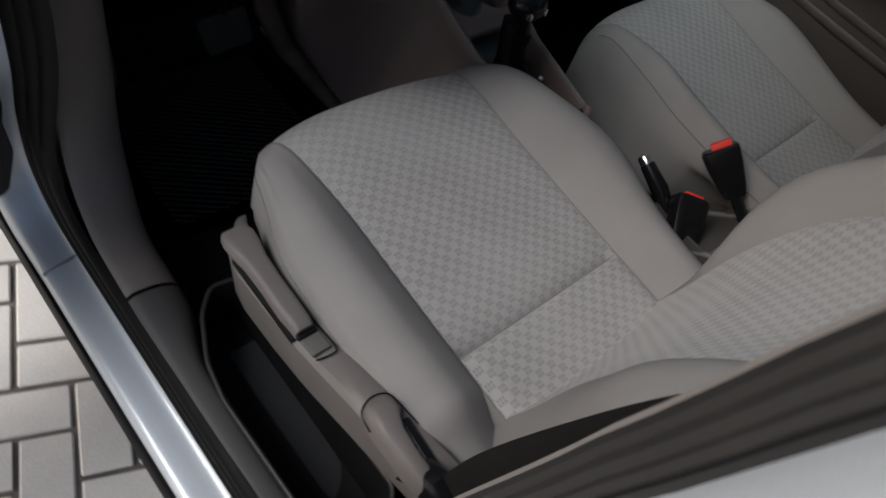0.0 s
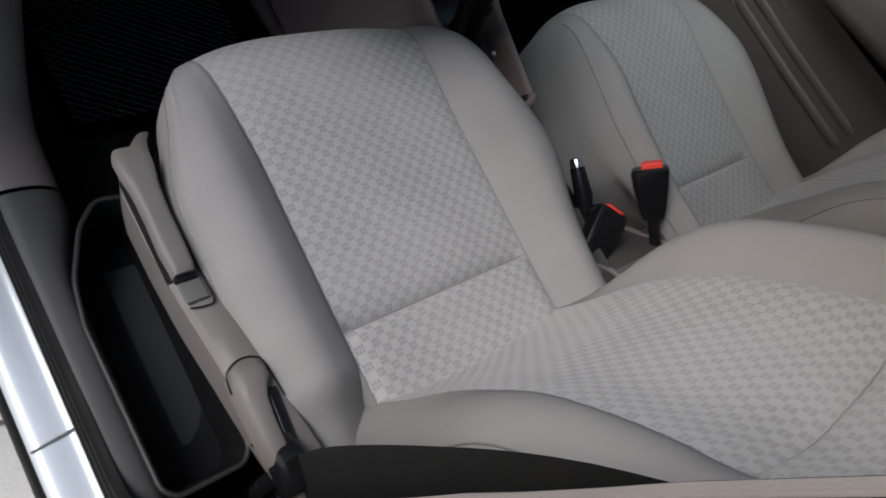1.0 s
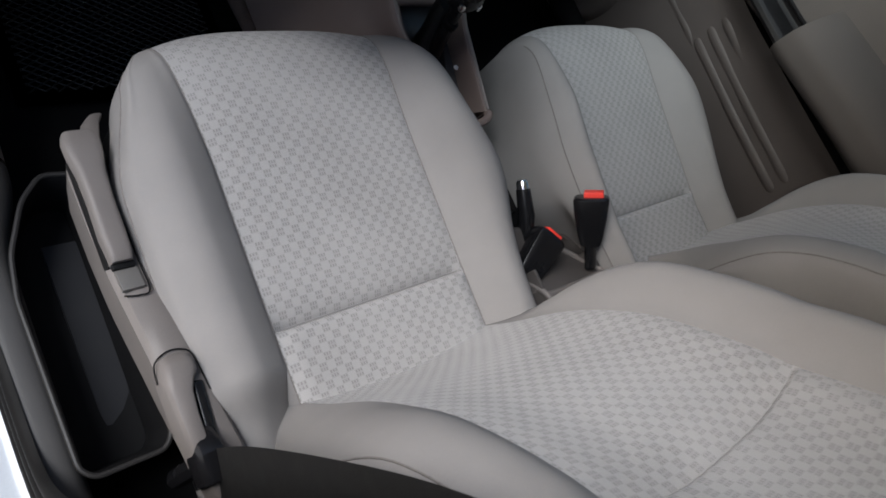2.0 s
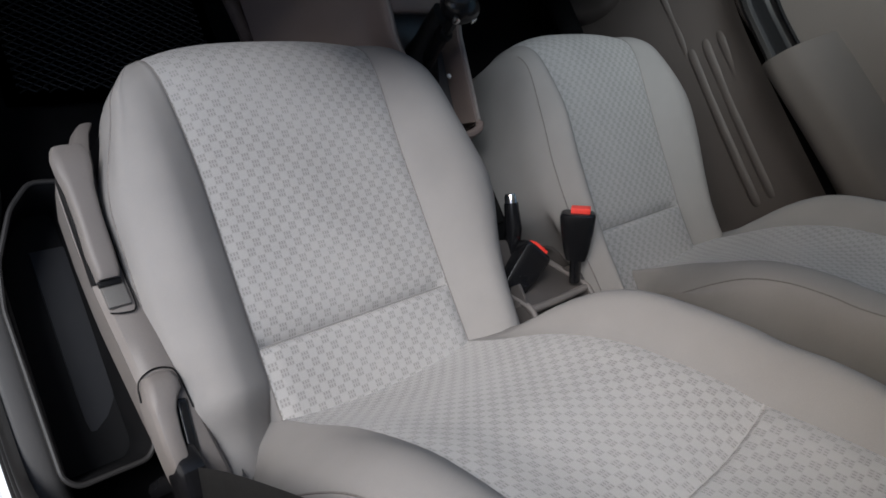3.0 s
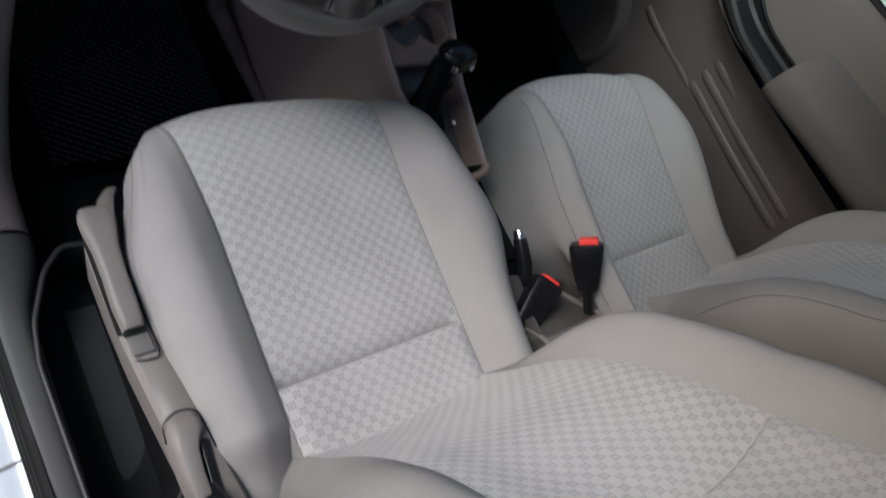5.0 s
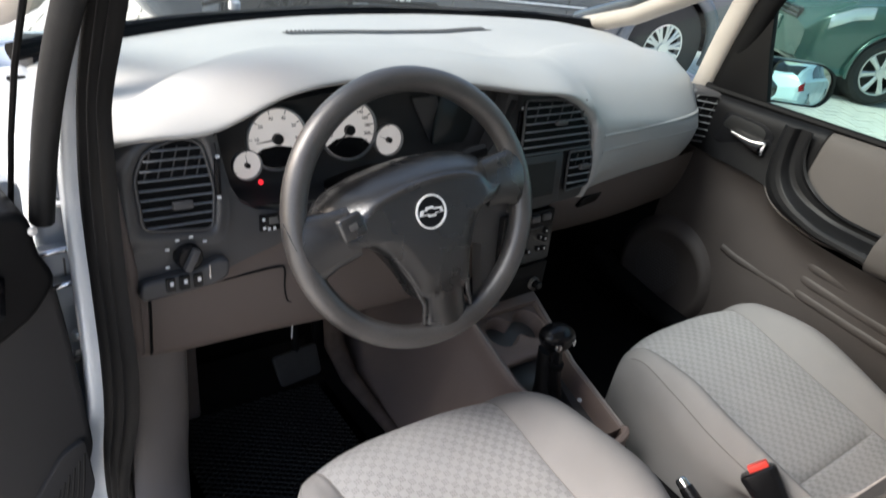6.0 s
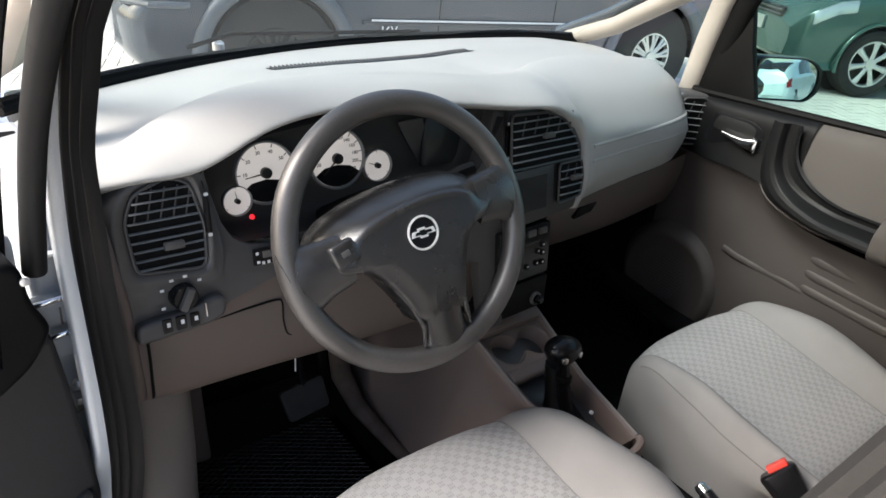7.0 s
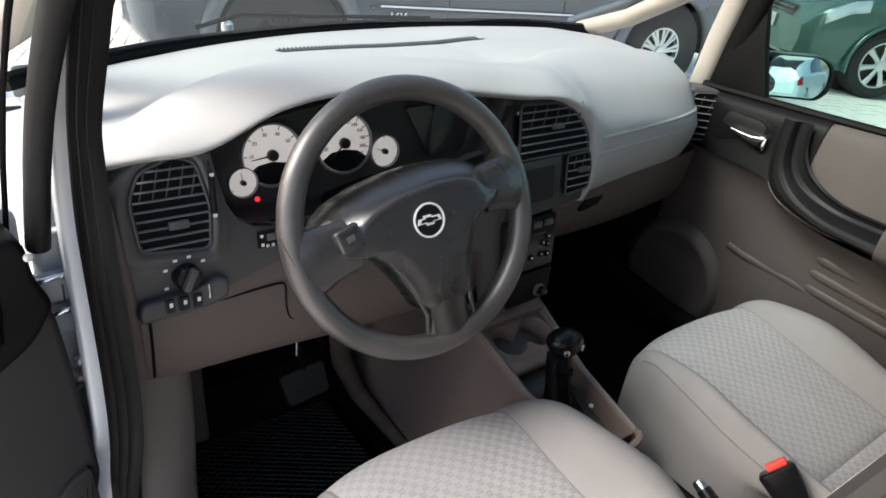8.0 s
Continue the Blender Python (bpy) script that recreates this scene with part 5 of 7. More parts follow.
# ---- car shell ----
body = thing("car_body", (0, 0, 0.3), "silver blue car body round the cabin with black door seals", "car", kind="structure")
part("floor_pan", bx((0, -0.3, 0.285), (1.46, 2.7, 0.03), None, 0.004), M["carpet"], body, "black carpeted floor")
bm = bmesh.new()
grid(bm, lambda u, v: (u, spline([(0.10, 0.301), (0.40, 0.305), (0.55, 0.345), (0.66, 0.46), (0.70, 0.62), (0.70, 0.95)], v)[0], spline([(0.10, 0.301), (0.40, 0.305), (0.55, 0.345), (0.66, 0.46), (0.70, 0.62), (0.70, 0.95)], v)[1]), np.linspace(-0.72, 0.72, 4), np.linspace(0, 1, 20))
part("toe_board", bm, M["carpet"], body, "black carpeted toe board")

# seals run round the driver's door opening
OUT = [(-0.600, 0.72), (-0.580, 0.54), (-0.545, 0.425), (-0.48, 0.380), (-0.36, 0.376), (-0.19, 0.378), (0.04, 0.378), (0.13, 0.392), (0.182, 0.44), (0.186, 0.53), (0.158, 0.64), (0.158, 0.735), (0.205, 0.825), (0.246, 0.92), (0.242, 0.98), (0.216, 1.05), (0.172, 1.13), (0.10, 1.24), (0.0, 1.36), (-0.15, 1.49), (-0.35, 1.57), (-0.75, 1.60)]
INN = [(-0.545, 0.74), (-0.528, 0.60), (-0.500, 0.50), (-0.455, 0.446), (-0.36, 0.436), (-0.21, 0.434), (-0.02, 0.437), (0.055, 0.450), (0.096, 0.500), (0.096, 0.57), (0.084, 0.63), (0.060, 0.76), (0.068, 0.86), (0.084, 0.94), (0.094, 0.995), (0.102, 1.05), (0.105, 1.105), (0.050, 1.19), (-0.03, 1.30), (-0.18, 1.43), (-0.37, 1.51), (-0.75, 1.54)]


for k in range(12, 21):
    (oy, oz), (iy, iz) = OUT[k], INN[k]
    s = 0.22 if k == 12 else 0.32
    OUT[k] = (oy + s * (iy - oy), oz + s * (iz - oz))
    INN[k] = (iy - 0.12 * (iy - oy), iz - 0.12 * (iz - oz))


def lean(z):
    """How far the side leans inwards above the belt line."""
    return 0.16 * max(0.0, z - 1.25)


def opening_skin(f, nu, nv, v0=0.0, v1=1.0):
    bm = bmesh.new()
    return grid(bm, f, np.linspace(0, 1, nu), np.linspace(v0, v1, nv))


def seal_at(u, v):
    o, i = spline(OUT, v), spline(INN, v)
    p = o * (1 - u) + i * u
    bumps = 0.010 * abs(math.sin(u * math.pi * 3.0)) ** 0.6
    x = -0.748 + (0.004 + 0.016 * smooth01((p[1] - 0.45) / 0.25)) * u - bumps
    return (x + lean(p[1]), p[0], p[1])


part("door_seal", opening_skin(seal_at, 34, 170), M["rubber"], body, "ribbed black rubber door seal")


def paint_at(u, v):
    o = spline(OUT, v)
    d = spline(OUT, min(1, v + 0.01)) - spline(OUT, max(0, v - 0.01))
    n = Vector((d[1], -d[0])).normalized()
    if n[0] < 0 and o[1] > 0.45:
        n = -n
    k = [(0.0, 0.742), (0.004, 0.752), (0.010, 0.760), (0.012, 0.785), (0.016, 0.800), (0.030, 0.806), (0.055, 0.806)]
    off, x = spline(k, u)
    if o[1] > 0.45:
        f = smooth01((o[1] - 0.45) / 0.2)
        x = x * (1 - f) + (0.742 + (x - 0.742) * 0.45) * f
        off *= 1 - 0.5 * f
    return (-x + lean(o[1]), o[0] + n[0] * off, o[1] + n[1] * off)


part("door_frame_paint", opening_skin(paint_at, 20, 120), M["silver"], body, "silver blue painted door opening")
bm = bmesh.new()
for y in (-0.362, 0.055):
    tube(bm, [(-0.752, y, 0.372), (-0.765, y - 0.002, 0.369), (-0.785, y - 0.004, 0.366), (-0.803, y - 0.006, 0.362)], 0.0016, seg=5)
part("paint_joint", bm, M["trim_dark"], body, "thin joint across the sill")
part("sill_strip", bx((-0.803, -0.55, 0.325), (0.016, 1.85, 0.055), None, 0.006), M["rubber"], body, "black strip along the sill edge")
part("sill_core", bx((-0.74, -0.55, 0.30), (0.10, 1.85, 0.10), None, 0.004), M["black"], body)
# scuff trim inside the seal
SC = [(-0.60, -0.722, 0.430), (-0.30, -0.722, 0.430), (-0.07, -0.718, 0.436), (0.03, -0.714, 0.446), (0.095, -0.705, 0.50), (0.125, -0.695, 0.60), (0.15, -0.69, 0.72)]


def scuff_at(u, v, lo=0.0):
    y, x, z = spline(SC, v)
    up = smooth01((v - 0.45) / 0.25)
    prof = [(-0.026, 0.000), (-0.016, 0.006), (0.010, 0.004), (0.032, -0.006), (0.046, -0.024), (0.050, -0.06), (0.052, -0.17)]
    a, b = spline(prof, u)
    a *= 0.45 + 0.55 * smooth01((y + 0.22) / 0.12) if a > 0 else 1.0
    return (x + a + 0.02 * up * u, y + up * (-b * 0.9 + 0.01), z + b * (1 - 0.85 * up) + 0.0)


part("scuff_trim", opening_skin(scuff_at, 18, 30, 0.0, 0.318), M["sill_shaded"], body, "taupe sill trim, darkened for the door's shade")
part("kick_trim", opening_skin(scuff_at, 18, 50, 0.323, 1.0), M["scuff"], body, "taupe kick panel trim")
part("side_closure", bx((-0.745, 0.47, 0.60), (0.03, 0.50, 0.66), None, 0.004), M["carpet"], body)
part("kick_panel", bx((-0.705, 0.36, 0.50), (0.04, 0.42, 0.40), None, 0.01), M["beige"], body, "taupe side of the footwell")
part("foot_rest", bx((-0.565, 0.44, 0.41), (0.075, 0.05, 0.19), Euler((radians(-24), 0, radians(-8))).to_matrix().to_4x4(), 0.012, 3), M["beige"], body, "taupe foot rest")

# front post with hinges
part("hinge_post", bx((-0.775, 0.30, 0.62), (0.05, 0.10, 0.74), None, 0.012, 3), M["silver"], body, "silver painted hinge post")
for z, w, x in ((0.848, 0.056, -0.780), (0.795, 0.046, -0.770)):
    h = part("hinge", bx((x, 0.238, z), (w, 0.024, 0.036), Euler((0, radians(3), radians(8))).to_matrix().to_4x4(), 0.004), M["silver"], body, "silver painted door hinge")
    # chrome edge put on the painted hinge for the glint of sky
    part("hinge_glint", tb([(x - w * 0.62, 0.2245, z + 0.012), (x - w * 0.35, 0.2235, z + 0.0185), (x, 0.2235, z + 0.021), (x + w * 0.5, 0.2245, z + 0.023)], [0.003, 0.0042, 0.0045, 0.004], seg=10), M["chrome"], h, "rounded upper edge in chrome for its sky glint")
    part("hinge_joint", bx((x + w * 0.12, 0.2255, z - 0.006), (0.0025, 0.003, 0.026), None, 0.0008), M["trim_dark"], h, "thin joint")
    part("hinge_pin", lathe(bmesh.new(), [(0, -0.026), (0.008, -0.026), (0.008, 0.026), (0, 0.026)], Matrix.Translation((x - w / 2 - 0.006, 0.238, z)), 14), M["alloy"], h, "steel pin")
part("weld_edge", bx((-0.766, 0.240, 0.928), (0.032, 0.012, 0.005), None, 0.002), M["white_metal"], body, "bright weld edge")
part("seam_groove", bx((-0.772, 0.244, 0.832), (0.05, 0.012, 0.004), None, 0.001), M["trim_dark"], body, "dark joint in the post")
check = part("door_check", bx((-0.762, 0.228, 0.700), (0.034, 0.022, 0.012), Euler((0, radians(12), radians(20))).to_matrix().to_4x4(), 0.003), M["alloy"], body, "steel door check")
part("check_link", tb([(-0.782, 0.222, 0.682), (-0.765, 0.222, 0.690), (-0.748, 0.226, 0.678)], 0.006, seg=8), M["trim_dark"], check, "dark steel link")
part("check_bolt", lathe(bmesh.new(), [(0.008, -0.004), (0.008, 0.004), (0.004, 0.007), (0, 0.007)], facing((-0.768, 0.222, 0.728), 0, -20), 12), M["alloy"], body, "steel bolt head")
part("bump_stop", lathe(bmesh.new(), [(0, -0.01), (0.014, -0.01), (0.014, 0.010), (0.010, 0.016), (0, 0.016)], facing((-0.748, 0.200, 0.624), 0, -30), 18), M["rubber"], body, "black rubber bump stop")

# roof, pillars, glass
part("roof", bx((0, -1.0, 1.625), (1.36, 1.80, 0.05), None, 0.02, 3), M["head"], body, "pale headliner under the roof")


def bar(name, pts, w, d, material, label, parent=None, up=None):
    return part(name, tb(pts, w, seg=14, flat=d / w, up=up), material, parent or body, label)


for sg in (-1, 1):
    top = (sg * 0.60, -0.10, 1.60)
    bar("windscreen_pillar", [(sg * 0.755, 0.80, 1.015), (sg * 0.735, 0.62, 1.09), (sg * 0.70, 0.30, 1.28), (sg * 0.66, 0.05, 1.46), top], 0.032, 0.024, M["cream"], "cream windscreen pillar trim")
    bar("windscreen_pillar_outer", [(sg * 0.785, 0.86, 1.02), (sg * 0.765, 0.66, 1.115), (sg * 0.73, 0.34, 1.31), (sg * 0.69, 0.09, 1.49), (sg * 0.63, -0.09, 1.635)], 0.026, 0.02, M["suv"], "dark outer pillar")
qp = [(0.745, 0.358, 0.975), (0.742, 0.352, 1.0), (0.728, 0.331, 1.111), (0.715, 0.306, 1.216), (0.675, 0.215, 1.43)]
bar("quarter_post", qp, 0.028, 0.018, M["cream"], "cream post behind the quarter window", up=(1, 0, 0))
bar("quarter_post_seal", [(x + 0.005, y - 0.046 - 0.05 * (z - 1.0), z + 0.006) for x, y, z in qp], 0.029, 0.014, M["rubber"], "black door frame behind the quarter window", up=(1, 0, 0))
bar("quarter_post_left", [(-0.728 + 0.1 * (z - 1), y + 0.045, z) for x, y, z in qp], 0.030, 0.018, M["cream"], "cream post behind the quarter window", up=(1, 0, 0))
bm = bmesh.new()
WSB = [(-0.76, 0.60), (-0.60, 0.695), (-0.37, 0.785), (0.0, 0.862), (0.37, 0.855), (0.60, 0.815), (0.76, 0.74)]


def screen_at(u, v):
    x, y = spline(WSB, u)
    t = (x * (1 - 0.18 * v), y * (1 - v) + (-0.10 - 0.10 * (x / 0.76) ** 2) * v, 1.005 + 0.02 * u + (0.61 - 0.02 * u) * v + 0.05 * math.sin(math.pi * v))
    return t


grid(bm, screen_at, np.linspace(0, 1, 24), np.linspace(0.0, 1, 16))
ws = part("windscreen", bm, M["glass"], body, "clear windscreen")
for k, r in ((0.0, 0.014), (-0.014, 0.010)):
    part("windscreen_seal", tb([(screen_at(u, 0)[0], screen_at(u, 0)[1] + k * 0.6 + 0.004, screen_at(u, 0)[2] + 0.004 + k * 0.35) for u in np.linspace(0.0, 1, 40)], r, seg=8), M["rubber"], body, "black lower windscreen border")
part("wiper", tb([(-0.36, 0.885, 1.018), (-0.25, 0.905, 1.040), (-0.10, 0.93, 1.030), (0.30, 0.94, 1.020)], 0.005, seg=6), M["rubber"], body, "black wiper arm")
part("wiper_cap", lathe(bmesh.new(), [(0.013, -0.012), (0.013, 0.003), (0.009, 0.008), (0, 0.009)], Matrix.Translation((-0.285, 0.90, 1.018)), 18), M["white_metal"], body, "bright wiper spindle cover")
part("cowl", bx((0.0, 0.98, 0.875), (1.40, 0.24, 0.08), Euler((radians(-12), 0, 0)).to_matrix().to_4x4(), 0.02), M["black"], body, "black cowl")
bm = bmesh.new()
grid(bm, lambda u, v: (u * (0.76 - 0.06 * v), 1.02 + 0.80 * v, 0.885 - 0.28 * v - 0.05 * v * v - 0.07 * u * u), np.linspace(-1, 1, 15), np.linspace(0, 1, 12))
part("bonnet", bm, M["silver"], body, "silver blue bonnet")
for sg in (-1, 1):
    bm = bmesh.new()
    grid(bm, lambda u, v: (sg * (0.725 + 0.105 * u - 0.02 * v), 0.27 + 0.78 * v, 0.975 - 0.012 * u - 0.16 * max(0.0, u - 0.55) ** 1.5 - 0.14 * v * v), np.linspace(0, 1, 12), np.linspace(0, 1, 14))
    part("wing_top", bm, M["silver"], body, "silver blue upper edge of the wing")
part("front_end", bx((0, 1.68, 0.45), (1.5, 0.26, 0.44), None, 0.06, 4), M["silver"], body, "silver front end")
for sg in (-1, 1):
    part("front_wing", bx((sg * 0.765, 1.14, 0.52), (0.06, 1.20, 0.48), None, 0.03, 4), M["silver"], body, "silver front wing")

# door pillar behind the driver
def pillar_y(z):
    """How far the pillar leans back, from its place at seat height."""
    return spline([(0.47, -0.52), (0.75, -0.542), (1.03, -0.582), (1.165, -0.603), (1.30, -0.634), (1.60, -0.72)], min(1.0, max(0.0, float(np.interp(z, [0.47, 0.75, 1.03, 1.165, 1.30, 1.60], [0, 0.2, 0.4, 0.6, 0.8, 1.0])))))[1] + 0.597


def pillar_line(x, y0):
    return [(x + lean(z), y0 + pillar_y(z), z) for z in np.linspace(0.47, 1.60, 30)]


part("pillar_trim_edge", tb(pillar_line(-0.722, -0.602), 0.0055, seg=8), M["pillar"], body, "pale edge of the pillar trim")
for x, y, r in ((-0.733, -0.604, 0.0075), (-0.742, -0.609, 0.0065), (-0.748, -0.614, 0.005)):
    part("pillar_seal", tb(pillar_line(x, y), r, seg=8), M["rubber_brown"], body, "rib of the black brown rubber seal")
part("pillar_gap", tb(pillar_line(-0.748, -0.623), 0.009, seg=8), M["needle"], body, "dark gap")
bm = bmesh.new()
pz = np.linspace(0.40, 1.60, 30)
prof = [(-0.746, -0.618), (-0.755, -0.620), (-0.768, -0.624), (-0.785, -0.637), (-0.80, -0.68), (-0.805, -0.80)]
grid(bm, lambda u, v: (spline(prof, u)[0] + lean(v), spline(prof, u)[1] + pillar_y(v), v), np.linspace(0, 1, 14), pz)
part("pillar_paint", bm, M["silver"], body, "silver blue painted pillar")
bm = bmesh.new()
prof2 = [(-0.722, -0.597), (-0.712, -0.605), (-0.70, -0.63), (-0.695, -0.68), (-0.695, -0.82)]
grid(bm, lambda u, v: (spline(prof2, u)[0] + lean(v), spline(prof2, u)[1] + pillar_y(v), v), np.linspace(0, 1, 10), pz)
part("pillar_trim", bm, M["pillar"], body, "taupe pillar trim")
part("belt_slot_cover", bx((-0.665, -0.66, 0.52), (0.05, 0.16, 0.22), None, 0.01), M["black"], body, "black cover at the pillar foot")

# outer skin behind the doors
part("roof_skin", bx((0, -1.02, 1.658), (1.40, 1.86, 0.022), None, 0.010, 3), M["silver"], body, "silver blue roof")
for sg in (-1, 1):
    part("rear_door_skin", bx((sg * 0.802, -1.06, 0.70), (0.022, 0.76, 0.60), None, 0.008, 3), M["silver"], body, "silver blue rear door")
    part("rear_wing", bx((sg * 0.795, -1.83, 0.72), (0.05, 0.72, 0.72), None, 0.03, 4), M["silver"], body, "silver blue rear wing")
    part("roof_rail_bar", tb([(sg * 0.64, -0.25, 1.675), (sg * 0.65, -0.40, 1.70), (sg * 0.65, -1.70, 1.70), (sg * 0.64, -1.85, 1.675)], 0.013, seg=8), M["rubber"], body, "black roof rail")
    part("front_lamp", bx((sg * 0.60, 1.78, 0.60), (0.30, 0.12, 0.16), Euler((0, 0, radians(-sg * 14))).to_matrix().to_4x4(), 0.03, 3), M["lamp"], body, "clear front lamp")
    part("rear_lamp", bx((sg * 0.78, -2.14, 0.98), (0.05, 0.12, 0.42), None, 0.02, 3), M["tail"], body, "red rear lamp")
part("front_bumper", bx((0, 1.80, 0.38), (1.54, 0.20, 0.24), None, 0.07, 4), M["silver"], body, "silver front bumper")
part("rear_bumper", bx((0, -2.22, 0.42), (1.58, 0.16, 0.24), None, 0.06, 4), M["silver"], body, "silver rear bumper")
part("tailgate_skin", bx((0, -2.205, 0.78), (1.44, 0.03, 0.62), None, 0.012, 3), M["silver"], body, "silver tailgate")

# closed rear of the cabin
for sg in (-1, 1):
    part("rear_side", bx((sg * 0.76, -1.50, 0.70), (0.06, 1.42, 0.66), None, 0.01), M["beige"], body, "taupe rear door panel")
    part("rear_pillar", bx((sg * 0.70, -1.95, 1.32), (0.06, 0.40, 0.60), None, 0.02), M["cream"], body)
    part("roof_rail", bx((sg * 0.655, -0.92, 1.59), (0.06, 1.95, 0.05), None, 0.015), M["cream"], body)
part("right_pillar", tb([(0.72, -0.62, 1.0), (0.69, -0.70, 1.30), (0.66, -0.75, 1.60)], 0.05, seg=10, flat=0.5), M["cream"], body)
part("tailgate", bx((0, -2.18, 0.75), (1.46, 0.06, 0.90), None, 0.02), M["beige"], body)
part("rear_bench", bx((0, -1.35, 0.55), (1.30, 0.50, 0.40), None, 0.06, 4), M["knit"], body)
part("rear_bench_back", bx((0, -1.72, 0.85), (1.30, 0.16, 0.66), Euler((radians(14), 0, 0)).to_matrix().to_4x4(), 0.05, 4), M["knit"], body)
M["rear_glass"] = glass("tinted_rear_glass", (0.30, 0.33, 0.32))
for sg in (-1, 1):
    g = part("rear_side_glass", bx((sg * 0.74, -1.35, 1.28), (0.005, 1.0, 0.52), Euler((0, radians(-sg * 8), 0)).to_matrix().to_4x4(), 0), M["rear_glass"], body)
g = part("rear_window", bx((0, -2.10, 1.36), (1.24, 0.006, 0.52), Euler((radians(-14), 0, 0)).to_matrix().to_4x4(), 0), M["rear_glass"], body, "tinted rear window")

# footwell
mat_ = thing("floor_mat", (-0.42, 0.25, 0.31), "black ribbed rubber mat in the driver's footwell", "floor mat")
bm = bmesh.new()
grid(bm, lambda u, v: (-0.43 + 0.18 * u, 0.05 + 0.46 * v, 0.312 + 0.05 * smooth01((v - 0.75) / 0.35)), np.linspace(-1, 1, 5), np.linspace(0, 1, 16))
bmesh.ops.solidify(bm, geom=bm.faces[:], thickness=0.006)
part("mat_sheet", bm, M["rubber_mat"], mat_)
bm = bmesh.new()
for i in range(-30, 31):
    for slope in (0.62, -0.62):
        c = 0.235 + i * 0.013
        ends = [(x, c + slope * (x + 0.43)) for x in np.linspace(-0.59, -0.27, 40)]
        ends = [q for q in ends if 0.07 < q[1] < 0.40]
        if len(ends) > 1:
            tube(bm, [(ends[0][0], ends[0][1], 0.3132), (ends[-1][0], ends[-1][1], 0.3132)], 0.0017, seg=4)
tagged(part("rib", bm, M["rubber_rib"], mat_, "raised crossing ribs"), kind="stuff")
pedal = thing("brake_pedal", (-0.335, 0.40, 0.42), "wide grey brake pedal with a rubber pad", "pedal")
pm = facing((-0.335, 0.365, 0.412), 28, 0) @ Matrix.Rotation(radians(7), 4, 'Z')
part("pad", plate(rounded([(-0.048, -0.034), (0.046, -0.036), (0.050, 0.032), (-0.052, 0.034)], 0.010, 3), pm, 0.014, 0.004), M["rubber_pad"], pedal, "worn grey rubber pad")
part("arm", tb([(-0.335, 0.385, 0.43), (-0.335, 0.42, 0.54), (-0.335, 0.44, 0.68)], 0.009, seg=8), M["black"], pedal, "black pedal arm")
acc = thing("accelerator_pedal", (-0.235, 0.44, 0.40), "black accelerator pedal beside the tunnel", "pedal")
part("pad", bx((-0.235, 0.45, 0.41), (0.05, 0.015, 0.13), Euler((radians(-30), 0, 0)).to_matrix().to_4x4(), 0.005), M["black"], acc)
part("arm", tb([(-0.235, 0.46, 0.45), (-0.235, 0.48, 0.66)], 0.007, seg=8), M["black"], acc)
part("loose_wire", tb([(-0.445, 0.20, 0.69), (-0.444, 0.205, 0.665), (-0.446, 0.20, 0.64)], 0.0012, seg=5), M["mark"], dash, "thin pale wire end under the panel")


# ---- passenger door ----
def door_skin(keys, nu, nv):
    """As sections(), with keys {y: [(x, z), ...]}."""
    bm = sections(keys, nu, nv)
    for v in bm.verts:
        v.co = (v.co.y, v.co.x, v.co.z)
    return bm


pdoor = thing("passenger_door", (0.72, 0, 0.4), "taupe front passenger door, shut, with black armrest", "car door", kind="structure")
LOWP = {
    -0.80: [(0.600, 0.820), (0.640, 0.765), (0.650, 0.66), (0.655, 0.53), (0.665, 0.40)],
    -0.30: [(0.600, 0.812), (0.642, 0.755), (0.652, 0.66), (0.655, 0.53), (0.665, 0.40)],
    -0.12: [(0.630, 0.802), (0.662, 0.750), (0.664, 0.66), (0.665, 0.53), (0.672, 0.40)],
    -0.02: [(0.652, 0.812), (0.680, 0.762), (0.680, 0.66), (0.680, 0.53), (0.685, 0.40)],
    0.05: [(0.668, 0.850), (0.694, 0.785), (0.692, 0.66), (0.690, 0.53), (0.692, 0.40)],
    0.10: [(0.675, 0.864), (0.702, 0.790), (0.700, 0.66), (0.696, 0.53), (0.698, 0.40)],
    0.24: [(0.688, 0.857), (0.708, 0.785), (0.708, 0.65), (0.706, 0.53), (0.704, 0.40)],
    0.34: [(0.712, 0.850), (0.718, 0.780), (0.720, 0.65), (0.720, 0.53), (0.718, 0.40)],
}
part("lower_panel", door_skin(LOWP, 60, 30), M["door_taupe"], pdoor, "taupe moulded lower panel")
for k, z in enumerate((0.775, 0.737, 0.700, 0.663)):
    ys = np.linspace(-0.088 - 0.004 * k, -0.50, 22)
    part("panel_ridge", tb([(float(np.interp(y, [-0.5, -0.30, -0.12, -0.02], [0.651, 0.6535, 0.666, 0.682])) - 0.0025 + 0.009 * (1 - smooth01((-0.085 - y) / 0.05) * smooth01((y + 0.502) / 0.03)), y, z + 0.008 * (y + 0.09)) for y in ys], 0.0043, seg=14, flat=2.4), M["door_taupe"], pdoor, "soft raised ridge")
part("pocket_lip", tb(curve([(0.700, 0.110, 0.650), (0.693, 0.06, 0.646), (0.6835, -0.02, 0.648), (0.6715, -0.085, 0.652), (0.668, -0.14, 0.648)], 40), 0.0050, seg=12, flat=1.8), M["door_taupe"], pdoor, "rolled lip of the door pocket")
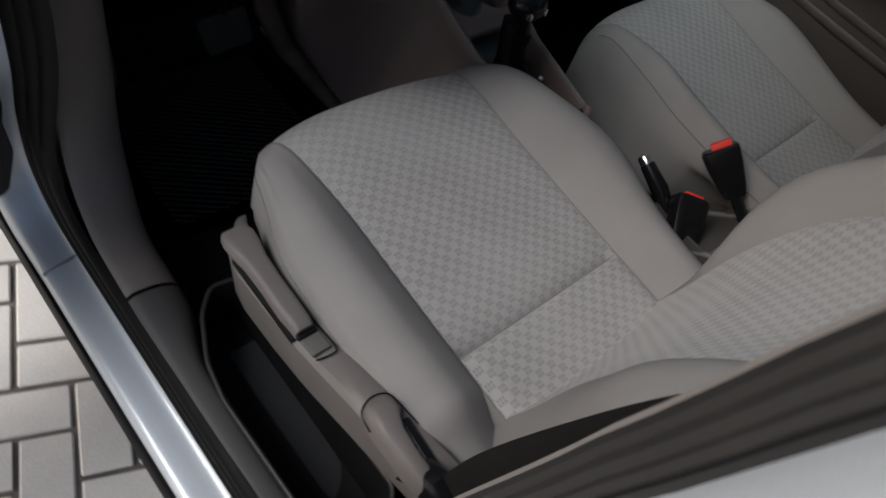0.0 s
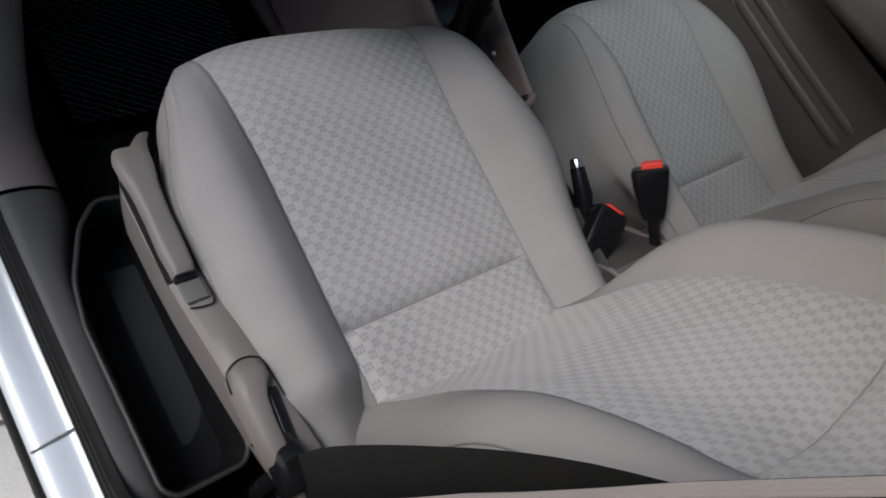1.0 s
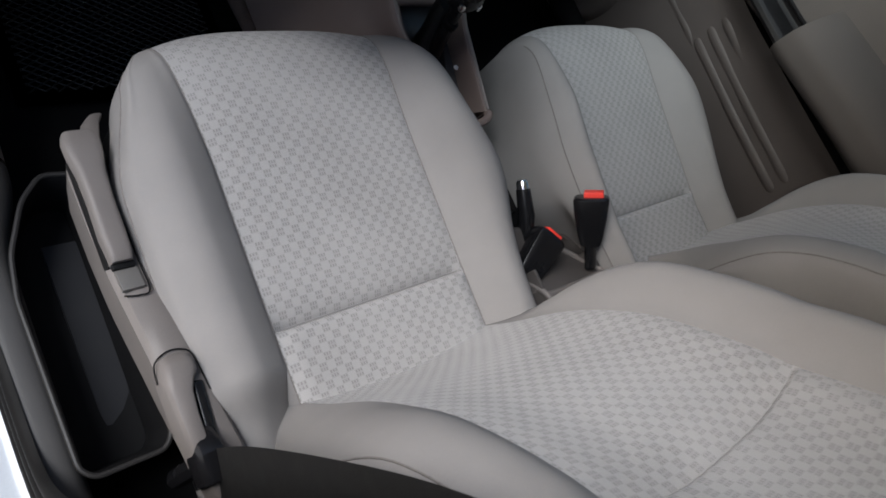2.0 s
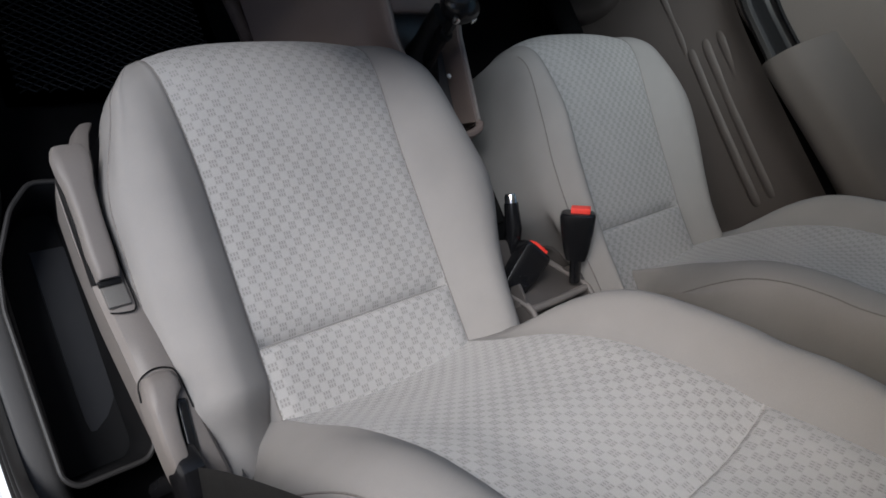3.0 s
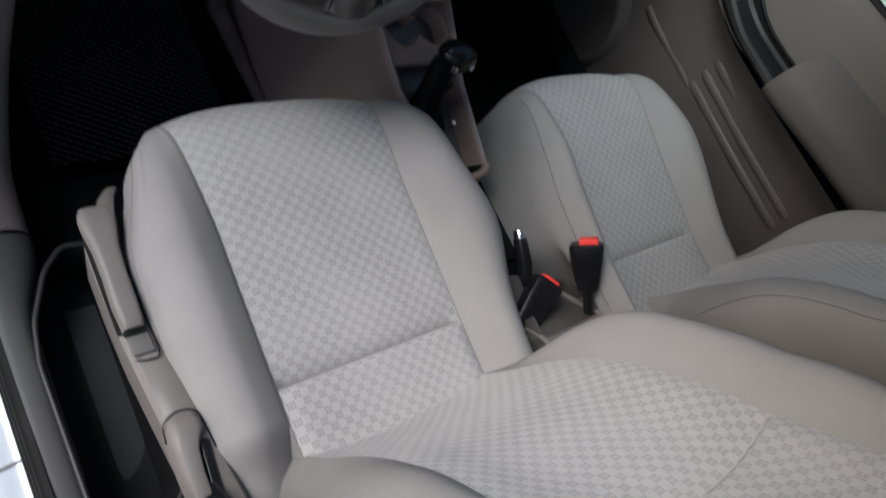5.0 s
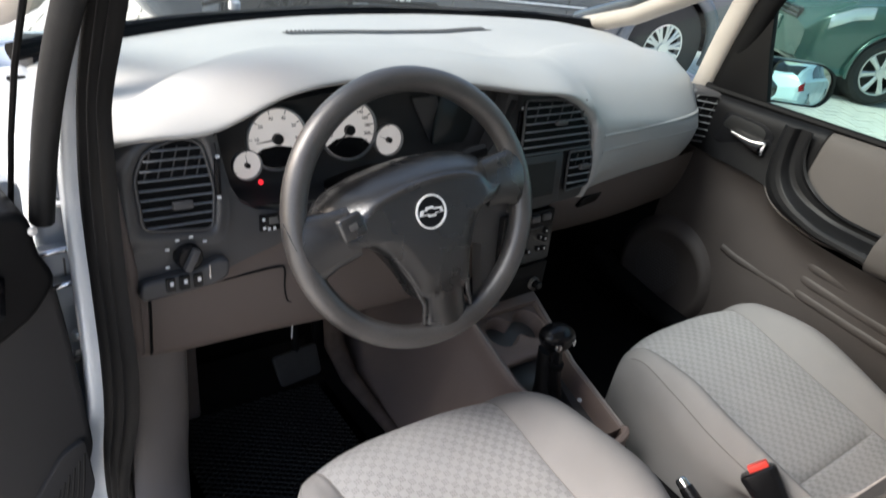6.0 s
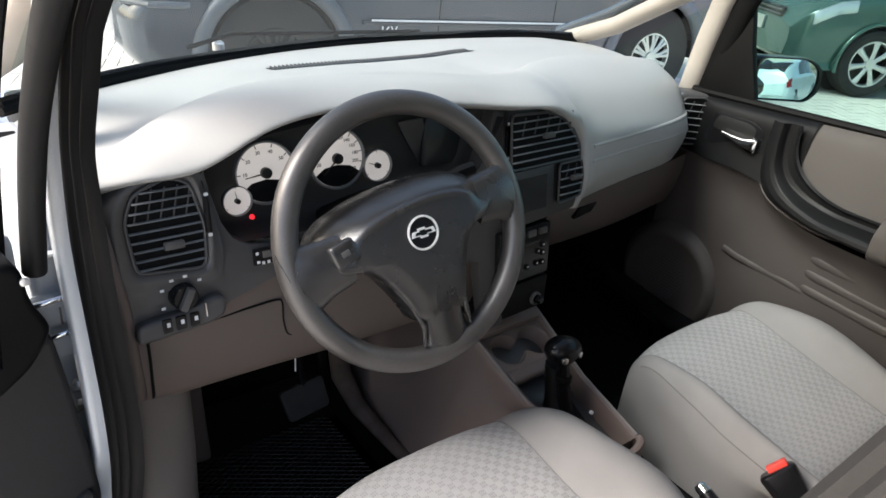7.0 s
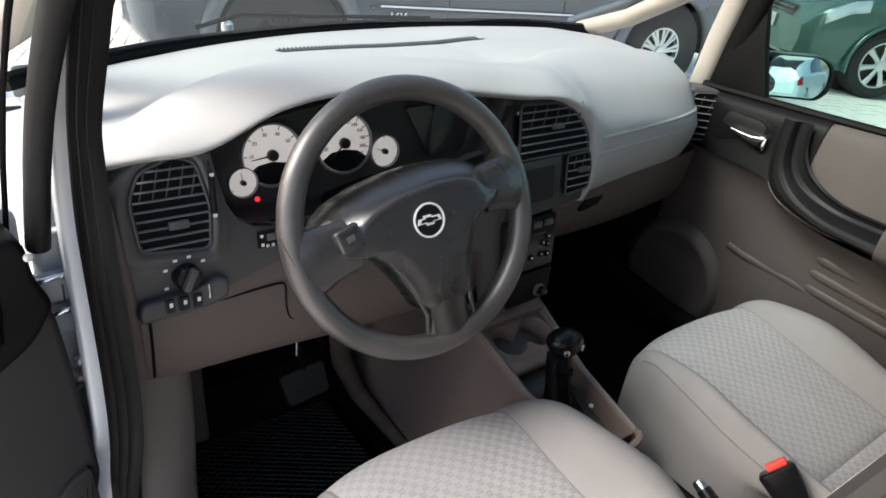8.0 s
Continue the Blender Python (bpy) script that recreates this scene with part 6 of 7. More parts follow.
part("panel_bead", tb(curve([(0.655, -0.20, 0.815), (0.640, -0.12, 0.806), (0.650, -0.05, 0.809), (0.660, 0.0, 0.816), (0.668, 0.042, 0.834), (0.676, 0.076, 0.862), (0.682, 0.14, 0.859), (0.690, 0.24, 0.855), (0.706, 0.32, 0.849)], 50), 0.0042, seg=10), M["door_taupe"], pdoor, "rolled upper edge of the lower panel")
UPP = {
    -0.80: [(0.735, 1.040), (0.712, 1.036), (0.690, 1.005), (0.672, 0.95), (0.655, 0.90), (0.640, 0.82)],
    -0.25: [(0.735, 1.030), (0.712, 1.026), (0.690, 0.998), (0.674, 0.945), (0.660, 0.89), (0.650, 0.815)],
    -0.05: [(0.735, 1.016), (0.714, 1.012), (0.696, 0.992), (0.686, 0.94), (0.680, 0.88), (0.668, 0.815)],
    0.02: [(0.735, 1.010), (0.716, 1.006), (0.700, 0.988), (0.692, 0.94), (0.686, 0.89), (0.672, 0.84)],
}
part("upper_panel", door_skin(UPP, 40, 24), M["door_pad"], pdoor, "grey taupe cloth upper panel")
UPB = {
    -0.010: [(0.737, 1.016), (0.712, 1.012), (0.694, 0.994), (0.688, 0.94), (0.680, 0.89), (0.662, 0.812)],
    0.06: [(0.737, 1.010), (0.712, 1.006), (0.694, 0.988), (0.688, 0.94), (0.682, 0.90), (0.668, 0.852)],
    0.24: [(0.737, 0.998), (0.718, 0.994), (0.702, 0.978), (0.696, 0.94), (0.692, 0.90), (0.684, 0.855)],
    0.335: [(0.742, 0.992), (0.732, 0.988), (0.722, 0.974), (0.716, 0.94), (0.712, 0.90), (0.708, 0.85)],
}
part("handle_panel", door_skin(UPB, 40, 24), M["black"], pdoor, "charcoal panel with the door handle")
HM = Matrix(((0, 0, -1, 0.6885), (-1, 0, 0, 0.168), (0, 1, 0, 0.930), (0, 0, 0, 1)))
cup = part("handle_cup", plate(rounded([(-0.075, -0.036), (0.070, -0.048), (0.074, 0.030), (0.040, 0.046), (-0.060, 0.044)], 0.016, 4), HM, 0.004, 0.0015), M["gloss"], pdoor, "black handle recess")
part("handle_recess", plate(rounded([(-0.062, 0.004), (0.050, -0.004), (0.052, 0.030), (0.030, 0.038), (-0.050, 0.036)], 0.012, 4), HM @ Matrix.Translation((0, 0, 0.0012)), 0.002, 0.0005), M["needle"], cup, "dark recess")
part("chrome_handle", loft([[HM @ Vector((x, y + h * q[1], 0.010 + d * q[0])) for q in rounded([(-1, -1), (1, -1), (1, 1), (-1, 1)], 0.6, 3)] for x, y, h, d in ((-0.026, 0.002, 0.003, 0.004), (0.0, -0.002, 0.0055, 0.006), (0.030, -0.006, 0.010, 0.007), (0.050, -0.007, 0.015, 0.007), (0.062, -0.006, 0.018, 0.006), (0.067, -0.005, 0.014, 0.004))]), M["chrome"], pdoor, "chrome door handle")
ARM_LOW = [(0.078, 1.000), (0.078, 0.94), (0.070, 0.876), (0.042, 0.838), (0.000, 0.821), (-0.05, 0.814), (-0.10, 0.811), (-0.16, 0.815), (-0.234, 0.820)]
ARM_TOP = [(0.012, 1.004), (0.009, 0.968), (-0.002, 0.936), (-0.026, 0.908), (-0.062, 0.888), (-0.10, 0.877), (-0.14, 0.873), (-0.19, 0.875), (-0.234, 0.879)]
ARM_PROFILE = [(0.0, 0.0), (0.08, 0.5), (0.20, 0.92), (0.34, 1.0), (0.45, 0.90), (0.52, 0.30), (0.58, -0.45), (0.70, -0.55), (0.86, -0.35), (0.95, 0.10), (1.0, -0.1)]


def arm_at(u, v):
    """The black armrest: u across from its lower edge to the upper panel, v from the window ledge to its rear end."""
    lo, hi = spline(ARM_LOW, v), spline(ARM_TOP, v)
    y, z = lo + (hi - lo) * u
    rise = 0.010 + 0.018 * smooth01((v - 0.12) / 0.75)
    x0 = float(np.interp(y, [-0.234, -0.12, -0.02, 0.05, 0.08], [0.604, 0.628, 0.650, 0.666, 0.678]))
    x1 = float(np.interp(y, [-0.234, -0.10, 0.0, 0.03], [0.640, 0.660, 0.676, 0.682]))
    h = float(np.interp(u, [k[0] for k in ARM_PROFILE], [k[1] for k in ARM_PROFILE]))
    return (x0 + (x1 - x0) * u - h * rise, y, z)


arm = part("armrest", grid(bmesh.new(), arm_at, np.linspace(0, 1, 60), np.linspace(0, 1, 50)), M["armrest"], pdoor, "charcoal curved armrest with a grab pocket")
bm = bmesh.new()
bm.faces.new([bm.verts.new(arm_at(u, 1.0)) for u in np.linspace(0, 0.6, 16)] + [bm.verts.new((0.66, -0.234, z)) for z in (0.86, 0.84, 0.82)])
part("armrest_end", bm, M["armrest"], arm, "flat rear end of the armrest", smooth=False)
part("window_switch", bx((0.688, 0.030, 0.962), (0.010, 0.016, 0.026), Euler((radians(25), 0, 0)).to_matrix().to_4x4(), 0.003), M["gloss"], pdoor, "black window switch")
pad = {}
for y, x, z in ((-0.236, 0.566, 0.868), (-0.30, 0.560, 0.875), (-0.45, 0.570, 0.888), (-0.62, 0.585, 0.895), (-0.75, 0.60, 0.90)):
    pad[y] = [(0.672, z + 0.068), (x + 0.050, z + 0.050), (x + 0.008, z + 0.022), (x, z - 0.010), (x + 0.012, z - 0.045), (0.645, z - 0.075)]
part("armrest_pad", door_skin(pad, 30, 24), M["door_pad"], pdoor, "grey taupe padded armrest")
part("window_ledge", tb([(0.728, 0.330, 0.996), (0.728, 0.10, 1.010), (0.728, -0.15, 1.027), (0.728, -0.75, 1.046)], 0.010, seg=8), M["rubber"], pdoor, "black window seal")
part("ledge_outer", tb([(0.750, 0.36, 0.990), (0.752, 0.10, 1.006), (0.752, -0.15, 1.023), (0.752, -0.75, 1.042)], 0.008, seg=8), M["rubber"], pdoor, "black outer window seal")
part("door_skin", bx((0.775, -0.20, 0.70), (0.03, 1.12, 0.58), None, 0.01, 3), M["silver"], pdoor, "silver outer skin")
part("door_core", bx((0.742, -0.20, 0.70), (0.030, 1.08, 0.56), None, 0.004), M["black"], pdoor)
sp = Matrix(((0, 0, -1, 0.700), (-1, 0, 0, 0.235), (0, 1, 0, 0.495), (0, 0, 0, 1)))
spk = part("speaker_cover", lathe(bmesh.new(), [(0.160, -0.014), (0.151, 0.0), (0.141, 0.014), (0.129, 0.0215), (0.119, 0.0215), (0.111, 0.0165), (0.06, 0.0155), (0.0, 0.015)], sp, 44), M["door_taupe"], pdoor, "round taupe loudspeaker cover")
bm = bmesh.new()
for i in range(-7, 8):
    for j in range(-8, 9):
        x, y = i * 0.0095 + (0.004 if j % 2 else 0), j * 0.0085
        if math.hypot(x, y) < 0.074:
            box(bm, tuple(sp @ Vector((x - 0.02, y + 0.01, 0.0150))), (0.006, 0.0035, 0.0025), sp.to_3x3().to_4x4())
tagged(part("grille_hole", bm, M["lip"], spk, "dark grille holes", smooth=False), kind="stuff")
g = part("window_pane", bx((0.735, -0.12, 1.25), (0.004, 0.94, 0.52), Euler((0, radians(-9), 0)).to_matrix().to_4x4(), 0), M["sideglass"], pdoor, "clear side window")
bm = bmesh.new()
bm.faces.new([bm.verts.new(p) for p in ((0.755, 0.64, 1.015), (0.750, 0.35, 1.0), (0.716, 0.31, 1.215))])
g = part("quarter_pane", bm, M["sideglass"], body, "clear quarter window")
part("right_sill", bx((0.74, -0.4, 0.36), (0.10, 2.0, 0.12), None, 0.01), M["black"], body)
part("right_kick", bx((0.735, 0.52, 0.66), (0.03, 0.38, 0.64), None, 0.01), M["carpet"], body)
part("right_scuff", tb([(0.675, 0.45, 0.45), (0.67, 0.36, 0.42), (0.665, 0.20, 0.405), (0.66, -0.5, 0.40)], 0.030, seg=10), M["carpet"], body, "dark sill trim")

mir = thing("wing_mirror", (0.80, 0.22, 1.0), "black door mirror on the passenger side", "wing mirror")
mn = Vector((-0.314, -0.943, 0.107)).normalized()
mx = Vector((0.943, -0.314, 0)).normalized()
MM = frame_xyz((0.945, 0.210, 1.036), mx, mn.cross(mx))
if (MM.to_3x3() @ Vector((0, 0, 1))).dot(mn) < 0:
    MM = frame_xyz((0.945, 0.210, 1.036), mx, -mn.cross(mx))
oval = rounded([(-0.108, -0.046), (0.070, -0.054), (0.102, -0.028), (0.100, 0.026), (0.050, 0.050), (-0.100, 0.052)], 0.026, 5)


def mring(k, h):
    return [MM @ Vector((x * k, y * k, h)) for x, y in oval]


part("housing", loft([mring(1.0, 0.006), mring(1.08, 0.008), mring(1.12, -0.005), mring(1.08, -0.05), mring(0.8, -0.10), mring(0.4, -0.12)], cap=False), M["gloss"], mir, "black mirror housing")
bulge = [[MM @ Vector((x * k, y * k, 0.006 - ((x * k) ** 2 + (y * k) ** 2) / 2.6)) for x, y in oval] for k in np.linspace(1.0, 0.02, 14)]
part("mirror_glass", loft(bulge, cap=False), M["mirror"], mir, "bulged mirror glass")
part("mirror_foot", tb([(0.735, 0.265, 1.04), (0.80, 0.255, 1.02), (0.87, 0.26, 1.01)], 0.035, seg=12), M["gloss"], mir, "black mirror foot")

sail = [(0.310, 0.985), (0.272, 0.987), (0.158, 1.004), (0.168, 1.03), (0.205, 1.125), (0.232, 1.215), (0.272, 1.215)]
part("mirror_sail", plate([(-y, z) for y, z in sail], Matrix(((0, 0, -1, 0.722), (-1, 0, 0, 0), (0, 1, 0, 0), (0, 0, 0, 1))), 0.02, 0.004), M["rubber"], pdoor, "black corner panel behind the mirror")

# ---- driver's door, open ----
ddoor = thing("driver_door", (-0.80, 0.2, 0.42), "open driver's door with dark trim, swung wide", "car door", kind="structure")
dd = Vector((-0.985, -0.17, 0)).normalized()
DM = frame_xyz((-0.795, 0.155, 0.0), dd, (0, 0, 1))
if (DM.to_3x3() @ Vector((0, 0, 1))).y > 0:
    DM = DM @ Matrix.Diagonal((1, 1, -1, 1))
up = [(0.022, 0.965), (0.018, 0.92), (0.0, 0.878), (0.030, 0.833), (0.075, 0.803), (0.20, 0.79), (0.5, 0.80), (0.98, 0.86), (1.0, 0.99), (0.3, 0.985), (0.035, 0.978)]
lo = [(0.0, 0.866), (-0.010, 0.78), (-0.020, 0.66), (-0.027, 0.57), (-0.005, 0.475), (0.03, 0.425), (0.9, 0.42), (0.98, 0.5), (0.98, 0.855), (0.5, 0.835), (0.20, 0.825)]
part("upper_trim", plate(rounded(up, 0.015, 3), DM @ Matrix.Translation((0, 0, 0.012)), 0.09, 0.012, 3), M["black"], ddoor, "black upper door trim")
part("lower_trim", plate(rounded(lo, 0.015, 3), DM, 0.08, 0.014, 3), M["door_grey"], ddoor, "dark grey lower door trim")
pocket = part("door_pocket", plate(rounded([(-0.012, 0.600), (0.020, 0.585), (0.055, 0.53), (0.085, 0.46), (0.30, 0.44), (0.30, 0.43), (0.0, 0.43), (-0.020, 0.50)], 0.012, 3), DM @ Matrix.Translation((0, 0, 0.008)), 0.02, 0.005, 3), M["door_grey"], ddoor, "raised dark pocket with fine ribs")
for k in range(9):
    part("pocket_rib", tb([DM @ Vector((-0.008 + 0.0075 * k, 0.572 - 0.010 * k, 0.0085)), DM @ Vector((-0.004 + 0.0085 * k, 0.52 - 0.008 * k, 0.0085)), DM @ Vector((0.004 + 0.009 * k, 0.445, 0.0085))], 0.0013, seg=5), M["armrest"], pocket)
part("outer_skin", plate(rounded([(0.0, 0.42), (1.05, 0.42), (1.08, 0.99), (0.0, 0.97)], 0.02, 3), DM @ Matrix.Translation((0, 0, -0.085)), 0.03, 0.005), M["silver"], ddoor, "silver outer skin")
fr = [(-0.796, 0.200, 0.930), (-0.788, 0.178, 1.030), (-0.781, 0.130, 1.127), (-0.773, 0.075, 1.209), (-0.766, 0.010, 1.281), (-0.752, -0.085, 1.38)]
part("window_frame", tb([tuple(spline(fr, k)) for k in np.linspace(0, 1, 24)], 0.0145, seg=12), M["rubber_rib"], ddoor, "black window frame")
part("window_frame_top", tb([fr[-1], (-0.80, 0.05, 1.47), (-1.20, 0.17, 1.52), (-1.6, 0.10, 1.40)], 0.0145, seg=10), M["rubber_rib"], ddoor, "black window frame")
part("glass_run", tb([(x - 0.030, y + 0.004, z + 0.02) for x, y, z in fr], 0.0035, seg=6), M["rubber"], ddoor, "thin black glass run")
part("pull_handle", tb([(-0.862, 0.135, 0.90), (-0.866, 0.115, 0.87), (-0.90, 0.11, 0.84), (-1.0, 0.10, 0.82)], 0.014, seg=8), M["gloss"], ddoor, "black pull handle")
part("trim_clip", lathe(bmesh.new(), [(0.005, 0), (0.005, 0.003), (0, 0.004)], facing((-0.815, 0.135, 0.955), 0), 14), M["alloy"], ddoor, "steel clip")


# ---- parked cars ----
HATCH = [(-0.50, 0.70, 0.32, 0.74, 0.80, 0.60), (-0.488, 0.79, 0.27, 0.86, 1.02, 0.60), (-0.44, 0.83, 0.22, 0.92, 1.26, 0.57), (-0.36, 0.85, 0.20, 0.94, 1.42, 0.56), (-0.20, 0.86, 0.20, 0.94, 1.48, 0.57), (-0.04, 0.86, 0.20, 0.94, 1.48, 0.57), (0.07, 0.86, 0.20, 0.94, 1.41, 0.57),
         (0.20, 0.86, 0.20, 0.93, 1.08, 0.62), (0.25, 0.855, 0.20, 0.92, 0.97, 0.66), (0.36, 0.84, 0.20, 0.84, 0.90, 0.66), (0.43, 0.83, 0.20, 0.79, 0.85, 0.66), (0.47, 0.80, 0.22, 0.70, 0.77, 0.64), (0.488, 0.75, 0.24, 0.63, 0.70, 0.60), (0.50, 0.64, 0.28, 0.52, 0.58, 0.50)]
OFFROAD = [(-0.50, 0.74, 0.45, 0.90, 1.00, 0.62), (-0.488, 0.84, 0.40, 1.02, 1.30, 0.62), (-0.45, 0.88, 0.36, 1.06, 1.66, 0.62), (-0.30, 0.90, 0.34, 1.07, 1.76, 0.63), (-0.05, 0.90, 0.34, 1.07, 1.77, 0.63), (0.06, 0.90, 0.34, 1.07, 1.70, 0.63),
           (0.17, 0.90, 0.34, 1.06, 1.26, 0.68), (0.22, 0.895, 0.34, 1.05, 1.12, 0.70), (0.36, 0.88, 0.36, 1.00, 1.05, 0.70), (0.45, 0.85, 0.38, 0.90, 0.98, 0.68), (0.485, 0.80, 0.38, 0.74, 0.80, 0.64), (0.50, 0.70, 0.42, 0.62, 0.66, 0.58)]


def car_point(st, L, f, a, out=0.0):
    """A place on a car's skin: f from 0 (tail) to 1 (nose), a from -1 (right sill) over the roof to 1 (left sill)."""
    f = min(max(f, 0.0), 1.0) - 0.5
    xs = [s[0] for s in st]
    hw, zl, zb, zt, wt = (float(np.interp(f, xs, [s[k] for s in st])) for k in (1, 2, 3, 4, 5))
    up = zt - zb
    half = [(0.0, zt + 0.02), (wt * 0.6, zt + 0.012), (wt, zt - 0.03 * min(1, up * 4)), (wt + (hw - wt) * 0.5, zb + up * 0.45), (hw * 0.975, zb + 0.01), (hw, zb - 0.10), (hw * 1.005, (zl + zb) * 0.5), (hw * 0.985, zl + 0.10), (hw * 0.90, zl), (0.0, zl)]
    y, z = spline(half, min(1.0, abs(a)))
    return Vector((f * L, math.copysign(y + out * (1 if abs(a) > 0.1 else 0), a), z + (out if abs(a) < 0.4 else 0)))


def road_wheel(parent, c, r, side, spokes, m, twin=False, metal="alloy"):
    """A wheel at local c with its hub to the given side."""
    wm = m @ Matrix.Translation(c) @ Matrix.Rotation(radians(-90 * side), 4, 'X')
    tyre_r = r
    r = r * 0.72 if twin else r
    w = part("wheel", lathe(bmesh.new(), [(r * 0.66, -0.20), (tyre_r * 0.93, -0.20), (tyre_r, -0.17), (tyre_r, -0.03), (tyre_r * 0.96, 0.0), ((tyre_r + r * 0.68) / 2, 0.015), (r * 0.68, 0.0), (r * 0.66, -0.02), (r * 0.62, -0.20)], wm, 44), M["tyre"], parent, "black road tyre")
    part("wheel_backing", lathe(bmesh.new(), [(r * 0.66, -0.10), (0, -0.10)], wm, 32), M["needle"], w, "dark brake behind the rim")
    part("rim", lathe(bmesh.new(), [(r * 0.68, -0.02), (r * 0.67, 0.006), (r * 0.63, 0.004), (r * 0.60, -0.03)], wm, 44), M[metal], w, "road wheel rim")
    for k in range(spokes):
        a = 2 * math.pi * k / spokes + 0.2
        offs = (-0.09, 0.09) if twin else (0.0,)
        for o in offs:
            part("spoke", tb([wm @ Vector((r * 0.10 * math.cos(a + o * 3), r * 0.10 * math.sin(a + o * 3), -0.005)), wm @ Vector((r * 0.38 * math.cos(a + o), r * 0.38 * math.sin(a + o), 0.0)), wm @ Vector((r * 0.64 * math.cos(a + o * 1.3), r * 0.64 * math.sin(a + o * 1.3), -0.005))], [r * 0.045, r * 0.04, r * 0.055] if twin else [r * 0.07, r * 0.075, r * 0.11], seg=6, flat=0.5, up=wm.to_3x3() @ Vector((0, 0, 1))), M[metal], w)
    part("hub_cap", lathe(bmesh.new(), [(r * 0.17, -0.02), (r * 0.16, 0.012), (0, 0.016)], wm, 20), M[metal], w, "hub cap")
    return w


def parked_car(name, label, st, L, m, paint, base, radius, spokes, twin, wheelbase, track):
    t = thing(name, base, label, "car", "parked cars")
    fs = sorted({float(f) for f in np.linspace(0, 1, 110)} | {0.004, 0.01, 0.99, 0.996})
    bm = bmesh.new()
    grid(bm, lambda u, v: car_point(st, L, v, u), list(np.linspace(-1, 1, 101)), fs)
    rim = radius * 1.15
    for x in (wheelbase / 2, -wheelbase / 2):
        gone = [f for f in bm.faces if abs(f.calc_center_median().y) > 0.45 and (f.calc_center_median().xz - Vector((x, radius))).length < rim]
        bmesh.ops.delete(bm, geom=gone, context='FACES')
        for v in bm.verts:
            d = v.co.xz - Vector((x, radius))
            if v.is_boundary and abs(v.co.y) > 0.3 and 0.5 * rim < d.length < 1.35 * rim:
                d = d.normalized() * rim
                v.co.x, v.co.z = x + d[0], radius + d[1]
    bmesh.ops.transform(bm, matrix=m, verts=bm.verts)
    for v in (0.0, 1.0):
        bm.faces.new([bm.verts.new(m @ car_point(st, L, v, u)) for u in np.linspace(-1, 1, 31)])
    part("body_shell", bm, paint, t)
    xs = [s[0] for s in st]
    for sg in (-1, 1):
        for f0, f1 in ((0.20, 0.40), (0.415, 0.585), (0.60, 0.66)):
            bm = bmesh.new()
            grid(bm, lambda u, v: m @ car_point(st, L, v, sg * u, 0.006), np.linspace(0.25, 0.425, 8), np.linspace(f0, f1, 10))
            part("side_window", bm, M["carglass"], t, "dark side window")
        for s0, s1, f in ((1, 0, 0.40), (1, 0, 0.59)):
            part("door_gap", tb([m @ car_point(st, L, f, sg * u, 0.001) for u in np.linspace(0.42, 0.85, 12)], 0.004, seg=5), M["needle"], t, "dark door joint")
        for x in (wheelbase / 2, -wheelbase / 2):
            # twin-spoke front alloys take tyre black: shade and screen glare put into colour
            road_wheel(t, (x, sg * track, radius), radius, sg, spokes, m, twin, "tyre" if twin and x > 0 else "alloy")
            arch = [m @ Vector((x + radius * 1.17 * math.cos(a), sg * (track + 0.03), radius + radius * 1.17 * math.sin(a))) for a in np.linspace(-0.25, math.pi + 0.25, 24)]
            part("arch_edge", tb(arch, 0.045 if twin else 0.016, seg=10), M["arch"] if twin else paint, t, "wheel arch edge")
            # black disc fills each wheel arch in place of its deep shade
            wm = m @ Matrix.Translation((x, sg * (track - 0.24), radius)) @ Matrix.Rotation(radians(-90 * sg), 4, 'X')
            part("arch_shadow", lathe(bmesh.new(), [(radius * 1.16, -0.03), (radius * 1.16, 0.004), (0, 0.004)], wm, 36), M["tyre"], t, "black disc for the shade inside the wheel arch")
    for f0, f1, lab in ((0.575, 0.70, "dark windscreen"), (0.03, 0.13, "dark rear window")):
        bm = bmesh.new()
        grid(bm, lambda u, v: m @ car_point(st, L, v, u, 0.008), np.linspace(-0.20, 0.20, 12), np.linspace(f0, f1, 10))
        part("end_window", bm, M["carglass"], t, lab)
    return t


M["cladding"] = mat("grey_bumper_plastic", (0.055, 0.062, 0.070), 0.55, var=0.12, scale=10, bump=0.2)


def patch(t, m, st, L, f0, f1, a0, a1, material, name, label, out=0.012, n=8):
    bm = bmesh.new()
    grid(bm, lambda u, v: m @ car_point(st, L, v, u, out), np.linspace(a0, a1, n), np.linspace(f0, f1, n))
    return part(name, bm, material, t, label)


OWN = pose(0, 0, 0, 0, 0, 90)
for sg in (-1, 1):
    for x in (1.10, -1.62):
        road_wheel(body, (x, sg * 0.805, 0.31), 0.31, sg, 7, OWN)

SM = pose(2.44, 3.67, 0, 0, 0, 168.6)
suv = parked_car("parked_suv", "dark grey blue off-road car parked across the way", OFFROAD, 4.45, SM, M["suv"], (2.43, 3.61, 0), 0.37, 10, True, 2.79, 0.86)
part("side_moulding", tb([SM @ Vector((x, 0.912, 0.600)) for x in np.linspace(-0.95, 0.90, 8)], 0.022, seg=8, flat=0.5), M["cladding"], suv, "grey side moulding")
part("moulding_line", tb([SM @ Vector((x, 0.926, 0.615)) for x in np.linspace(-0.95, 0.85, 8)], 0.006, seg=6), M["white_metal"], suv, "bright line on the moulding")
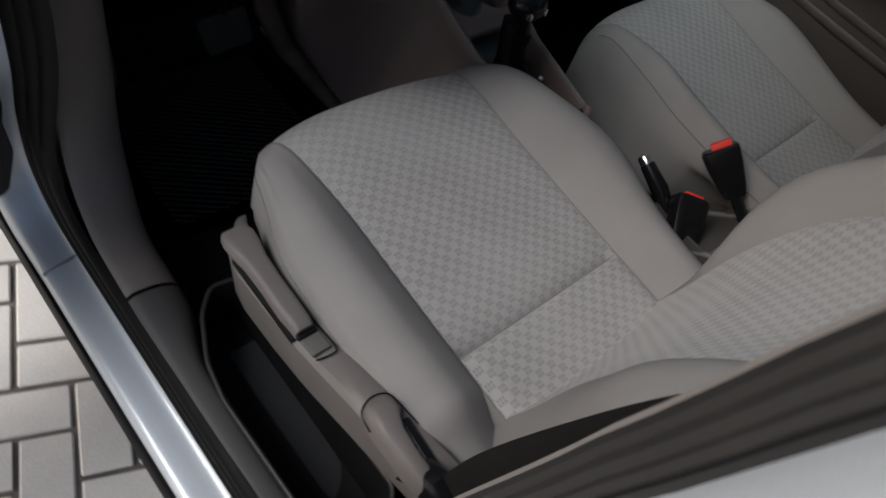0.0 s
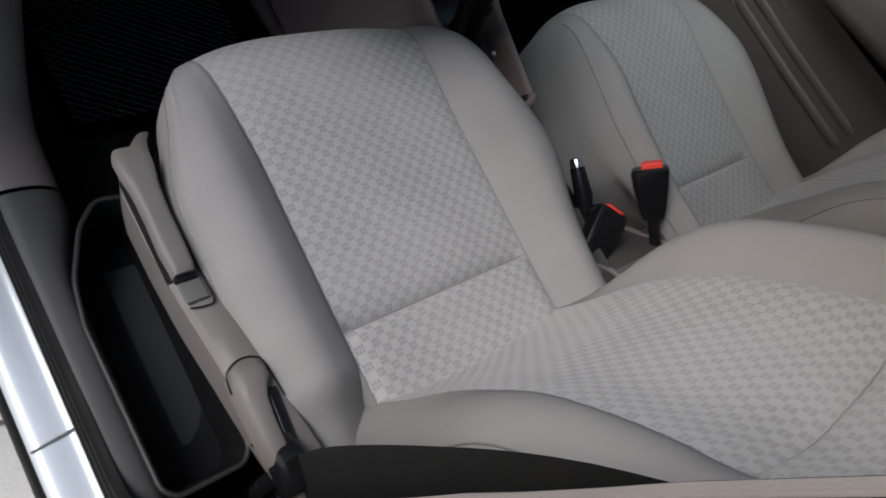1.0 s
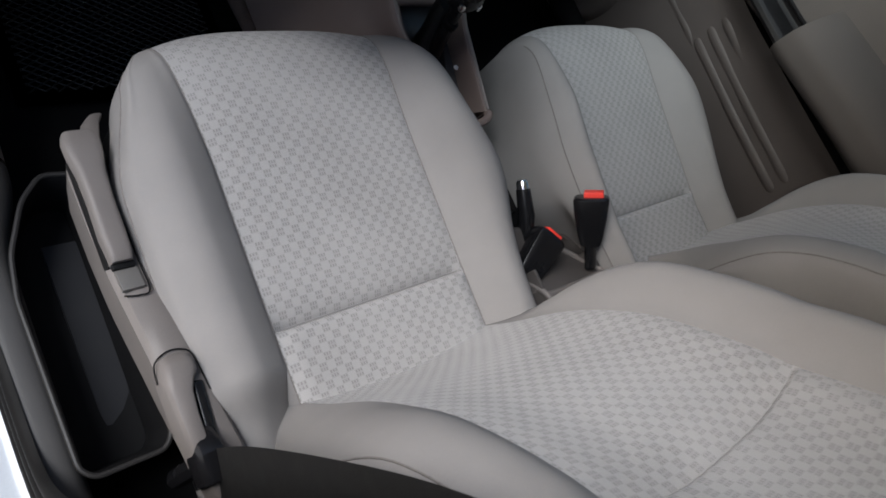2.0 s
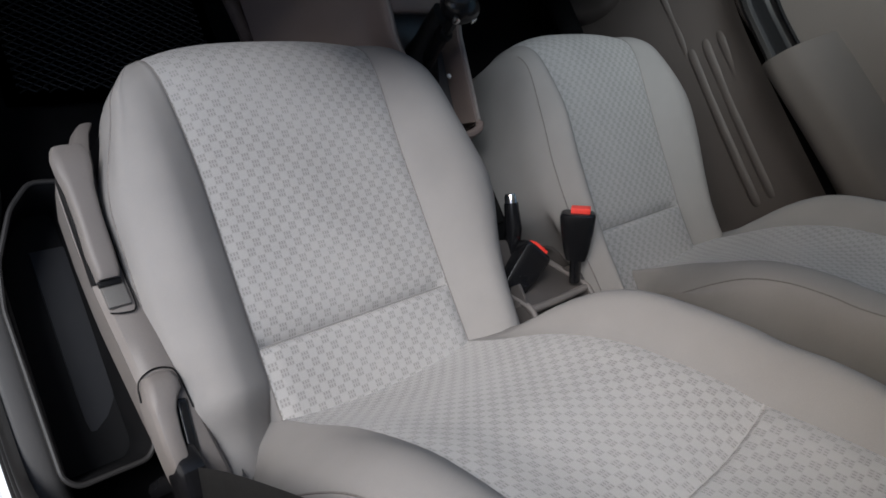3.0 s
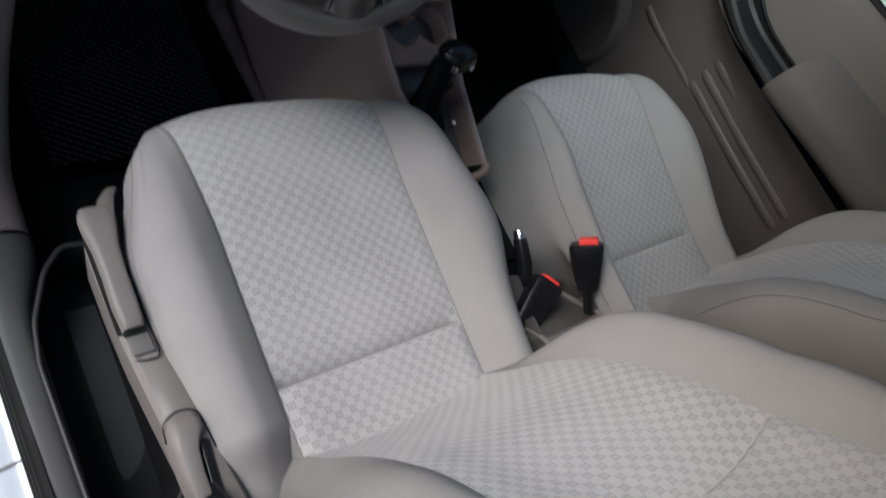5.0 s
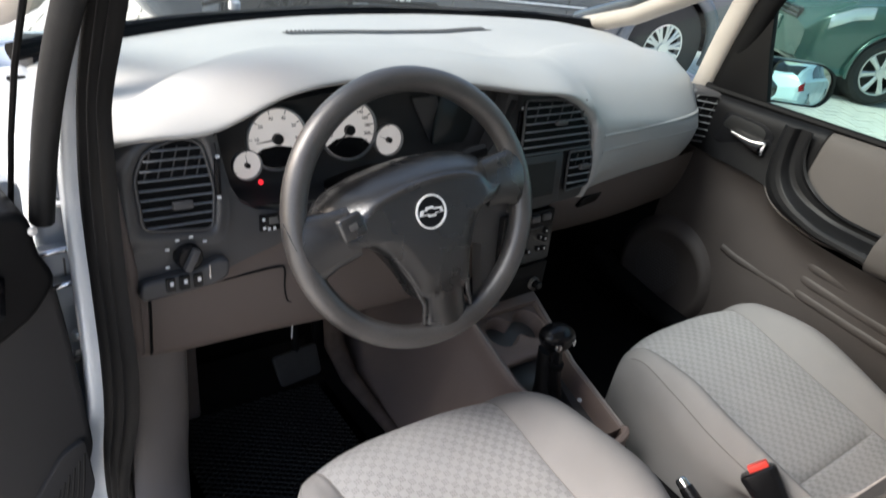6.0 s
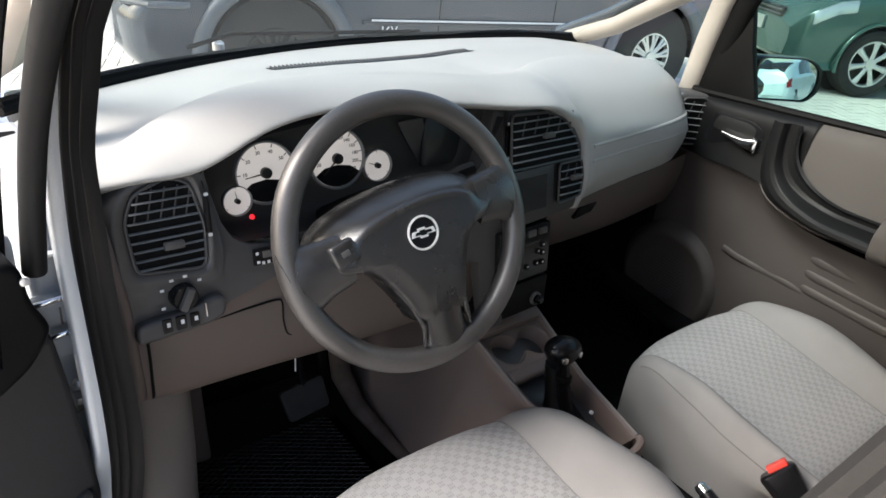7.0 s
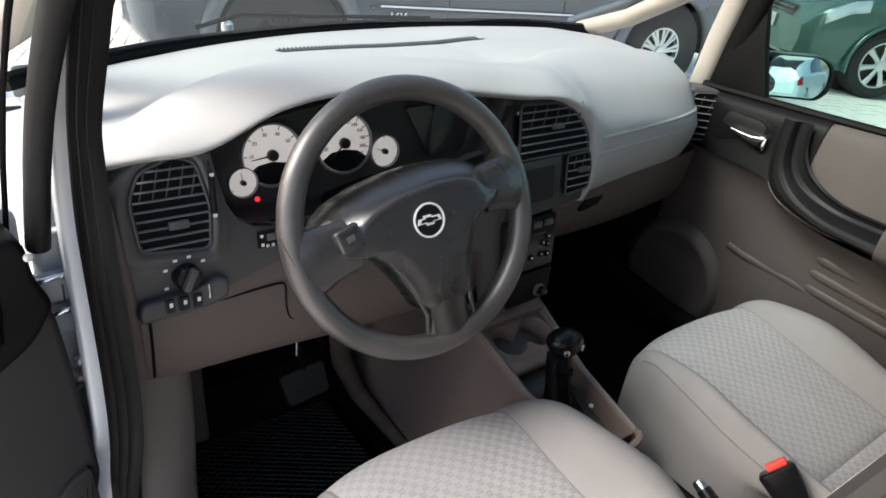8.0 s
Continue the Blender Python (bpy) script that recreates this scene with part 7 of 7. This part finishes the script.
part("bumper", loft([[SM @ Vector((x + k * 0.03, y * (1 - 0.0 * k), z)) for x, z in rounded([(1.86, 0.30), (2.04, 0.32), (2.10, 0.40), (2.12, 0.58), (2.08, 0.68), (1.86, 0.70)], 0.05, 4)] for k, y in ((-3, 0.905), (-1, 0.904), (0, 0.895), (1.2, 0.865), (2.2, 0.81), (3.0, 0.74), (3.8, 0.6), (4.5, 0.35), (4.5, -0.35), (3.0, -0.74), (0, -0.90))]), M["suv"], suv, "dark grey front bumper")
part("bumper_ledge", tb([SM @ Vector((1.86, 0.915, 0.67)), SM @ Vector((2.06, 0.91, 0.67)), SM @ Vector((2.18, 0.80, 0.67)), SM @ Vector((2.24, 0.4, 0.67))], 0.018, seg=8), M["arch"], suv, "grey bumper edge")
part("headlight", bx(tuple(SM @ Vector((2.06, 0.80, 0.86))), (0.30, 0.16, 0.17), SM.to_3x3().to_4x4(), 0.03, 3), M["lamp"], suv, "clear headlight")
part("side_repeater", bx(tuple(SM @ Vector((0.86, 0.905, 0.80))), (0.05, 0.02, 0.025), SM.to_3x3().to_4x4(), 0.006), M["white_metal"], suv, "pale side lamp")
for k in range(14):
    part("vent_rib", bx(tuple(SM @ Vector((1.16 + 0.035 * k, 0.70, 0.74))), (0.014, 0.02, 0.09), SM.to_3x3().to_4x4(), 0.003, 1), M["cladding"], suv, "dark rib inside the arch")
label_text("16V", 0.07, SM @ Matrix(((-1, 0, 0, 0.74), (0, 0, 1, 0.926), (0, 1, 0, 0.555), (0, 0, 0, 1))), M["white_metal"], suv, "engine_badge", 0.003)

GM = pose(7.63, 2.08, 0, 0, 0, 149.0)
hatch = parked_car("parked_hatchback", "dark green hatchback with a bright headlight parked on the paving", HATCH, 3.95, GM, M["green"], (7.63, 2.08, 0), 0.305, 7, False, 2.45, 0.83)
patch(hatch, GM, HATCH, 3.95, 0.890, 0.976, 0.435, 0.545, M["lamp"], "headlight", "bright clear headlight")
patch(hatch, GM, HATCH, 3.95, 0.890, 0.976, -0.545, -0.435, M["lamp"], "headlight", "bright clear headlight")
part("grille", bx(tuple(GM @ Vector((1.92, 0.0, 0.63))), (0.12, 0.90, 0.10), GM.to_3x3().to_4x4(), 0.02), M["gloss"], hatch, "black grille")
for z in (0.61, 0.65):
    part("grille_bar", bx(tuple(GM @ Vector((1.975, 0.0, z))), (0.02, 0.86, 0.014), GM.to_3x3().to_4x4(), 0.004), M["cladding"], hatch, "grille bar")
part("lower_grille", bx(tuple(GM @ Vector((1.90, 0.0, 0.36))), (0.14, 1.0, 0.12), GM.to_3x3().to_4x4(), 0.03), M["gloss"], hatch, "black lower grille")
part("front_plate", bx(tuple(GM @ Vector((1.985, 0.0, 0.50))), (0.02, 0.40, 0.12), GM.to_3x3().to_4x4(), 0.004), M["alloy"], hatch, "blank grey plate")

BM_ = pose(4.1, -5.9, 0, 0, 0, -40)
blue = parked_car("parked_blue_car", "pale blue hatchback parked behind, seen in the mirror", HATCH, 3.9, BM_, M["paleblue"], (4.1, -5.9, 0), 0.30, 7, False, 2.45, 0.83)
for sg in (-1, 1):
    patch(blue, BM_, HATCH, 3.9, 0.004, 0.05, sg * 0.44, sg * 0.62, M["tail"], "tail_lamp", "dark red tail lamp")

# ---- ground ----
bm = bmesh.new()
bmesh.ops.create_grid(bm, x_segments=1, y_segments=1, size=400)
bmesh.ops.translate(bm, vec=(0, 0, -0.008), verts=bm.verts)
ground = tagged(part("ground", bm, M["joint"], None, smooth=False), "sandy joints and bed under pale paving", "ground", kind="structure")
PU, A1, A2 = 0.0905, Vector((0.93, -0.368, 0)).normalized(), Vector((0.368, 0.93, 0)).normalized()
P0 = Vector((-0.886, 0.094, 0))


def paver_mesh(name):
    b = bmesh.new()
    box(b, (PU, PU / 2, -0.004), (2 * PU - 0.009, PU - 0.009, 0.008), None, 0.003, 1)
    me = bpy.data.meshes.new(name)
    bmesh.ops.delete(b, geom=[f for f in b.faces if f.normal.z < -0.5], context='FACES')
    b.to_mesh(me)
    b.free()
    me.materials.append(M["paver"])
    return me


near = paver_mesh("paver")
rng = random.Random(4)
verts, faces = [], []
count = 0
for i in range(-140, 190):
    for j in range(-140, 150):
        k = (i - j) % 4
        if k not in (0, 3):
            continue
        o = P0 + PU * (i * A1 + j * A2)
        if not (-6.8 < o.x < 11.0 and -8.5 < o.y < 8.5):
            continue
        turn = math.atan2(A1.y, A1.x) + (math.pi / 2 if k == 3 else 0)
        if k == 3:
            o = o + PU * A1
        if -0.62 < o.x < 0.62 and -1.8 < o.y < 1.3:
            continue
        tip = Euler((rng.uniform(-0.008, 0.008), rng.uniform(-0.008, 0.008), turn + rng.uniform(-0.008, 0.008)))
        mt = Matrix.LocRotScale(o + Vector((0, 0, rng.uniform(-0.0015, 0.001))), tip, (1, 1, 1))
        if -1.12 < o.x < -0.66 and -0.55 < o.y < 0.60 and count < 300:
            ob = new("paver", near)
            ob.parent = ground
            ob.matrix_basis = mt
            count += 1
        else:
            n = len(verts)
            q = 0.004
            a, b = 2 * PU - 0.0045, PU - 0.0045
            top = [(0.0045, 0.0045), (a, 0.0045), (a, b), (0.0045, b)]
            verts += [tuple(mt @ Vector((x, y, 0))) for x, y in top] + [tuple(mt @ Vector((x, y, -0.008))) for x, y in top]
            faces += [(n, n + 1, n + 2, n + 3)] + [(n + s, n + 4 + s, n + 4 + (s + 1) % 4, n + (s + 1) % 4) for s in range(4)]
me = bpy.data.meshes.new("paving")
me.from_pydata(verts, [], faces)
me.materials.append(M["paver"])
pv = new("paving", me)
pv.parent = ground
tagged(pv, "pale concrete pavers laid in herringbone", kind="stuff")
